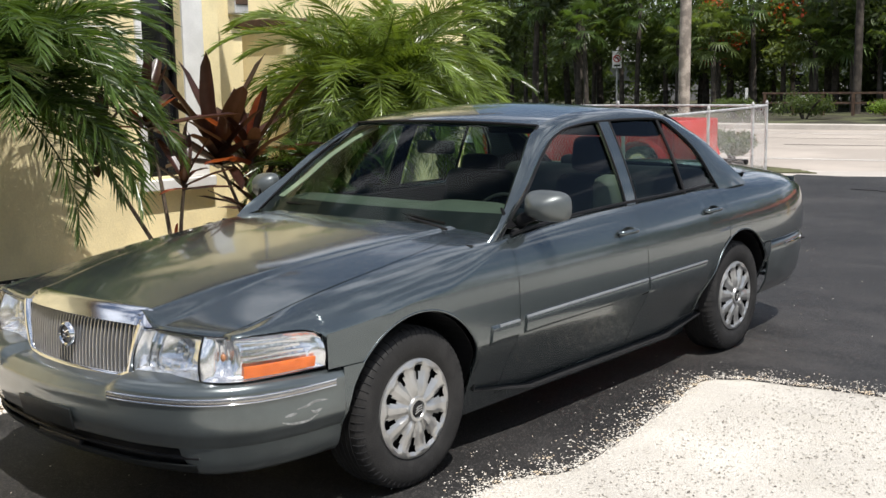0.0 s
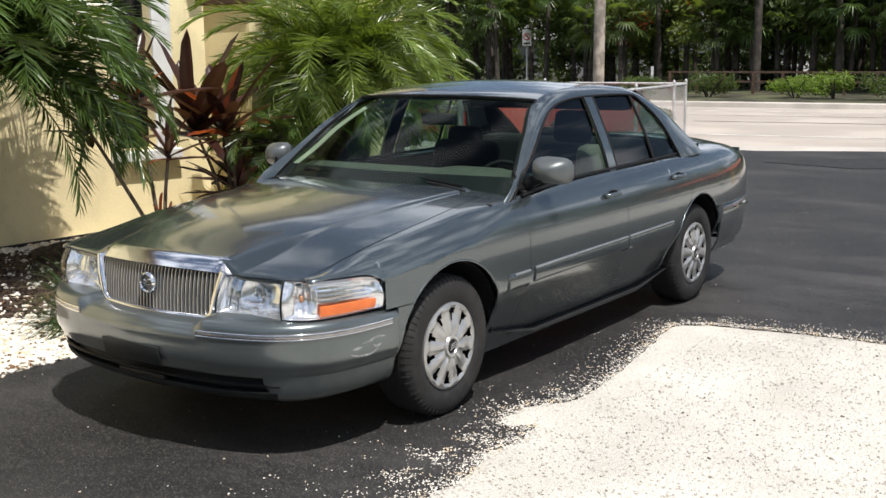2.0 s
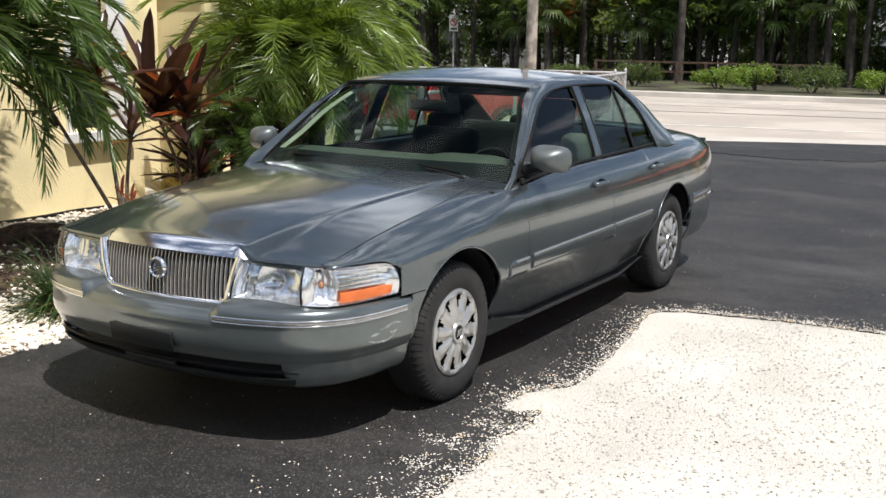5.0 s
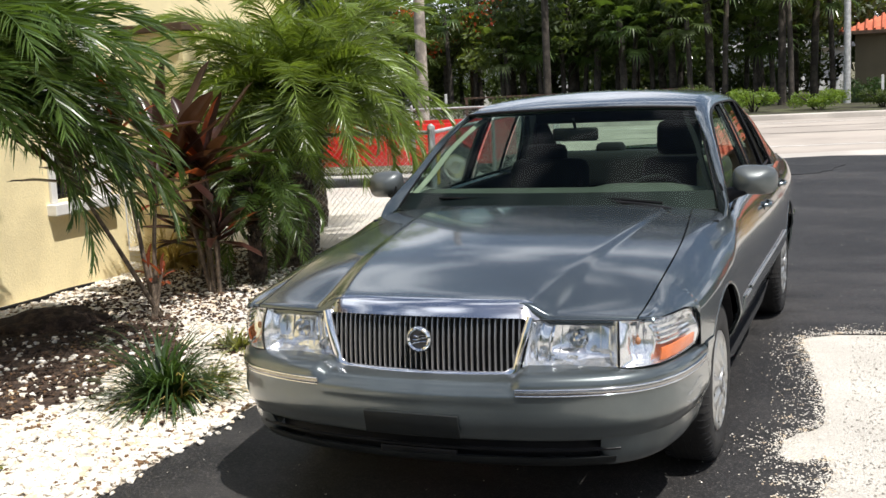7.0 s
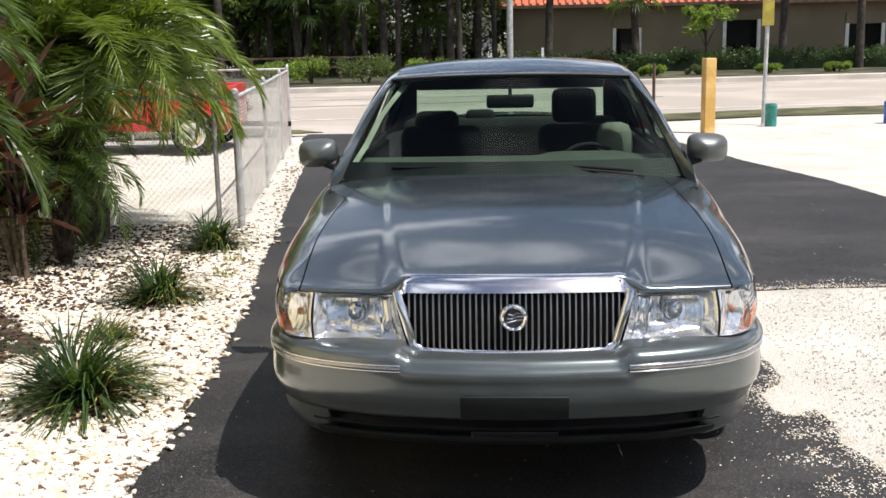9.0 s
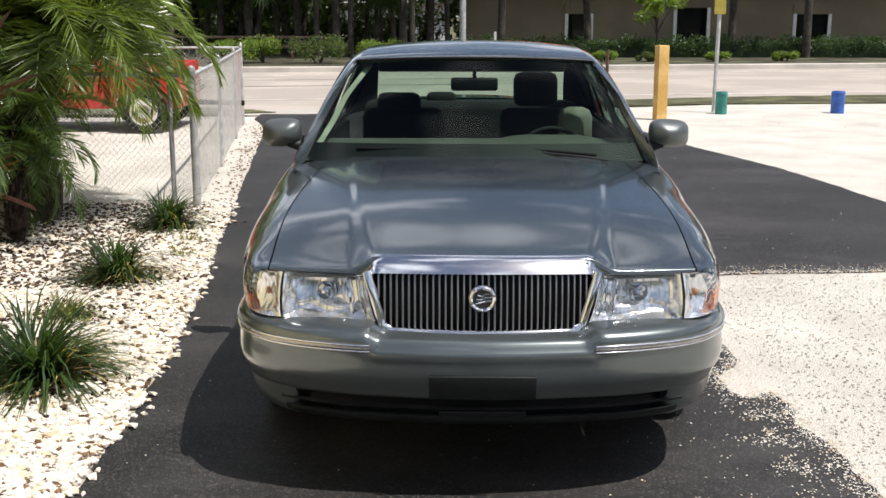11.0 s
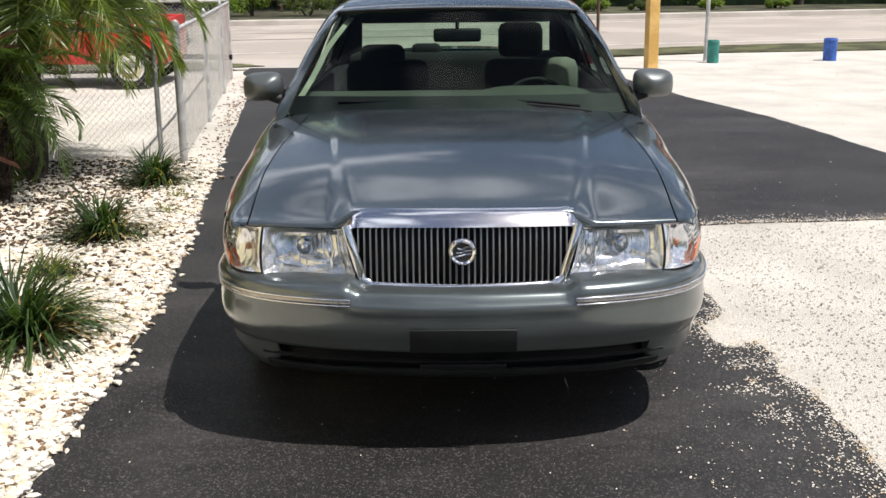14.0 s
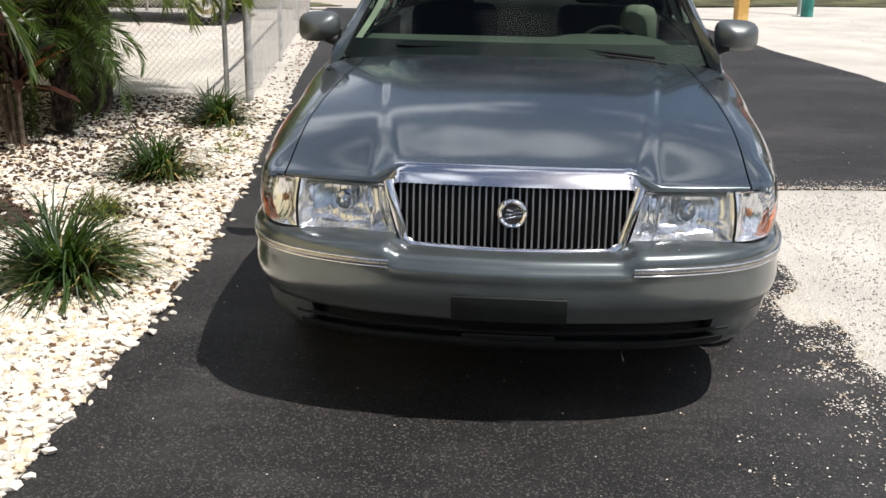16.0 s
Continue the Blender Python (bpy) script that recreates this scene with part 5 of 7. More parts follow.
part("mirror_stalk", tube(bmesh.new(), [(0, 1.215, 1.34), (0, 1.18, 1.395)], 0.01, 6), BLACK_TRIM, rv)
for side in (1, -1):
    bm = bmesh.new()
    grid(bm, [[(side * (outer_pt(i).x - 0.045 - 0.03 * t), outer_pt(i).y + 0.06 + 0.02 * t, outer_pt(i).z - 0.028) for t in (0, 0.5, 1)] for i in range(2, 19)])
    # Driver's side trim takes the shade-darkened cloth, the other side stays pale.
    part("pillar_trim", thick(bm, 0.008), BEIGE_IN if side < 0 else CABIN_SHADE, car, "pale inner pillar trim" if side < 0 else "inner pillar trim darkened for cabin shade", True)
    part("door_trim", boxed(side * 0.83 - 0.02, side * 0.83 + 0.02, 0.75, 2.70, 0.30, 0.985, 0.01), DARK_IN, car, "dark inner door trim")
bm = boxed(0.0, 0.20, 1.90, 2.05, 0.86, 1.13, 0.06)
bmesh.ops.transform(bm, matrix=Matrix.Translation((0.52, 0.0, 0)), verts=bm.verts)
part("seat_bolster", bm, BEIGE_IN, car, "pale seat shoulder by the window", True)

# ---------------------------------------------------------------- plants by the house
def frond_mesh(name, seed, length=1.35, droop=0.9, leaflets=64, leaf_len=0.30, width=0.013, rise=0.9, material=None):
    """A feathery palm frond: a curved midrib with narrow, drooping leaflets on both sides."""
    rnd = random.Random(seed)
    verts, faces = [], []
    n = 26
    pts = []
    a = rise
    p = Vector((0, 0, 0))
    bend = rnd.uniform(-0.12, 0.12)
    yaw = 0.0
    for i in range(n):
        pts.append(p.copy())
        t = i / (n - 1)
        yaw += bend / n
        p = p + Vector((math.cos(a) * math.cos(yaw), math.cos(a) * math.sin(yaw), math.sin(a))) * (length / (n - 1))
        a -= droop * (0.5 + 1.4 * t) / (n - 1) * 1.6
    for i, q in enumerate(pts):
        r = 0.011 * (1 - 0.85 * i / (n - 1))
        verts += [q + Vector((0, r, 0)), q + Vector((0, -r, 0)), q + Vector((0, 0, -r * 1.6))]
        if i:
            b = 3 * i
            for k in range(3):
                faces.append((b - 3 + k, b - 3 + (k + 1) % 3, b + (k + 1) % 3, b + k))
    for side in (1, -1):
        for j in range(leaflets):
            t = 0.10 + 0.90 * (j + rnd.uniform(-0.3, 0.3)) / leaflets
            t = min(max(t, 0.05), 0.995)
            f = t * (n - 1)
            k = min(int(f), n - 2)
            q = pts[k].lerp(pts[k + 1], f - k)
            tan = (pts[k + 1] - pts[k]).normalized()
            lat = Vector((-tan.y, tan.x, 0)).normalized() * side
            up = tan.cross(lat) * side
            L = leaf_len * (0.45 + 1.1 * math.sin(math.pi * min(t * 0.9 + 0.12, 1)) ** 0.8) * rnd.uniform(0.8, 1.12) * 0.72
            fwd = 0.45 + 0.75 * t + rnd.uniform(-0.12, 0.12)
            d = (lat * math.cos(fwd) + tan * math.sin(fwd) + up * rnd.uniform(0.05, 0.35)).normalized()
            w = width * rnd.uniform(0.8, 1.2)
            wid = tan * w * 0.6 + up * w * rnd.uniform(-0.6, 0.6)
            sag = rnd.uniform(0.25, 0.6)
            m1 = q + d * L * 0.45 + Vector((0, 0, -sag * L * 0.08))
            tip = q + d * L + Vector((0, 0, -sag * L * 0.42))
            b = len(verts)
            verts += [q - wid * 0.35, q + wid * 0.35, m1 + wid, m1 - wid, tip]
            faces += [(b, b + 1, b + 2, b + 3), (b + 3, b + 2, b + 4)]
    me = bpy.data.meshes.new(name)
    me.from_pydata([tuple(v) for v in verts], [], faces)
    me.materials.append(material)
    return me


FRONDS = [frond_mesh("frond", 10 + k, length=L, droop=d, material=PALM_LEAF) for k, (L, d) in enumerate(((1.35, 0.85), (1.25, 1.05), (1.45, 0.95), (1.1, 0.75)))]
FRONDS_L = [frond_mesh("frond", 20 + k, length=L, droop=d, material=PALM_LIGHT) for k, (L, d) in enumerate(((1.5, 0.85), (1.4, 1.05), (1.6, 0.95), (1.2, 0.7)))]


def date_palm(x, y, height, lean, label, fronds, count, size=1.0, seed=1, radius=0.10, low=-0.9, open_side=None, skirt=0, lift=0.10, thin=0.05, span=2.4):
    """open_side: the way (radians) in which the crown is thin and its fronds stay above lift."""
    rnd = random.Random(seed)
    palm = empty("palm", pose(x, y, 0), label, "palm", "pygmy date palms")
    top = Vector((lean[0], lean[1], height))
    pts = [top * t + Vector((0.02 * math.sin(t * 7), 0.02 * math.cos(t * 5), 0)) for t in np.linspace(0, 1, 14)]
    pts[0] = Vector((0, 0, -0.02))
    rad = [radius * (1.25 - 0.35 * t + 0.10 * math.sin(t * 40)) for t in np.linspace(0, 1, 14)]
    part("trunk", tube(bmesh.new(), pts, rad, 12), PALM_BARK, palm, "rough brown trunk with old leaf stubs", True)
    bm = bmesh.new()
    for k in range(150):
        t = rnd.uniform(0.05, 1)
        a = rnd.uniform(0, 6.283)
        c = top * t
        r = radius * (1.2 - 0.3 * t)
        d = Vector((math.cos(a), math.sin(a), 0))
        q = c + d * r * 0.85
        tube(bm, [q, q + d * 0.030 + Vector((0, 0, 0.03)), q + d * 0.045 + Vector((0, 0, 0.075))], [0.022, 0.015, 0.006], 4)
    tagged(part("bark_husk", bm, PALM_BARK, palm, "stubs of cut leaves on the trunk"), kind="stuff")
    for k in range(count):
        t = (k + 0.5) / count
        az = k * 2.399963 + rnd.uniform(-0.25, 0.25)
        el = math.radians(62) * (1 - t) ** 0.8 + math.radians(low * 57.3 * 0.55) * t + rnd.uniform(-0.14, 0.14)
        short = 1.0
        if open_side is not None and math.cos(az - open_side) > thin:
            if el < -0.45:
                continue
            el, short = max(el, lift + 0.3 * rnd.random() * (lift > 0.2)), 0.92
        o = bpy.data.objects.new("frond", fronds[k % len(fronds)])
        scene.collection.objects.link(o)
        o.parent = palm
        o.matrix_basis = Matrix.Translation(top + Vector((0, 0, -0.16 * t))) @ Matrix.Rotation(az, 4, "Z") @ Matrix.Rotation(-(el - 0.9), 4, "Y") @ Matrix.Rotation(rnd.uniform(-0.5, 0.5), 4, "X") @ Matrix.Scale(size * short * rnd.uniform(0.82, 1.1), 4)
    # Hanging fronds always use the darker leaf: under-crown shade painted on light palms.
    for k in range(skirt):
        az = (open_side or 0.0) + math.pi + span * ((k + rnd.uniform(0.1, 0.9)) / skirt - 0.5)
        o = bpy.data.objects.new("frond", FRONDS[k % len(FRONDS)])
        scene.collection.objects.link(o)
        o.parent = palm
        o.matrix_basis = Matrix.Translation(top + Vector((0, 0, -0.20))) @ Matrix.Rotation(az, 4, "Z") @ Matrix.Rotation(-(rnd.uniform(-0.55, 0.15) + (0.35 if lift > 0.2 else 0) - 0.9), 4, "Y") @ Matrix.Rotation(rnd.uniform(-0.5, 0.5), 4, "X") @ Matrix.Scale(size * rnd.uniform(0.72, 0.95), 4)
    bm = bmesh.new()
    for k in range(46):
        a, t = rnd.uniform(0, 6.283), rnd.uniform(0, 1)
        d = Vector((math.cos(a), math.sin(a), 0))
        q = top + d * radius * 0.7 + Vector((0, 0, -0.28 + 0.22 * t))
        tube(bm, [q, q + d * 0.08 + Vector((0, 0, 0.10)), q + d * 0.22 + Vector((0, 0, 0.22))], [0.016, 0.012, 0.007], 4)
    tagged(part("bark_husk", bm, PALM_BARK, palm, "fibrous leaf bases under the crown"), kind="stuff")
    return palm


date_palm(-3.98, 0.45, 1.80, (0.14, 0.24), "dark green pygmy date palm with a rough trunk in the mulch", FRONDS, 92, 1.24, 3, 0.135, low=-0.70, open_side=3.85, lift=0.42, thin=-0.90, skirt=9, span=1.0)
date_palm(-3.58, 4.28, 1.66, (0.12, 0.05), "lush green pygmy date palm beside the fence gate post", FRONDS_L, 112, 1.10, 5, 0.15, low=-1.10, open_side=0.30, skirt=44, span=3.1)
date_palm(-3.95, 5.15, 1.80, (0.0, 0.10), "light green pygmy date palm with a tall sunlit crown", FRONDS_L, 60, 1.08, 7, 0.12, low=-0.9, open_side=-0.3)
date_palm(-4.75, 6.9, 1.55, (0.0, 0.0), "small pygmy date palm behind the gate post", FRONDS, 34, 0.9, 9, 0.10, low=-0.6, open_side=0.0)
date_palm(-3.36, 3.30, 0.90, (0.02, 0.03), "short dark pygmy date palm with fronds drooping to the stones", FRONDS, 38, 0.60, 11, 0.035, low=-1.25)


def strap_leaf(seed, length, width, droop, material):
    """A broad pointed leaf with a folded middle."""
    rnd = random.Random(seed)
    bm, rows = bmesh.new(), []
    a, p = 1.15, Vector((0, 0, 0))
    n = 9
    for i in range(n):
        t = i / (n - 1)
        w = width * (0.35 + 0.65 * math.sin(math.pi * min(t * 0.85 + 0.12, 1)) ** 0.8) * (1 if t < 0.98 else 0.08)
        if t > 0.9:
            w *= (1 - t) * 8 + 0.1
        up = Vector((-math.sin(a), 0, math.cos(a)))
        rows.append([p + Vector((0, s * w * 0.5, 0)) + up * (abs(s) * w * 0.22) + Vector((0, 0, 0.006 * math.sin(t * 15 + s))) for s in (-1, -0.5, 0, 0.5, 1)])
        p = p + Vector((math.cos(a), 0, math.sin(a))) * (length / (n - 1))
        a -= droop / (n - 1)
    grid(bm, rows)
    me = bpy.data.meshes.new("leaf")
    bm.to_mesh(me)
    bm.free()
    me.materials.append(material)
    for q in me.polygons:
        q.use_smooth = True
    return me


TI_D = [strap_leaf(30 + k, L, w, d, TI_DARK) for k, (L, w, d) in enumerate(((0.66, 0.105, 0.25), (0.60, 0.115, 0.5), (0.50, 0.10, 0.9), (0.70, 0.105, 0.15)))]
TI_R = [strap_leaf(40 + k, L, w, d, TI_RED) for k, (L, w, d) in enumerate(((0.52, 0.095, 0.4), (0.42, 0.09, 0.8)))]


def ti_plant(x, y, heads, label, seed):
    """Canes that each carry a rosette of broad leaves: heads of (dx, dy, z, leaves, size, share of red)."""
    rnd = random.Random(seed)
    plant = empty("ti_plant", pose(x, y, 0), label, "ti plant", "ti plants")
    for dx, dy, z, count, size, red in heads:
        pts = smooth_path([(rnd.uniform(-0.06, 0.06), rnd.uniform(-0.06, 0.06), -0.02), (dx * 0.45 + rnd.uniform(-0.03, 0.03), dy * 0.45, z * 0.5), (dx, dy, z)], 9)
        part("cane", tube(bmesh.new(), pts, [0.020 - 0.007 * i / 8 for i in range(9)], 7), TI_STEM, plant, "thin bare cane", True)
        for k in range(count):
            t = k / max(count - 1, 1)
            az = k * 2.399963 + rnd.uniform(-0.3, 0.3)
            el = math.radians(84 - 78 * t) + rnd.uniform(-0.12, 0.12)
            pool = TI_R if rnd.random() < red else TI_D
            o = bpy.data.objects.new("leaf", pool[k % len(pool)])
            scene.collection.objects.link(o)
            o.parent = plant
            o.matrix_basis = Matrix.Translation((dx, dy, z - 0.10 * t)) @ Matrix.Rotation(az, 4, "Z") @ Matrix.Rotation(-(el - 1.15), 4, "Y") @ Matrix.Rotation(rnd.uniform(-0.3, 0.3), 4, "X") @ Matrix.Scale(size * rnd.uniform(0.8, 1.12), 4)
    return plant


ti_plant(-3.53, 2.95, [(-0.20, -0.28, 1.04, 20, 1.36, 0.0), (0.02, -0.12, 1.06, 12, 1.15, 0.30), (0.02, -0.10, 1.10, 5, 1.05, 1.0), (0.05, -0.02, 0.52, 14, 0.8, 0.15), (-0.18, 0.10, 0.62, 10, 0.75, 0.05)], "dark burgundy ti plant with a few fiery red leaves", 4)
ti_plant(-3.45, 2.0, [(-0.20, -0.55, 1.15, 14, 0.80, 0.1), (0.02, 0.10, 0.92, 12, 0.75, 0.1), (-0.14, -0.10, 1.40, 14, 0.95, 0.1), (0.05, 0.05, 0.34, 7, 0.34, 1.0), (-0.04, 0.03, 0.40, 6, 0.32, 1.0)], "leggy ti plant on thin canes with small red shoots", 6)
ti_plant(-4.1, 3.55, [(0.0, 0.05, 0.48, 16, 0.95, 0.0), (0.15, -0.1, 0.34, 10, 0.8, 0.1)], "low burgundy ti plant against the wall", 8)


def tuft(name, x, y, blades, length, material, label, seed, pale=0):
    rnd = random.Random(seed)
    verts, faces = [], []
    for k in range(blades):
        a = rnd.uniform(0, 6.283)
        r0 = rnd.uniform(0, 0.085)
        L = length * rnd.uniform(0.55, 1.1)
        el = rnd.uniform(0.45, 1.5)
        d = Vector((math.cos(a), math.sin(a), 0))
        s = Vector((-d.y, d.x, 0)) * rnd.uniform(0.005, 0.009)
        p = Vector((r0 * math.cos(a + 1), r0 * math.sin(a + 1), -0.01))
        b = len(verts)
        e = el
        for i in range(5):
            w = s * (1 - 0.9 * (i / 4) ** 2)
            verts += [p - w, p + w]
            p = p + (d * math.cos(e) + Vector((0, 0, math.sin(e)))) * (L / 4)
            e -= rnd.uniform(0.25, 0.55)
            if p.z < 0.012:
                p.z = 0.012
        for i in range(4):
            faces.append((b + 2 * i, b + 2 * i + 1, b + 2 * i + 3, b + 2 * i + 2))
    thing = empty(name, pose(x, y, 0), label, "grass clump", "border grass clumps")
    tagged(from_arrays("turf", verts, faces, material, thing), kind="stuff")
    if pale:
        o = bpy.data.objects.new("dry_turf", bpy.data.meshes.new("dry_turf"))
        bpy.data.objects.remove(o)
        verts2 = [Vector((v.x * 0.85 + 0.07, v.y * 0.85 - 0.03, max(v.z * 0.6, -0.01))) for v in verts[: 10 * pale]]
        from_arrays("dry_turf", verts2, [f for f in faces if max(f) < 10 * pale], STRAW, thing)["kind"] = "stuff"
    return thing


tuft("grass_clump", -2.02, 0.17, 460, 0.57, TUFT, "dense dark green lily turf clump on the white stones", 1, 40)
tuft("grass_clump", -2.27, 2.17, 310, 0.50, TUFT, "green lily turf clump with dry brown leaves at its foot", 2, 60)
tuft("grass_clump", -2.40, 3.95, 360, 0.46, TUFT, "green lily turf clump by the gate post", 3, 30)
tuft("grass_clump", -2.27, 1.25, 90, 0.24, TUFT_PALE, "small pale green grass clump", 4)
tuft("grass_clump", -1.96, -0.45 + 1.0, 60, 0.25, TUFT_PALE, "yellowing blades at the edge of the dark clump", 5)
tuft("grass_clump", -2.05, 2.95, 26, 0.14, TUFT_PALE, "sparse pale weeds among the stones", 6)
tuft("grass_clump", -2.10, 3.4, 26, 0.13, TUFT_PALE, "sparse pale weeds among the stones", 7)
tuft("grass_clump", -2.15, -0.95, 22, 0.10, TUFT_PALE, "sparse pale weeds among the stones", 8)
tuft("dry_grass_clump", -4.72, 3.92, 420, 0.62, STRAW, "tall clump of dead straw-coloured grass at the wall", 9)
tuft("dry_grass_clump", -4.55, 4.12, 200, 0.5, STRAW, "tall clump of dead straw-coloured grass at the wall", 10)
mound = bmesh.new()
bmesh.ops.create_icosphere(mound, subdivisions=4, radius=1.0)
for v in mound.verts:
    k = 1 + 0.16 * noise.noise(v.co * 2.3) + 0.07 * noise.noise(v.co * 8)
    v.co = Vector((v.co.x * 0.42 * k, v.co.y * 0.26 * k, max(v.co.z, -0.15) * 0.15 * k))
m = obj("mulch_mound", mound, MULCH, True)
m.matrix_world = pose(-4.10, 1.62, -0.01, 0, 0, 38)
tagged(m, "low dark mound of mulch in the stone bed", "mound")
mulch_line = ragged([(-4.98, -1.8), (-3.1, -1.5), (-2.50, -0.8), (-2.38, 0.2), (-2.62, 1.2), (-3.15, 1.75), (-4.2, 2.0), (-4.98, 1.9)], 0.18, seed=8)
slab("mulch_bed", mulch_line, 0.004, 0.02, MULCH, "dark brown mulch round the palm, strewn with stones", "mulch")
hose = smooth_path([(-4.99, 1.2, 0.012), (-4.96, 1.8, 0.012), (-4.92, 2.4, 0.014), (-4.97, 2.8, 0.012), (-4.93, 3.12, 0.012)], 30)
tagged(obj("drip_edging", tube(bmesh.new(), hose, 0.022, 7), BLACK_TRIM, True), "black plastic edging along the foot of the wall", "edging")

# ---------------------------------------------------------------- stones and grit
def pebble_meshes(count, seed, material):
    out = []
    for k in range(count):
        rnd = random.Random(seed + k)
        bm = bmesh.new()
        bmesh.ops.create_icosphere(bm, subdivisions=1, radius=1.0)
        sx, sy, sz = rnd.uniform(0.8, 1.35), rnd.uniform(0.65, 1.0), rnd.uniform(0.4, 0.7)
        for v in bm.verts:
            n = 1 + rnd.uniform(-0.30, 0.30)
            v.co = Vector((v.co.x * sx * n, v.co.y * sy * n, v.co.z * sz * n))
        me = bpy.data.meshes.new("stone")
        bm.to_mesh(me)
        bm.free()
        me.materials.append(material)
        out.append(me)
    return out


def scatter(name, parent, spots, size, material, seed, z=0.0, sink=0.35, low=False):
    """Many small stones in one mesh, at the given (x, y) spots."""
    rs = np.random.RandomState(seed)
    base = []
    for k in range(6):
        bm = bmesh.new()
        if low:
            bmesh.ops.create_cone(bm, cap_ends=True, segments=5, radius1=1.0, radius2=0.55, depth=0.9)
        else:
            bmesh.ops.create_icosphere(bm, subdivisions=1, radius=1.0)
        v = np.array([p.co[:] for p in bm.verts]) * (1 + rs.uniform(-0.3, 0.3, (len(bm.verts), 1))) * np.array([rs.uniform(0.9, 1.35), rs.uniform(0.65, 1.0), rs.uniform(0.45, 0.7)])
        base.append((v, [[q.index for q in f.verts] for f in bm.faces]))
        bm.free()
    V, F, off = [], [], 0
    for i, (x, y) in enumerate(spots):
        v, f = base[i % 6]
        s = size * rs.uniform(0.55, 1.35)
        a, t = rs.uniform(0, 6.28), rs.uniform(-0.4, 0.4)
        ca, sa, ct, st = math.cos(a), math.sin(a), math.cos(t), math.sin(t)
        R = np.array([[ca, -sa, 0], [sa, ca, 0], [0, 0, 1]]) @ np.array([[1, 0, 0], [0, ct, -st], [0, st, ct]])
        w = (v * s) @ R.T + np.array([x, y, z + s * (0.5 - sink) + rs.uniform(0, 0.4) * s])
        V.append(w)
        F += [[q + off for q in g] for g in f]
        off += len(v)
    V = np.concatenate(V)
    return tagged(from_arrays(name, V, F, material, parent), kind="stuff")


def drive_left(y):
    return float(np.interp(y, [-9, -1.7, -1.1, -0.2, 0.5, 2.0, 3.47, 5.0, 7.2, 9.3, 12], [-1.40, -1.43, -1.445, -1.475, -1.52, -1.68, -1.89, -2.09, -2.38, -2.65, -3.0]))


rs = np.random.RandomState(11)
mulch_c = lambda x, y: ((x + 3.80) / 1.33) ** 2 + ((y - 0.25) / 1.75) ** 2 < 1 + 0.5 * noise.noise((x * 1.7, y * 1.7, 4))
spots = []
for x, y in zip(rs.uniform(-5.0, -1.2, 140000), rs.uniform(-4.2, 5.2, 140000)):
    edge = drive_left(y) + 0.03 * noise.noise((x * 6, y * 6, 1))
    if x > edge - 0.004 and not (x < edge + 0.05 and rs.rand() < 0.07):
        continue
    near = 1.0 if x > -3.4 else 0.55
    if mulch_c(x, y):
        near *= 0.075
    if rs.rand() < near * (0.56 if y < 1.2 else 0.42):
        spots.append((x, y))
front = [s for s in spots if s[0] > drive_left(s[1]) - 0.62 and -1.15 < s[1] < -0.15]
front = front[:300]
chosen = set(front)
bed = bpy.data.objects["stone_bed"]
PEBBLES = pebble_meshes(8, 100, STONE)
for k, (x, y) in enumerate(front):
    o = bpy.data.objects.new("stone", PEBBLES[k % 8])
    scene.collection.objects.link(o)
    o.parent = bed
    s = rs.uniform(0.013, 0.029)
    o.matrix_basis = pose(x, y, s * 0.25, rs.uniform(-25, 25), rs.uniform(-25, 25), rs.uniform(0, 360)) @ Matrix.Scale(s, 4)
scatter("loose_stones", bed, [s for s in spots if s not in chosen], 0.0205, STONE, 12)
chips = []
for x, y in zip(rs.uniform(-5.0, -2.5, 4000), rs.uniform(-2.0, 2.2, 4000)):
    if mulch_c(x, y):
        chips.append((x, y))
for x, y in zip(rs.uniform(-4.6, -2.3, 4200), rs.uniform(1.9, 5.0, 4200)):
    chips.append((x, y))
for cx, cy in ((-2.02, 0.17), (-2.27, 2.17), (-2.40, 3.95), (-2.27, 1.25)):
    for a, r in zip(rs.uniform(0, 6.283, 330), rs.normal(0, 0.23, 330)):
        chips.append((cx + r * math.cos(a), cy + r * math.sin(a)))
scatter("mulch_chips", bpy.data.objects["mulch_bed"], chips, 0.014, MULCH, 13, 0.013)

LITTER = shader("dry_leaf_litter", (0.20, 0.115, 0.055), 0.9, var=0.3, scale=9, fine=60, bump=0.2, random_tint=0.4)
litter = []
for x, y in zip(rs.uniform(-4.9, -1.3, 13000), rs.uniform(-2.5, 5.2, 13000)):
    if x < drive_left(y) - 0.02 and rs.rand() < 0.09 + 0.62 * step(0.0, 0.45, noise.noise((x * 1.6, y * 1.6, 9))) + 0.42 * step(1.2, 3.6, y):
        litter.append((x, y))
for y in rs.uniform(-1.2, 12.5, 700):
    litter.append((drive_left(y) - abs(rs.normal(0, 0.16)), y))
scatter("leaf_litter", bed, litter, 0.0125, LITTER, 18, 0.010, 0.3, low=True)

lot = bpy.data.objects["gravel_lot"]
grit = []
for (x0, y0), (x1, y1) in zip(EDGE_R[1:], EDGE_R[2:]):
    L = math.hypot(x1 - x0, y1 - y0)
    for k in range(int(L * 900)):
        t = rs.rand()
        d = rs.normal(0, 1) * 0.022 + (rs.rand() ** 5) * 0.22
        nx, ny = -(y1 - y0) / L, (x1 - x0) / L
        grit.append((x0 + (x1 - x0) * t + nx * d, y0 + (y1 - y0) * t + ny * d))
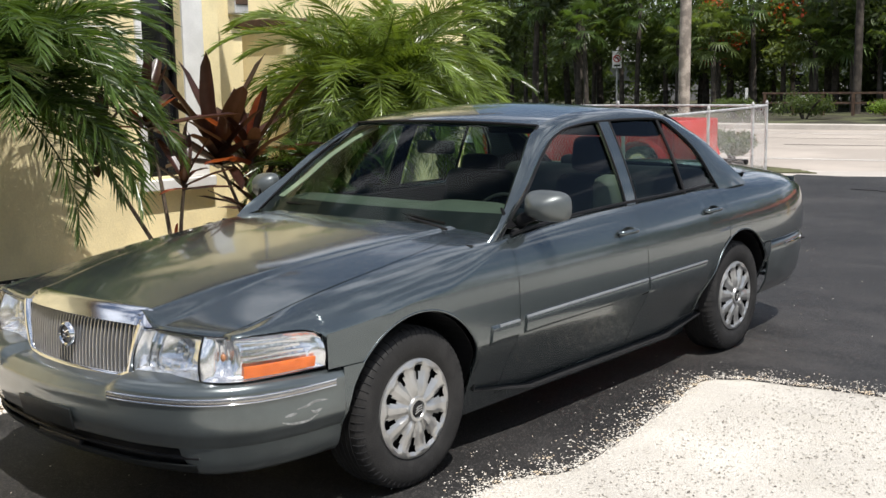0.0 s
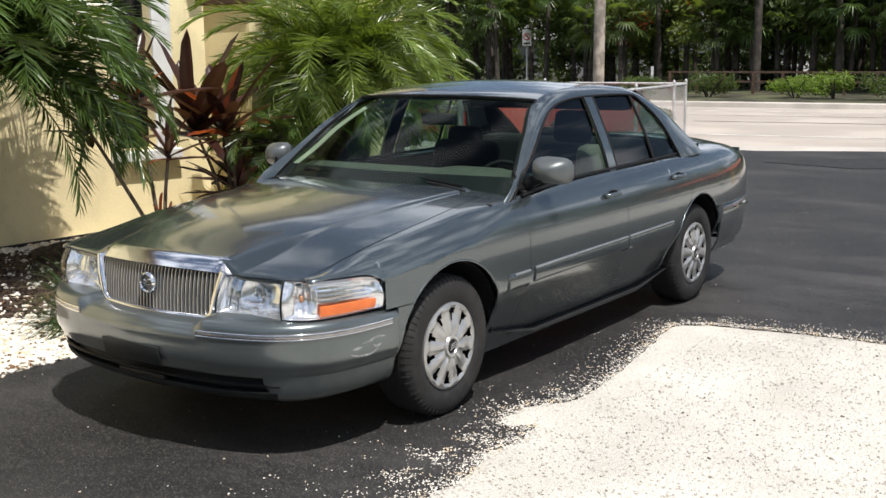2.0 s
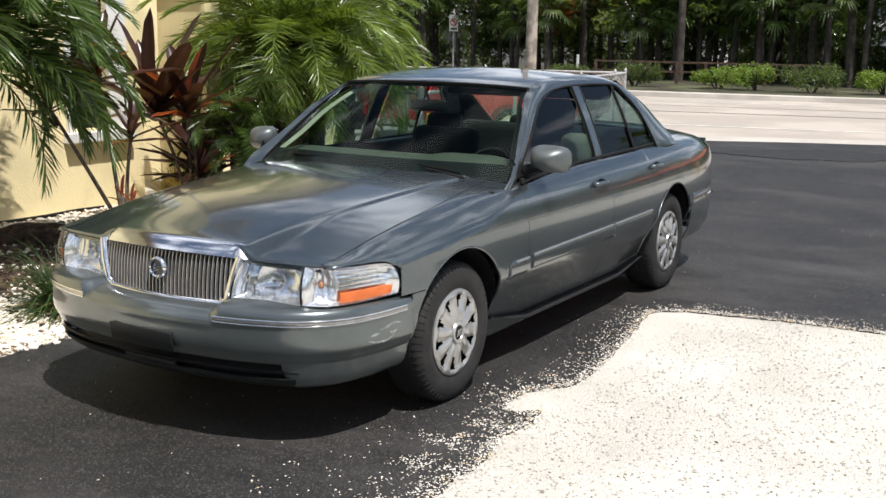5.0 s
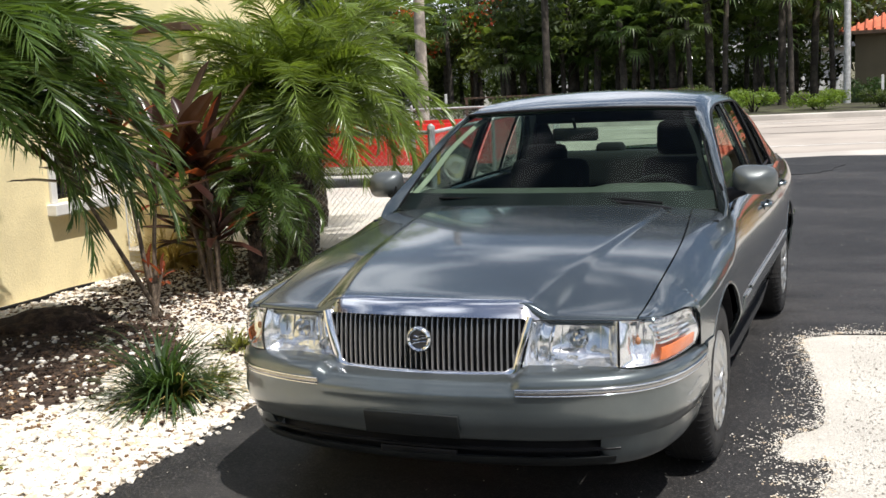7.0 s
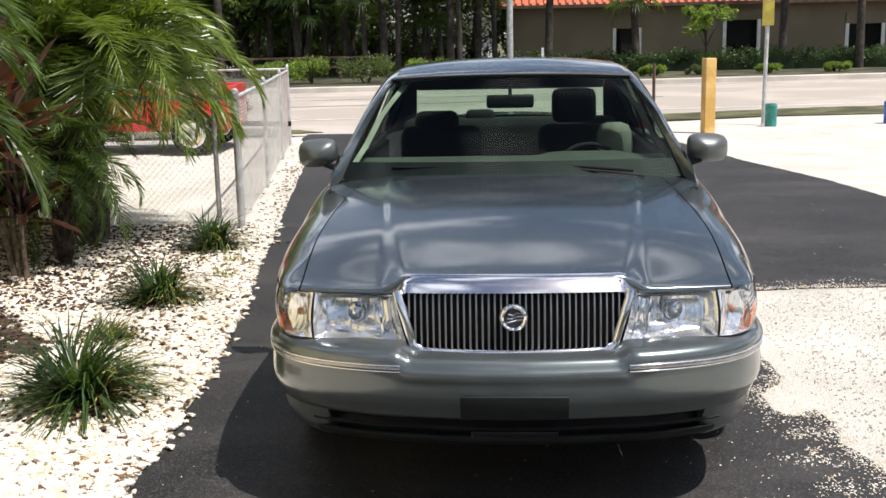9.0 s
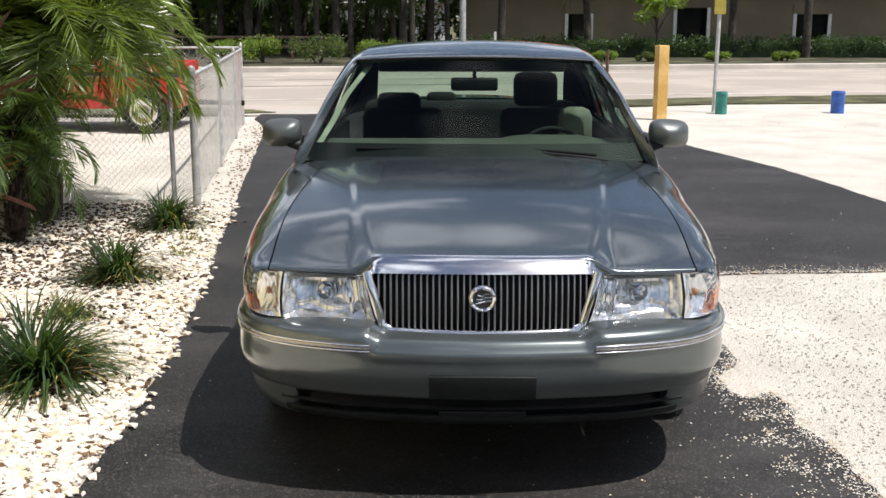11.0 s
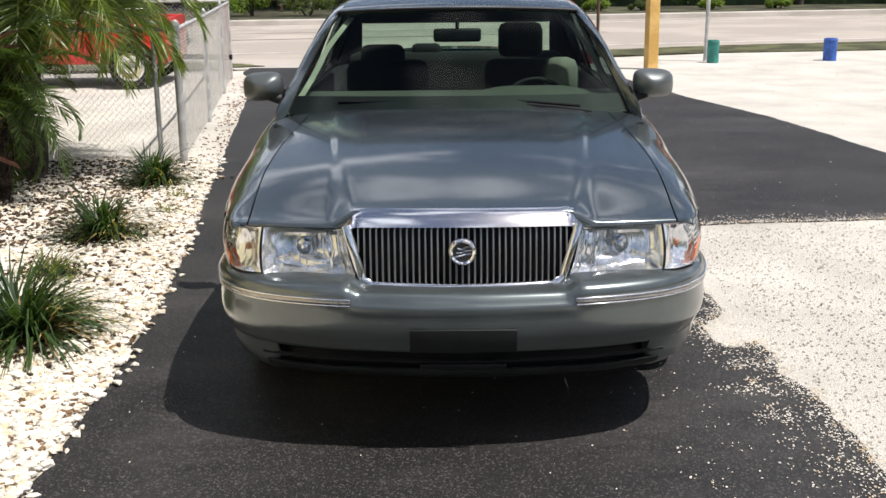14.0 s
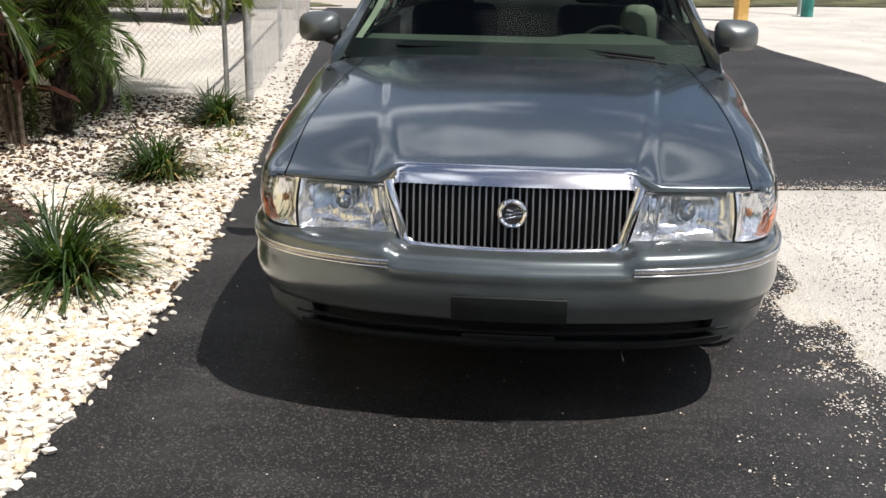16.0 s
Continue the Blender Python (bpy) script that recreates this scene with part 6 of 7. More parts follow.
# a drift of chips that lies in clumps along the crumbled edge
for x, y in zip(rs.uniform(0.75, 1.42, 16000), rs.uniform(-2.2, 0.6, 16000)):
    k = 0.9 * math.exp(-((x - 1.25 - 0.04 * y) / 0.12) ** 2 - ((y + 0.45) / 0.36) ** 2) + 0.28 * math.exp(-((x - 1.28) / 0.16) ** 2) + 0.04
    if rs.rand() < k * step(-0.15, 0.35, noise.noise((x * 9, y * 7, 3)) + 0.5 * noise.noise((x * 31, y * 31, 5))):
        grit.append((x, y))
scatter("edge_grit", lot, grit, 0.0040, STONE, 14, 0.002, 0.2, low=True)
lotgrit = [(x, y) for x, y in zip(rs.uniform(1.2, 5.0, 14000), rs.uniform(-3.0, 2.5, 14000)) if x > 1.38]
scatter("shell_grit", lot, lotgrit, 0.0065, GRAVEL, 15, -0.008, 0.3, low=True)
DARK_STONE = shader("grey_pebble", (0.20, 0.18, 0.15), 0.9, var=0.3, scale=10, fine=60, bump=0.2, random_tint=0.3)
scatter("dark_pebbles", lot, [(x, y) for x, y in zip(rs.uniform(1.4, 7.5, 900), rs.uniform(-3.0, 14, 900)) if y < 2.3 or x > 4.1], 0.008, DARK_STONE, 16, -0.008, 0.3, low=True)
spill = [(x, y) for x, y in zip(rs.uniform(-1.4, 3.9, 6500), rs.uniform(-3.0, 13, 6500)) if drive_left(y) < x < (1.4 if y < 2.3 else 3.7) and rs.rand() < (0.25 if abs(x - 1.1) < 0.5 and y < 2.3 else 0.11)]
scatter("spilled_grit", bpy.data.objects["driveway"], spill, 0.0038, STONE, 17, 0.002, 0.2, low=True)

# ---------------------------------------------------------------- chain-link fence
POSTS = [(-2.40, 4.94), (-2.75, 7.66), (-3.16, 10.54), (-3.45, 12.55), (-3.62, 13.42)]
SIDE = [(-2.40, 4.94), (-2.62, 5.02), (-4.4, 5.10), (-6.15, 5.15)]
ROADSIDE = [(-3.62, 13.42), (-6.2, 13.18), (-9.0, 12.9), (-12.0, 12.6)]
FH = 1.18


def fence(points, label, thick_first=0.034, first=0):
    f = empty("fence", pose(0, 0, 0), label, "fence", "chain-link fence runs")
    for k, (x, y) in enumerate(points):
        if k < first:
            continue
        r = thick_first if k == 0 else 0.022
        p = part("fence_post", tube(bmesh.new(), [(x, y, -0.05), (x, y, FH + 0.02)], r, 12), STEEL, f, "galvanised post", True)
        part("post_cap", lathe(bmesh.new(), [(r * 1.12, 0), (r * 1.12, 0.02), (r * 0.7, 0.045), (0.0005, 0.055)], "z", 12, (x, y, FH + 0.01)), STEEL, p, smooth=True)
    for (x0, y0), (x1, y1) in zip(points, points[1:]):
        part("top_rail", tube(bmesh.new(), [(x0, y0, FH - 0.02), (x1, y1, FH - 0.02)], 0.019, 8), STEEL, f, smooth=True)
        L = math.hypot(x1 - x0, y1 - y0)
        ux, uy = (x1 - x0) / L, (y1 - y0) / L
        bm = bmesh.new()
        s = 0.062
        H = FH - 0.07
        for sgn in (1, -1):
            n = int((L + H) / s)
            for i in range(n):
                a0 = i * s - (H if sgn > 0 else 0)
                a1 = a0 + sgn * H
                z0, z1, b0, b1 = 0.04, 0.04 + H, a0, a1
                if sgn > 0:
                    if b0 < 0:
                        z0, b0 = z0 - b0, 0
                    if b1 > L:
                        z1, b1 = z1 - (b1 - L), L
                else:
                    if b1 < 0:
                        z1, b1 = z1 + b1, 0
                    if b0 > L:
                        z0, b0 = z0 + (b0 - L), L
                if z1 - z0 < 0.02 or b0 > L or b1 > L + 1e-6 or b0 < -1e-6 or b1 < -1e-6:
                    continue
                o = 0.002 * sgn
                tube(bm, [(x0 + ux * b0 - uy * o, y0 + uy * b0 + ux * o, z0), (x0 + ux * b1 - uy * o, y0 + uy * b1 + ux * o, z1)], 0.0014, 3, caps=False)
        part("wire_mesh", bm, MESH_WIRE, f, "diamond wire mesh")
    return f


fence(POSTS, "galvanised chain-link fence beside the driveway")
fence(SIDE, "chain-link fence run from the gate post to the house", first=1)
fence(ROADSIDE, "chain-link fence run along the roadside", first=1)
YELLOW = shader("yellow_plastic", (0.80, 0.55, 0.04), 0.5, var=0.12, scale=8, fine=60, bump=0.05)
tag = obj("hanging_tag", boxed(-0.006, 0.006, -0.045, 0.045, 0, 0.30, 0.004), YELLOW)
tag.matrix_world = pose(-2.415, 5.10, 0.66, 0, 2, 8)
tagged(tag, "yellow plastic tag wired to the fence mesh", "tag")

# ---------------------------------------------------------------- parked vehicles behind the fence
def parked(name, x, y, turn, paint, label, length=4.5, height=1.42):
    c = empty(name, pose(x, y, 0, 0, 0, turn), label, "car", "vehicles behind the fence")
    h = length / 2
    bm, rows = bmesh.new(), []
    side_x = curve((-h, 0.70), (-h + 0.2, 0.80), (-h + 0.8, 0.86), (h - 0.8, 0.86), (h - 0.2, 0.80), (h, 0.70))
    top_z = curve((-h, 0.70), (-h + 0.3, 0.84), (-h + 1.2, 0.95), (h - 1.2, 0.98), (h - 0.2, 0.93), (h, 0.80))
    cols = sorted(set([*np.linspace(-h, h, 31), *[c0 + 0.36 * math.sin(a) for c0 in (-h + 0.85, h - 0.95) for a in np.linspace(-1.55, 1.55, 13)]]))
    for yy in cols:
        w, zt = side_x(yy), top_z(yy)
        lo = 0.22
        for c0 in (-h + 0.85, h - 0.95):
            d = 0.36 ** 2 - (yy - c0) ** 2
            if d > 0:
                lo = max(lo, 0.31 + math.sqrt(d))
        right = [(w - 0.05 * ((z - 0.5) / 0.4) ** 2, yy, z) for z in np.linspace(lo, zt - 0.04, 7)] + [(w - 0.12, yy, zt)]
        rows.append(right + [(-p[0], p[1], p[2]) for p in right[::-1]])
    grid(bm, rows)
    bmesh.ops.recalc_face_normals(bm, faces=bm.faces[:])
    part("body", bm, paint, c, "painted body", True)
    part("cabin_floor", boxed(-0.66, 0.66, -h + 0.15, h - 0.15, 0.20, 0.30, 0.02), BLACK_TRIM, c)
    prof = [(-h + 1.15, 0.95, 0.74), (-h + 1.85, height - 0.04, 0.58), (-0.1, height, 0.57), (h - 1.5, height - 0.03, 0.58), (h - 0.75, 0.97, 0.70)]
    bm, rows = bmesh.new(), []
    for p in smooth_path(prof, 25):
        zb = top_z(p[0]) - 0.02
        rows.append([(p[2] + 0.14 * (p[1] - zb) / 0.5, p[0], zb), (p[2], p[0], p[1] - 0.03), (p[2] - 0.1, p[0], p[1]), (-p[2] + 0.1, p[0], p[1]), (-p[2], p[0], p[1] - 0.03), (-p[2] - 0.14 * (p[1] - zb) / 0.5, p[0], zb)])
    grid(bm, rows)
    bmesh.ops.recalc_face_normals(bm, faces=bm.faces[:])
    part("cabin_glass", bm, DARK_GLASS, c, "dark glass cabin", True)
    part("roof_skin", boxed(-0.56, 0.56, -h + 1.85, h - 1.5, height - 0.03, height + 0.01, 0.015), paint, c, smooth=True)
    for s in (1, -1):
        for c0 in (-h + 0.85, h - 0.95):
            w = part("wheel", lathe(bmesh.new(), [(0.2, 0.085), (0.24, 0.10), (0.29, 0.095), (0.31, 0.07), (0.31, -0.08), (0.2, -0.09)], "x", 32), RUBBER, c, "tyre with a bright wheel cover", True)
            w.matrix_basis = pose(s * 0.76, c0, 0.31, 0, 0, 0 if s > 0 else 180)
            part("wheel_cover", lathe(bmesh.new(), [(0.0005, 0.10), (0.05, 0.10), (0.06, 0.085), (0.15, 0.08), (0.19, 0.092), (0.205, 0.085)], "x", 28), CHROME, w, smooth=True)
    for s in (1, -1):
        part("lamp", boxed(s * 0.62 - 0.13, s * 0.62 + 0.13, -h - 0.01, -h + 0.06, 0.60, 0.72, 0.02), LENS, c)
        part("tail_lamp", boxed(s * 0.62 - 0.12, s * 0.62 + 0.12, h - 0.06, h + 0.01, 0.66, 0.80, 0.02), RED_LENS, c)
    part("front_bumper", boxed(-0.74, 0.74, -h - 0.06, -h + 0.10, 0.34, 0.50, 0.04), BLACK_TRIM, c, smooth=True)
    part("rear_bumper", boxed(-0.74, 0.74, h - 0.10, h + 0.06, 0.36, 0.52, 0.04), BLACK_TRIM, c, smooth=True)
    return c


RED_PAINT = shader("red_paint", (0.60, 0.015, 0.012), 0.35, var=0.06, scale=2, fine=200, bump=0.0, coat=0.6)
GREY_PAINT = shader("grey_paint", (0.36, 0.37, 0.38), 0.4, 0.3, var=0.06, scale=2, fine=200, bump=0.0, coat=0.5)
trailer = empty("trailer", pose(-5.95, 12.1, 0, 0, 0, 2), "low bright red open trailer with rounded mudguards behind the fence", "trailer")
part("floor", boxed(-1.75, 1.75, -0.75, 0.75, 0.36, 0.42, 0.01), BLACK_TRIM, trailer)
for nm, (x0, x1, y0, y1) in (("side_panel", (-1.75, 1.75, -0.78, -0.74)), ("side_panel", (-1.75, 1.75, 0.74, 0.78)), ("end_panel", (-1.78, -1.74, -0.74, 0.74)), ("end_panel", (1.74, 1.78, -0.74, 0.74))):
    part(nm, boxed(x0, x1, y0, y1, 0.34, 0.98, 0.012), RED_PAINT, trailer, "red steel panel", True)
for k in range(6):
    part("side_rib", boxed(-1.6 + 0.62 * k, -1.56 + 0.62 * k, -0.80, -0.77, 0.36, 0.96, 0.006), RED_PAINT, trailer)
for s in (1, -1):
    w = part("wheel", lathe(bmesh.new(), [(0.2, 0.085), (0.24, 0.10), (0.29, 0.095), (0.31, 0.07), (0.31, -0.08), (0.2, -0.09)], "y", 32), RUBBER, trailer, "tyre with a bright wheel cover", True)
    w.matrix_basis = pose(1.30, -s * 0.90, 0.31, 0, 0, 180 if s > 0 else 0)
    part("wheel_cover", lathe(bmesh.new(), [(0.0005, 0.10), (0.05, 0.10), (0.06, 0.085), (0.15, 0.08), (0.19, 0.092), (0.205, 0.085)], "y", 28), CHROME, w, smooth=True)
    bm = bmesh.new()
    grid(bm, [[(1.30 + 0.40 * math.sin(a), -s * y, 0.31 + 0.40 * math.cos(a)) for y in (0.79, 0.98, 1.02)] for a in np.linspace(-1.4, 1.4, 16)])
    part("mudguard", thick(bm, 0.01), RED_PAINT, trailer, "rounded red mudguard", True)
part("drawbar", tube(bmesh.new(), [(1.75, 0, 0.38), (2.6, 0, 0.36)], 0.04, 8), BLACK_TRIM, trailer)
part("jack_stand", tube(bmesh.new(), [(2.4, 0, 0.36), (2.4, 0, -0.02)], 0.03, 8), STEEL, trailer)
parked("parked_car", -8.9, 9.2, 100, GREY_PAINT, "light grey car parked on the white gravel", 4.4, 1.42)

# ---------------------------------------------------------------- small things by the road
def post_box(name, x, y, w, h, mat, label, category, bevel=0.008):
    o = obj(name, boxed(-w / 2, w / 2, -w / 2, w / 2, -0.03, h, bevel), mat)
    o.matrix_world = pose(x, y, 0, 0, 0, 14)
    return tagged(o, label, category)


YELLOW_WOOD = shader("yellow_painted_post", (0.74, 0.44, 0.12), 0.6, var=0.14, scale=3, fine=40, bump=0.2, second=(0.80, 0.52, 0.18))
post_box("yellow_post", 3.25, 13.58, 0.18, 1.20, YELLOW_WOOD, "stout square yellow post with worn paint on the gravel", "post")


def bollard(x, y, r, h, mat, label):
    b = empty("bollard", pose(x, y, 0), label, "bollard", "painted bollards")
    part("barrel", lathe(bmesh.new(), [(r, -0.03), (r, h - 0.02), (r * 0.92, h), (r * 0.75, h), (r * 0.72, h - 0.02), (0.001, h - 0.02)], "z", 24), mat, b, smooth=False)
    part("band", lathe(bmesh.new(), [(r * 1.0, h * 0.86), (r * 1.05, h * 0.87), (r * 1.05, h * 0.92), (r, h * 0.93)], "z", 24), mat, b)
    return b


TEAL = shader("teal_paint", (0.03, 0.24, 0.20), 0.5, var=0.2, scale=8, fine=50, bump=0.1)
BLUE = shader("blue_paint", (0.04, 0.13, 0.48), 0.5, var=0.2, scale=8, fine=50, bump=0.1)
MAROON = shader("maroon_paint", (0.30, 0.03, 0.035), 0.5, var=0.2, scale=8, fine=50, bump=0.1)
bollard(4.52, 14.68, 0.10, 0.38, TEAL, "short teal painted bollard on the white gravel")
bollard(6.62, 14.90, 0.115, 0.38, BLUE, "short bright blue painted bollard on the gravel")
bollard(2.32, 14.68, 0.12, 0.23, MAROON, "short maroon painted bollard near the driveway mouth")
pole = obj("marker_pole", tube(bmesh.new(), [(2.58, 15.2, -0.05), (2.58, 15.2, 1.08)], 0.028, 8), BROWN_TRIM, True)
tagged(pole, "thin dark brown pole with a flat top", "pole")
DULL_YELLOW = shader("weathered_yellow_paint", (0.45, 0.37, 0.06), 0.6, var=0.15, scale=6, fine=60, bump=0.05)
sp = empty("road_sign", pose(4.46, 15.0, 0), "grey steel post with a yellow road sign seen edge-on", "road sign")
part("sign_post", tube(bmesh.new(), [(0, 0, -0.05), (0.03, 0, 2.2)], 0.035, 8), STEEL, sp, smooth=True)
part("sign_plate", boxed(-0.08, 0.12, -0.05, -0.04, 1.70, 2.12, 0.004), DULL_YELLOW, sp, "yellow sign plate")
ns = empty("road_sign", pose(-21.9, 38.7, 0.1, 0, 0, 35), "white no-turn sign with a red ring on a thin post", "road sign")
part("sign_post", tube(bmesh.new(), [(0, 0.03, -0.1), (0, 0.03, 2.6)], 0.035, 8), STEEL, ns, smooth=True)
part("sign_plate", boxed(-0.20, 0.20, -0.01, 0.01, 1.90, 2.62, 0.004), WHITE_TRIM, ns, "white sign plate")
part("sign_ring", tube(bmesh.new(), [(0.14 * math.cos(a), -0.016, 2.30 + 0.14 * math.sin(a)) for a in np.linspace(0, 6.283, 25)[:-1]], 0.022, 6, closed=True), RED_LENS, ns)
part("sign_bar", tube(bmesh.new(), [(-0.1, -0.016, 2.40), (0.1, -0.016, 2.20)], 0.02, 5), RED_LENS, ns)
part("sign_arrow", tube(bmesh.new(), smooth_path([(0.06, -0.014, 2.2), (0.05, -0.014, 2.33), (-0.03, -0.014, 2.36), (-0.06, -0.014, 2.30)], 10), 0.018, 5), BLACK_TRIM, ns)
part("sign_bars", boxed(-0.14, 0.14, -0.014, -0.011, 1.97, 2.04), BLACK_TRIM, ns, "dark bars of unreadable lettering")
WOODPOLE = shader("weathered_pole", (0.36, 0.31, 0.26), 0.9, var=0.3, scale=4, fine=50, bump=0.4)
up = obj("utility_pole", tube(bmesh.new(), [(-9.9, 22.4, -0.1), (-9.88, 22.42, 4.5), (-9.84, 22.44, 10.0)], [0.155, 0.14, 0.11], 14), WOODPOLE, True)
tagged(up, "weathered grey wooden utility pole", "utility pole")
for (x, y, h, r) in ((-16.1, 42.8, 9.0, 0.10), (0.1, 38.0, 8.5, 0.13)):
    o = obj("lamp_pole", tube(bmesh.new(), [(x, y, 0), (x, y, h)], [r, r * 0.8], 10), BROWN_TRIM if x < -5 else STEEL, True)
    tagged(o, "dark slender roadside pole" if x < -5 else "pale grey roadside pole", "pole")
# Tyre-stained asphalt, with the shade lying on it put into the same colour.
STAIN_SHADE = shader("tyre_stain_and_shade", (0.03, 0.03, 0.03), 0.7, 0.3, var=0.3, scale=6, fine=60, bump=0.4)
patch = slab("asphalt_patch", ragged([(-1.9, 12.5), (-1.4, 13.3), (-0.3, 14.2), (0.9, 13.9), (0.6, 12.6), (-0.5, 12.2)], 0.12, seed=9), 0.008, 0.02, STAIN_SHADE, "dark patch of tyre stain, leaf litter and painted-in shade on the asphalt", "patch")

# ---------------------------------------------------------------- across the road
TAN = shader("tan_stucco", (0.22, 0.18, 0.122), 0.9, var=0.08, scale=0.6, fine=20, bump=0.2)
TILE = shader("orange_roof_tile", (0.62, 0.17, 0.085), 0.8, var=0.2, scale=1.5, fine=20, bump=0.3, random_tint=0.15)
bld = empty("building", pose(0.25, 42.0, 0), "low tan stucco building with an orange tiled hip roof", "building")
bm = bmesh.new()
openings = [(4.25, 5.15, 0.25, 1.75), (8.75, 10.0, 0.25, 2.0), (13.7, 15.0, 0.4, 1.75)]
xs = sorted({0, 19.5, *[o[0] for o in openings], *[o[1] for o in openings]})
zs = sorted({-0.05, 2.74, *[o[2] for o in openings], *[o[3] for o in openings]})
for a, b in zip(xs, xs[1:]):
    for c, d in zip(zs, zs[1:]):
        if not any(o[0] <= a and b <= o[1] and o[2] <= c and d <= o[3] for o in openings):
            box(bm, a, b, 0, 0.25, c, d)
part("wall", weld(bm), TAN, bld, "tan stucco front wall")
part("side_wall", boxed(0, 0.25, 0.25, 12, -0.05, 2.74), TAN, bld)
part("side_wall", boxed(19.25, 19.5, 0.25, 12, -0.05, 2.74), TAN, bld)
part("back_wall", boxed(0.25, 19.25, 11.75, 12, -0.05, 2.74), TAN, bld)
for x0, x1, z0, z1 in openings:
    w = part("window", boxed(x0, x1, 0.14, 0.16, z0, z1), DARK_GLASS, bld, "dark window")
    for a, b in ((x0 - 0.14, x0), (x1, x1 + 0.14)):
        part("frame", boxed(a, b, -0.06, 0.2, z0 - 0.1, z1 + 0.12, 0.01), WHITE_TRIM, w)
    part("frame", boxed(x0 - 0.14, x1 + 0.14, -0.07, 0.2, z1 + 0.02, z1 + 0.45, 0.01), TAN, w, "tan panel over the opening")
bm = bmesh.new()
ev = [(-0.6, -0.6, 2.74), (20.1, -0.6, 2.74), (20.1, 12.6, 2.74), (-0.6, 12.6, 2.74), (5.0, 6.0, 4.94), (14.5, 6.0, 4.94)]
vs = [bm.verts.new(p) for p in ev]
for f in ((0, 1, 5, 4), (1, 2, 5), (2, 3, 4, 5), (3, 0, 4), (3, 2, 1, 0)):
    bm.faces.new([vs[i] for i in f])
rf = part("roof", bm, TILE, bld, "orange barrel tile roof")
bm = bmesh.new()
for k in range(69):
    x = -0.5 + 0.3 * k
    t = min(1, max(0.05, (x + 0.6) / 5.6)) if x < 5 else min(1, max(0.05, (20.1 - x) / 5.6))
    tube(bm, [(x, -0.62, 2.77), (x, -0.6 + 6.55 * t, 2.77 + 2.2 * t)], 0.09, 5, flat=0.6)
tagged(part("tile_course", bm, TILE, rf, "rows of rounded tiles"), kind="stuff")
part("fascia", boxed(-0.62, 20.12, -0.64, -0.58, 2.62, 2.76, 0.01), BROWN_TRIM, bld, "dark fascia board")
WHITE_H = shader("white_siding", (0.74, 0.74, 0.72), 0.8, var=0.08, scale=1, fine=12, bump=0.1)
GREY_H = shader("grey_siding", (0.25, 0.25, 0.25), 0.8, var=0.1, scale=1, fine=12, bump=0.1)


def far_house(x, y, w, d, h, mat, label, doors):
    hs = empty("house", pose(x, y, 0, 0, 0, 12), label, "house", "houses across the road")
    part("wall", boxed(0, w, 0, d, -0.05, h), mat, hs)
    bm = bmesh.new()
    v = [bm.verts.new(p) for p in ((-0.4, -0.4, h), (w + 0.4, -0.4, h), (w + 0.4, d + 0.4, h), (-0.4, d + 0.4, h), (-0.4, d / 2, h + 1.4), (w + 0.4, d / 2, h + 1.4))]
    for f in ((0, 1, 5, 4), (2, 3, 4, 5), (1, 2, 5), (3, 0, 4), (3, 2, 1, 0)):
        bm.faces.new([v[i] for i in f])
    part("roof", bm, GREY_H, hs, "grey shingle roof")
    for x0, x1, z0, z1 in doors:
        wd = part("window", boxed(x0, x1, -0.03, 0.02, z0, z1), DARK_GLASS, hs, "dark window")
        part("frame", boxed(x0 - 0.08, x1 + 0.08, -0.02, 0.01, z0 - 0.08, z1 + 0.08), WHITE_TRIM, wd)
    return hs


far_house(-8.5, 58, 8, 6, 2.4, WHITE_H, "small white house half hidden by trees", [(1.0, 1.9, 0.5, 1.6), (4.5, 5.6, 0.5, 1.6)])
far_house(-21.5, 53, 7, 6, 2.5, WHITE_H, "pale house glimpsed between the trunks", [(1.2, 2.2, 0.5, 1.6), (4.2, 5.4, 0.4, 1.7)])
far_house(-33, 56, 8, 6, 2.5, GREY_H, "grey house glimpsed between the trunks", [(2.0, 3.2, 0.5, 1.6)])

LEAF_DARK = leafy("oak_leaf_dark", (0.055, 0.078, 0.028), 0.5)
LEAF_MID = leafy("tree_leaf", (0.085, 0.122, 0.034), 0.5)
LEAF_LIME = leafy("bush_leaf", (0.16, 0.235, 0.04), 0.5)
LEAF_HEDGE = leafy("hedge_leaf", (0.045, 0.085, 0.028), 0.5)
LEAF_FLAME = leafy("flame_tree_leaf", (0.115, 0.150, 0.035), 0.5)
FLOWER = leafy("red_blossom", (0.52, 0.085, 0.03), 0.5)
BARK = shader("grey_bark", (0.07, 0.058, 0.046), 0.95, var=0.35, scale=5, fine=40, bump=0.6, bump_scale=20, dist=0.03)


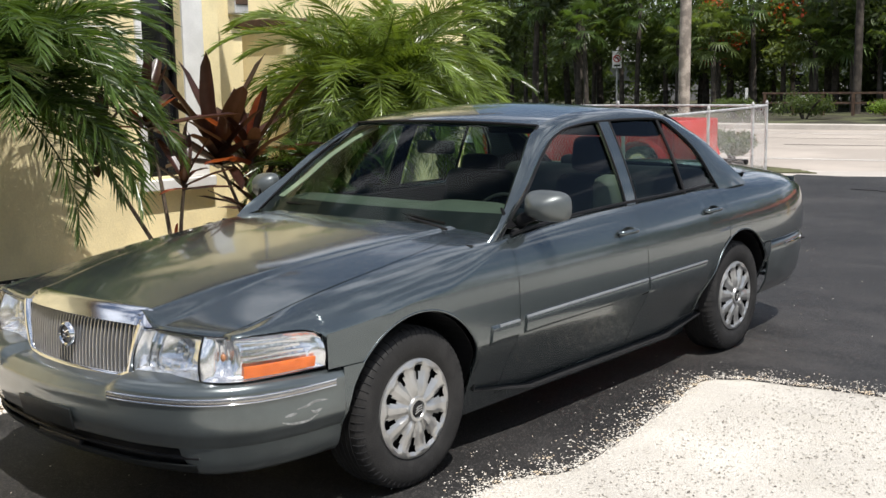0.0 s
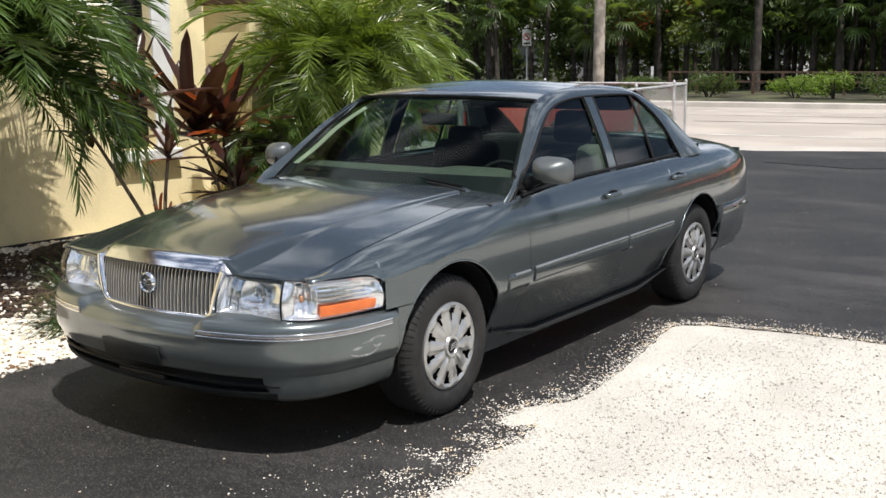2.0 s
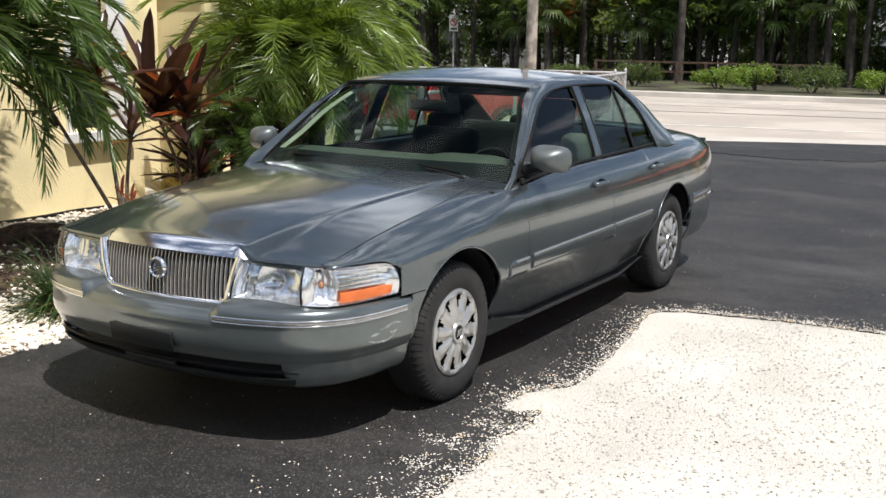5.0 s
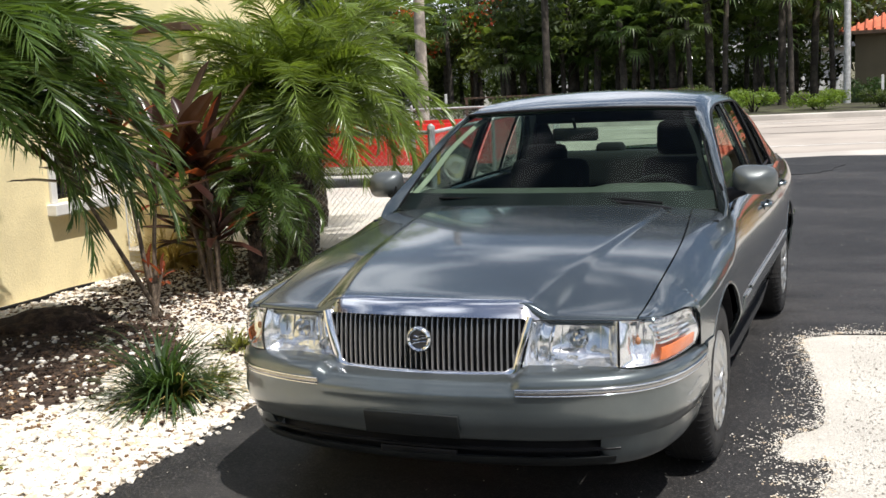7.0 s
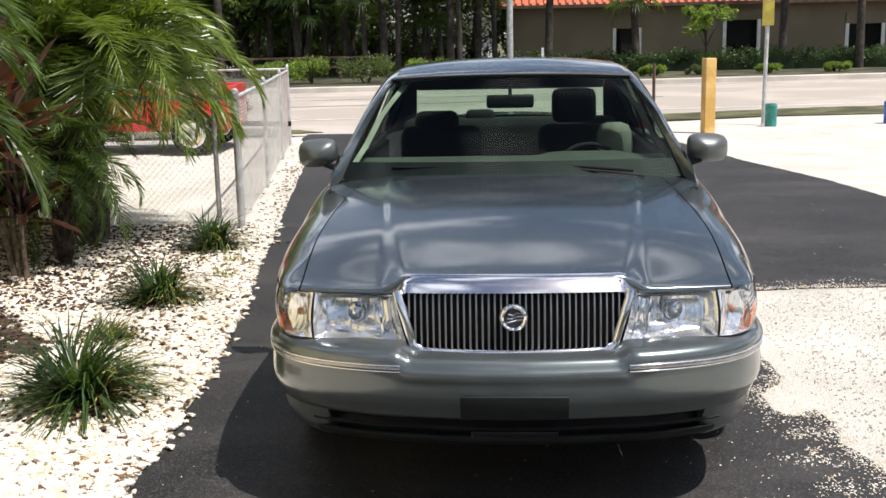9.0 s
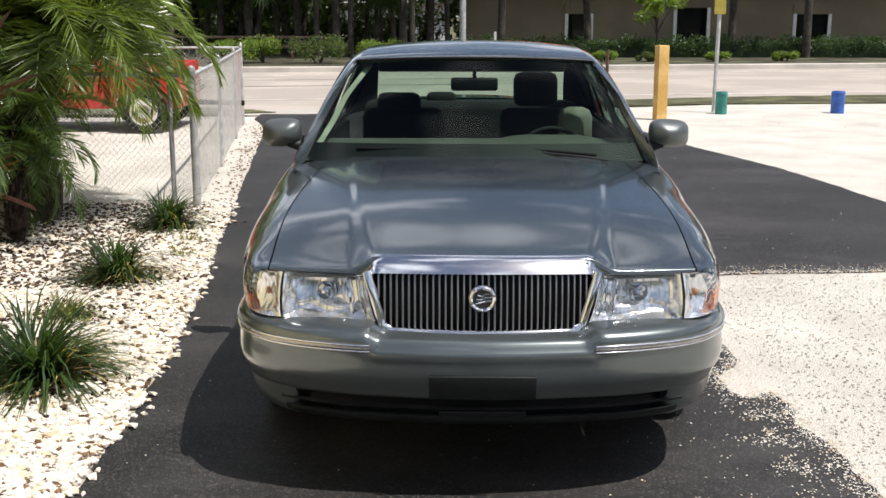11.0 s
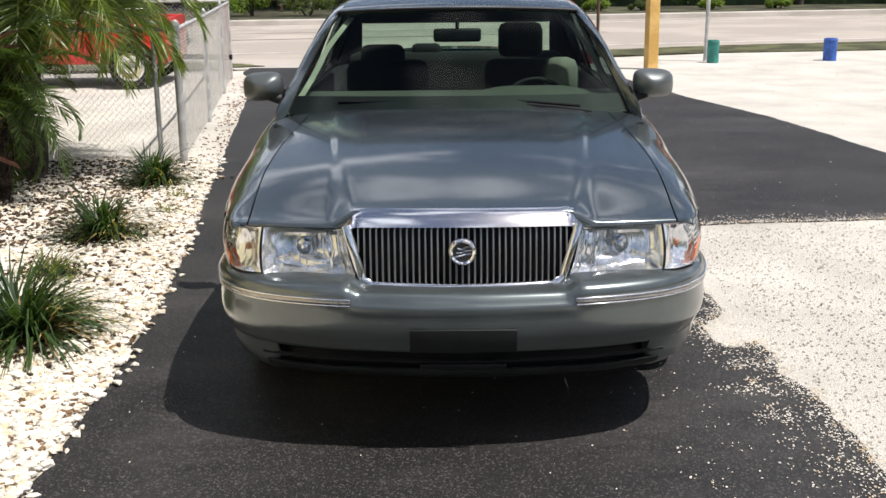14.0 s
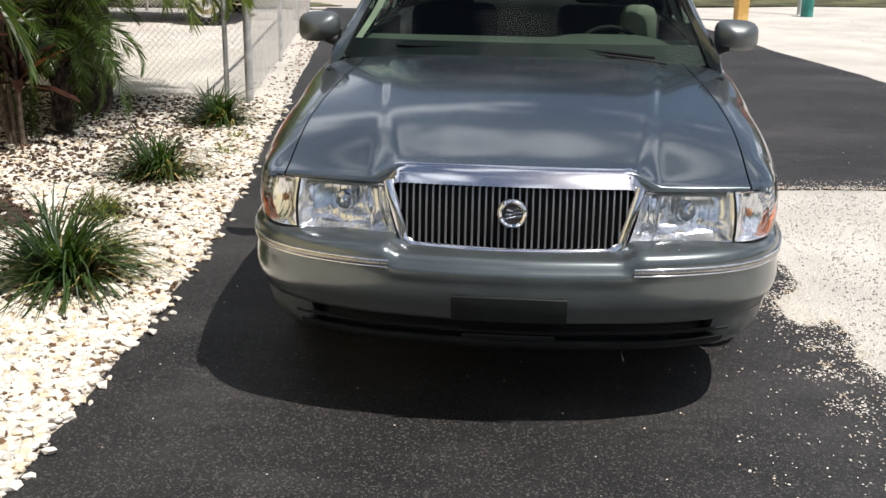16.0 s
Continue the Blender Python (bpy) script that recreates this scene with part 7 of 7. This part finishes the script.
def leaf_cloud(name, blobs, per, size, material, parent, seed, flat=0.35):
    """Many small leaves spread through a few uneven clumps; blobs of (centre, radius)."""
    rs = np.random.RandomState(seed)
    V, F = [], []
    for c, r in blobs:
        n = int(per)
        d = rs.normal(0, 1, (n, 3))
        d /= np.linalg.norm(d, axis=1, keepdims=True) + 1e-9
        p = np.array(c) + d * (r * rs.uniform(0.45, 1.08, (n, 1))) * np.array([1, 1, 0.75])
        a = rs.normal(0, 1, (n, 3))
        a /= np.linalg.norm(a, axis=1, keepdims=True)
        b = np.cross(a, rs.normal(0, 1, (n, 3)))
        b /= np.linalg.norm(b, axis=1, keepdims=True) + 1e-9
        s = size * rs.uniform(0.6, 1.3, (n, 1))
        o = sum(len(v) for v in V)
        V.append(np.stack([p - a * s, p + b * s * flat, p + a * s, p - b * s * flat], 1).reshape(-1, 3))
        F += [(o + 4 * i, o + 4 * i + 1, o + 4 * i + 2, o + 4 * i + 3) for i in range(n)]
    return tagged(from_arrays(name, np.concatenate(V), F, material, parent), kind="stuff")


def tree(x, y, h, spread, seed, leaf, label, base=0.35, clumps=16, per=240, size=0.17, trunk=0.16, flowers=False, z0=0.08):
    rnd = random.Random(seed)
    t = empty("tree", pose(x, y, z0), label, "tree", "trees across the road")
    top = Vector((rnd.uniform(-0.5, 0.5), rnd.uniform(-0.3, 0.3), h * 0.62))
    pts = smooth_path([(0, 0, -0.12), (rnd.uniform(-0.2, 0.2), rnd.uniform(-0.15, 0.15), h * 0.3), tuple(top)], 9)
    part("trunk", tube(bmesh.new(), pts, [trunk * (1.15 - 0.6 * i / 8) for i in range(9)], 9), BARK, t, smooth=True)
    blobs = []
    for k in range(clumps):
        a = k * 2.4 + rnd.uniform(-0.4, 0.4)
        r = spread * math.sqrt((k + 0.6) / clumps)
        z = h * (base + (1 - base) * rnd.uniform(0.12, 0.95) * (1 - 0.35 * r / spread))
        blobs.append(((top.x * 0.6 + r * math.cos(a), r * math.sin(a), z), spread * rnd.uniform(0.24, 0.42)))
    bm = bmesh.new()
    for c, r in blobs[:9]:
        s = pts[rnd.choice((4, 5, 6))]
        tube(bm, smooth_path([tuple(s), tuple(s.lerp(Vector(c), 0.5) + Vector((0, 0, 0.15))), c], 5), [trunk * 0.4, trunk * 0.32, trunk * 0.24, trunk * 0.16, trunk * 0.08], 5)
    tagged(part("branchwork", bm, BARK, t), kind="stuff")
    leaf_cloud("crown", blobs, per, size, leaf, t, seed)
    if flowers:
        leaf_cloud("blossoms", [((c[0] + rnd.uniform(-0.4, 0.4), c[1] - r * 0.7, c[2] + r * 0.35), r * 0.75) for c, r in blobs if rnd.random() < 0.6], 75, 0.085, FLOWER, t, seed + 1, 0.7)
    return t


def fan_palm(x, y, h, seed, label="cabbage palm with a ragged fan crown", r=0.14, z0=0.08):
    rnd = random.Random(seed)
    t = empty("palm", pose(x, y, z0), label, "palm", "cabbage palms across the road")
    bend = rnd.uniform(-0.3, 0.3)
    pts = [(bend * (k / 7) ** 2, 0, -0.12 + (h + 0.12) * k / 7) for k in range(8)]
    part("trunk", tube(bmesh.new(), pts, [r * (1.15 - 0.25 * k / 7) for k in range(8)], 9), BARK, t, smooth=True)
    V, F = [], []
    top = Vector(pts[-1])
    for k in range(26):
        az, el = k * 2.4, math.radians(75 - 135 * k / 26)
        d = Vector((math.cos(az) * math.cos(el), math.sin(az) * math.cos(el), math.sin(el)))
        st = rnd.uniform(0.7, 1.05)
        hub = top + d * st
        side = d.cross(Vector((0, 0, 1)))
        side = side.normalized() if side.length > 0.1 else Vector((1, 0, 0))
        up = side.cross(d)
        b = len(V)
        V += [top + side * 0.02, top - side * 0.02, hub]
        F.append((b, b + 1, b + 2))
        for j in range(15):
            a = (j - 7) / 7 * 1.75
            q = (d * math.cos(a) + side * math.sin(a)).normalized()
            L = rnd.uniform(0.55, 0.85) * (1 - 0.15 * abs(a))
            n = q.cross(up).normalized() * 0.032
            tip = hub + q * L + Vector((0, 0, -0.30 * L * rnd.uniform(0.5, 1.4)))
            b = len(V)
            V += [hub - n * 0.4, hub + n * 0.4, hub + q * L * 0.55 + n, hub + q * L * 0.55 - n, tip]
            F += [(b, b + 1, b + 2, b + 3), (b + 3, b + 2, b + 4)]
    from_arrays("crown", V, F, PALM_LEAF if seed % 2 else LEAF_MID, t)
    return t


rnd = random.Random(77)
# big dark trees from left to right, then the palms among them
for k, (x, y, h, s, leaf) in enumerate(((-33, 41, 9, 3.6, LEAF_DARK), (-28, 44, 10, 4.0, LEAF_DARK), (-24.5, 41.5, 9, 3.4, LEAF_DARK), (-21, 45, 5.6, 2.8, LEAF_DARK), (-19.3, 42, 4.4, 2.0, LEAF_MID),
                                         (-13.2, 46, 4.6, 2.6, LEAF_MID), (-9.0, 44.5, 9.5, 3.6, LEAF_DARK), (-5.8, 46.5, 9, 3.2, LEAF_DARK), (-3.4, 43.5, 8.5, 2.8, LEAF_DARK), (-1.6, 47, 9, 3.2, LEAF_DARK),
                                         (-11.0, 41, 7.5, 2.6, LEAF_DARK), (-7.0, 41, 7.5, 2.3, LEAF_MID), (-38, 46, 10, 4.2, LEAF_DARK), (30, 46, 9, 4, LEAF_DARK), (-45, 44, 10, 4.4, LEAF_DARK))):
    tree(x, y, h, s, 200 + k, leaf, "tall dark broadleaf tree across the road", base=0.22 + 0.1 * (k % 3), clumps=22, per=210, size=0.20)
tree(-16.1, 40.2, 5.6, 2.9, 300, LEAF_FLAME, "flame tree with red blossom and feathery green leaves", base=0.28, clumps=22, per=230, size=0.13, flowers=True)
tree(7.6, 38.6, 3.0, 1.0, 301, LEAF_LIME, "young light green tree in front of the tan building", base=0.35, clumps=9, per=160, size=0.10, trunk=0.05)
for k, (x, y, h) in enumerate(((-23.5, 38.2, 7.5), (-11.0, 37.6, 6.5), (-9.6, 40, 4.2), (-8.2, 38.8, 3.6), (-6.4, 39.5, 5.0), (-4.7, 37.9, 5.6), (-3.2, 40, 4.3), (-2.2, 38.4, 6.0), (-1.2, 40.5, 5.2), (1.6, 39.0, 5.4), (4.95, 38.6, 3.3), (-12.9, 40.5, 4.4),
                               (-17.9, 41.5, 5.5), (-26.5, 39.0, 5.0), (-30.0, 38.0, 6.0), (10.7, 39.5, 6.5), (13.2, 38.0, 6.8), (17.5, 38.6, 6.4), (-14.2, 43, 5.0), (-5.5, 42.5, 4.6))):
    fan_palm(x, y, h, 400 + k)
for k in range(26):
    fan_palm(-24 + k * 0.93 + rnd.uniform(-0.3, 0.3), 37.4 + rnd.uniform(0, 3.4), rnd.uniform(2.6, 5.0), 440 + k, r=0.10)
for k in range(15):
    x = -34 + k * 2.3 + rnd.uniform(-0.5, 0.5)
    if x > -0.8:
        continue
    o = empty("tree", pose(x, 43.5 + rnd.uniform(-3, 4), 0.08), "slim bare trunk in the shade of the wood", "tree", "slim trunks across the road")
    h = rnd.uniform(5, 8)
    part("trunk", tube(bmesh.new(), [(0, 0, -0.12), (rnd.uniform(-0.2, 0.2), 0, h * 0.5), (rnd.uniform(-0.4, 0.4), 0, h)], [0.11, 0.09, 0.06], 7), BARK, o, smooth=True)
    leaf_cloud("crown", [((rnd.uniform(-0.8, 0.8), rnd.uniform(-0.8, 0.8), h * rnd.uniform(0.6, 1.0)), rnd.uniform(0.8, 1.3)) for q in range(5)], 150, 0.16, LEAF_DARK, o, 500 + k)
woods = []
for k in range(120):
    woods.append(((-62 + k * 0.86 + rnd.uniform(-1, 1), 62 + rnd.uniform(-2, 5), rnd.uniform(0.4, 4.6) + 4.0 * (k > 62)), rnd.uniform(1.3, 2.6)))
    woods.append(((-62 + k * 0.86 + rnd.uniform(-1, 1), 64 + rnd.uniform(-2, 5), rnd.uniform(0.2, 4.0)), rnd.uniform(1.6, 2.6)))
tagged(leaf_cloud("far_woods", woods, 260, 0.34, LEAF_DARK, None, 900), "dark wood that closes the view behind the houses", "woods", kind="stuff")
under = []
for k in range(150):
    x = -46 + k * 0.30 + rnd.uniform(-0.6, 0.6)
    if x < -0.4:
        under.append(((x, 47.5 + rnd.uniform(-3.5, 3.0), rnd.uniform(0.2, 4.2)), rnd.uniform(0.7, 1.3)))
tagged(leaf_cloud("undergrowth", under, 190, 0.17, LEAF_DARK, None, 905), "shaded undergrowth and low branches between the trunks", "undergrowth", kind="stuff")
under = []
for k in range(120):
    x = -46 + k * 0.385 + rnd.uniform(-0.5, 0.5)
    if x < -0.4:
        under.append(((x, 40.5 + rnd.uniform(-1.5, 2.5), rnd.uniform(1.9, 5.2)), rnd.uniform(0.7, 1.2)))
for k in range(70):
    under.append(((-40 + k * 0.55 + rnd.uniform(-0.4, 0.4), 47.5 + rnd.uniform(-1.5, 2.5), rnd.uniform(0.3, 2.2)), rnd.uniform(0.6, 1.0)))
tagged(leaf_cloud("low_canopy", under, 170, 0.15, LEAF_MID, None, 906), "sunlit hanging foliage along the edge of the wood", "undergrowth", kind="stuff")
# Added tree belt, never in view; it only darkens reflections near the horizon.
ring = []
for k in range(110):
    a = -2.4 + 2.75 * k / 110
    r = 34 + rnd.uniform(-2, 4)
    ring.append(((r * math.cos(a), r * math.sin(a), rnd.uniform(0.5, 5.0)), rnd.uniform(1.4, 2.2)))
    ring.append(((r * math.cos(a) + 1, r * math.sin(a), rnd.uniform(0.3, 4)), rnd.uniform(1.6, 2.6)))
tagged(leaf_cloud("lot_woods", ring, 150, 0.40, LEAF_DARK, None, 907), "unseen belt of dark trees added for the car's reflections", "woods", kind="stuff")


def bush(x, y, w, h, seed, leaf, label):
    rnd = random.Random(seed)
    b = empty("bush", pose(x, y, 0.08), label, "bush", "roadside bushes")
    bm = bmesh.new()
    for k in range(7):
        a = rnd.uniform(0, 6.283)
        tube(bm, [(0, 0, -0.1), (0.3 * w * math.cos(a) * 0.5, 0.3 * w * math.sin(a) * 0.5, h * 0.4), (0.32 * w * math.cos(a), 0.32 * w * math.sin(a), h * 0.7)], [0.03, 0.022, 0.012], 5)
    tagged(part("stem", bm, BARK, b), kind="stuff")
    leaf_cloud("leaves", [((rnd.uniform(-0.36, 0.36) * w, rnd.uniform(-0.25, 0.25) * w, h * rnd.uniform(0.35, 0.72)), h * rnd.uniform(0.28, 0.42)) for k in range(14)], 170, 0.055, leaf, b, seed)
    return b


for k, (x, y, w, h) in enumerate(((-10.9, 32.6, 2.1, 1.0), (-8.0, 33.0, 2.3, 0.95), (-6.6, 32.6, 1.5, 1.0), (-4.75, 32.4, 2.0, 1.05), (-2.6, 32.8, 1.8, 0.9), (-0.6, 33.0, 2.2, 0.75), (1.4, 33.3, 1.8, 0.7), (3.3, 33.5, 1.5, 0.55),
                                   (5.0, 33.8, 1.2, 0.45), (6.6, 34.2, 1.0, 0.4), (9.0, 34.5, 1.0, 0.4), (11.5, 35, 1.1, 0.4), (-13.4, 32.5, 1.6, 0.8), (-5.25, 15.6, 0.85, 0.62))):
    bush(x, y, w, h, 600 + k, LEAF_MID if k % 3 == 0 or k == 13 else LEAF_LIME, "rounded yellow-green roadside bush" if k < 13 else "small green bush at the fence corner")
hd = []
for k in range(95):
    hd.append(((0.2 + k * 0.26, 38.4 + rnd.uniform(-0.25, 0.25), 0.50 + rnd.uniform(-0.15, 0.15)), 0.42))
hedge = empty("hedge", pose(0, 0, 0.08), "long clipped dark green hedge before the tan building", "hedge")
part("core", boxed(0.2, 24.6, 38.25, 38.55, -0.1, 0.55), LEAF_HEDGE, hedge)
leaf_cloud("leaves", hd, 230, 0.065, LEAF_HEDGE, hedge, 910)
rail = empty("board_fence", pose(0, 0, 0.08), "low dark rail fence under the trees", "fence")
for k in range(9):
    part("post", boxed(-13.9 + 1.1 * k, -13.8 + 1.1 * k, 36.0, 36.1, -0.1, 0.85, 0.005), BROWN_TRIM, rail)
for z in (0.45, 0.80):
    part("rail", boxed(-13.95, -4.9, 36.02, 36.08, z, z + 0.07, 0.004), BROWN_TRIM, rail)
for k, (x, y) in enumerate(((-15.5, 38.0), (1.3, 36.8))):
    o = post_box("white_post", x, y, 0.09, 1.0, WHITE_TRIM, "short white marker post in the verge", "post")
    o.matrix_world = pose(x, y, 0.1)
wire = [(-9.88, 22.42, 8.3), (-20, 30, 7.4), (-40, 45, 8.0)]
tagged(obj("overhead_wire", tube(bmesh.new(), smooth_path(wire, 12), 0.012, 4), BLACK_TRIM), "thin black overhead wire from the pole", "wire")
tagged(obj("overhead_wire", tube(bmesh.new(), smooth_path([(-9.88, 22.42, 8.3), (10, 27, 6.2), (45, 36, 8.0)], 14), 0.012, 4), BLACK_TRIM), "thin black overhead wire from the pole", "wire")
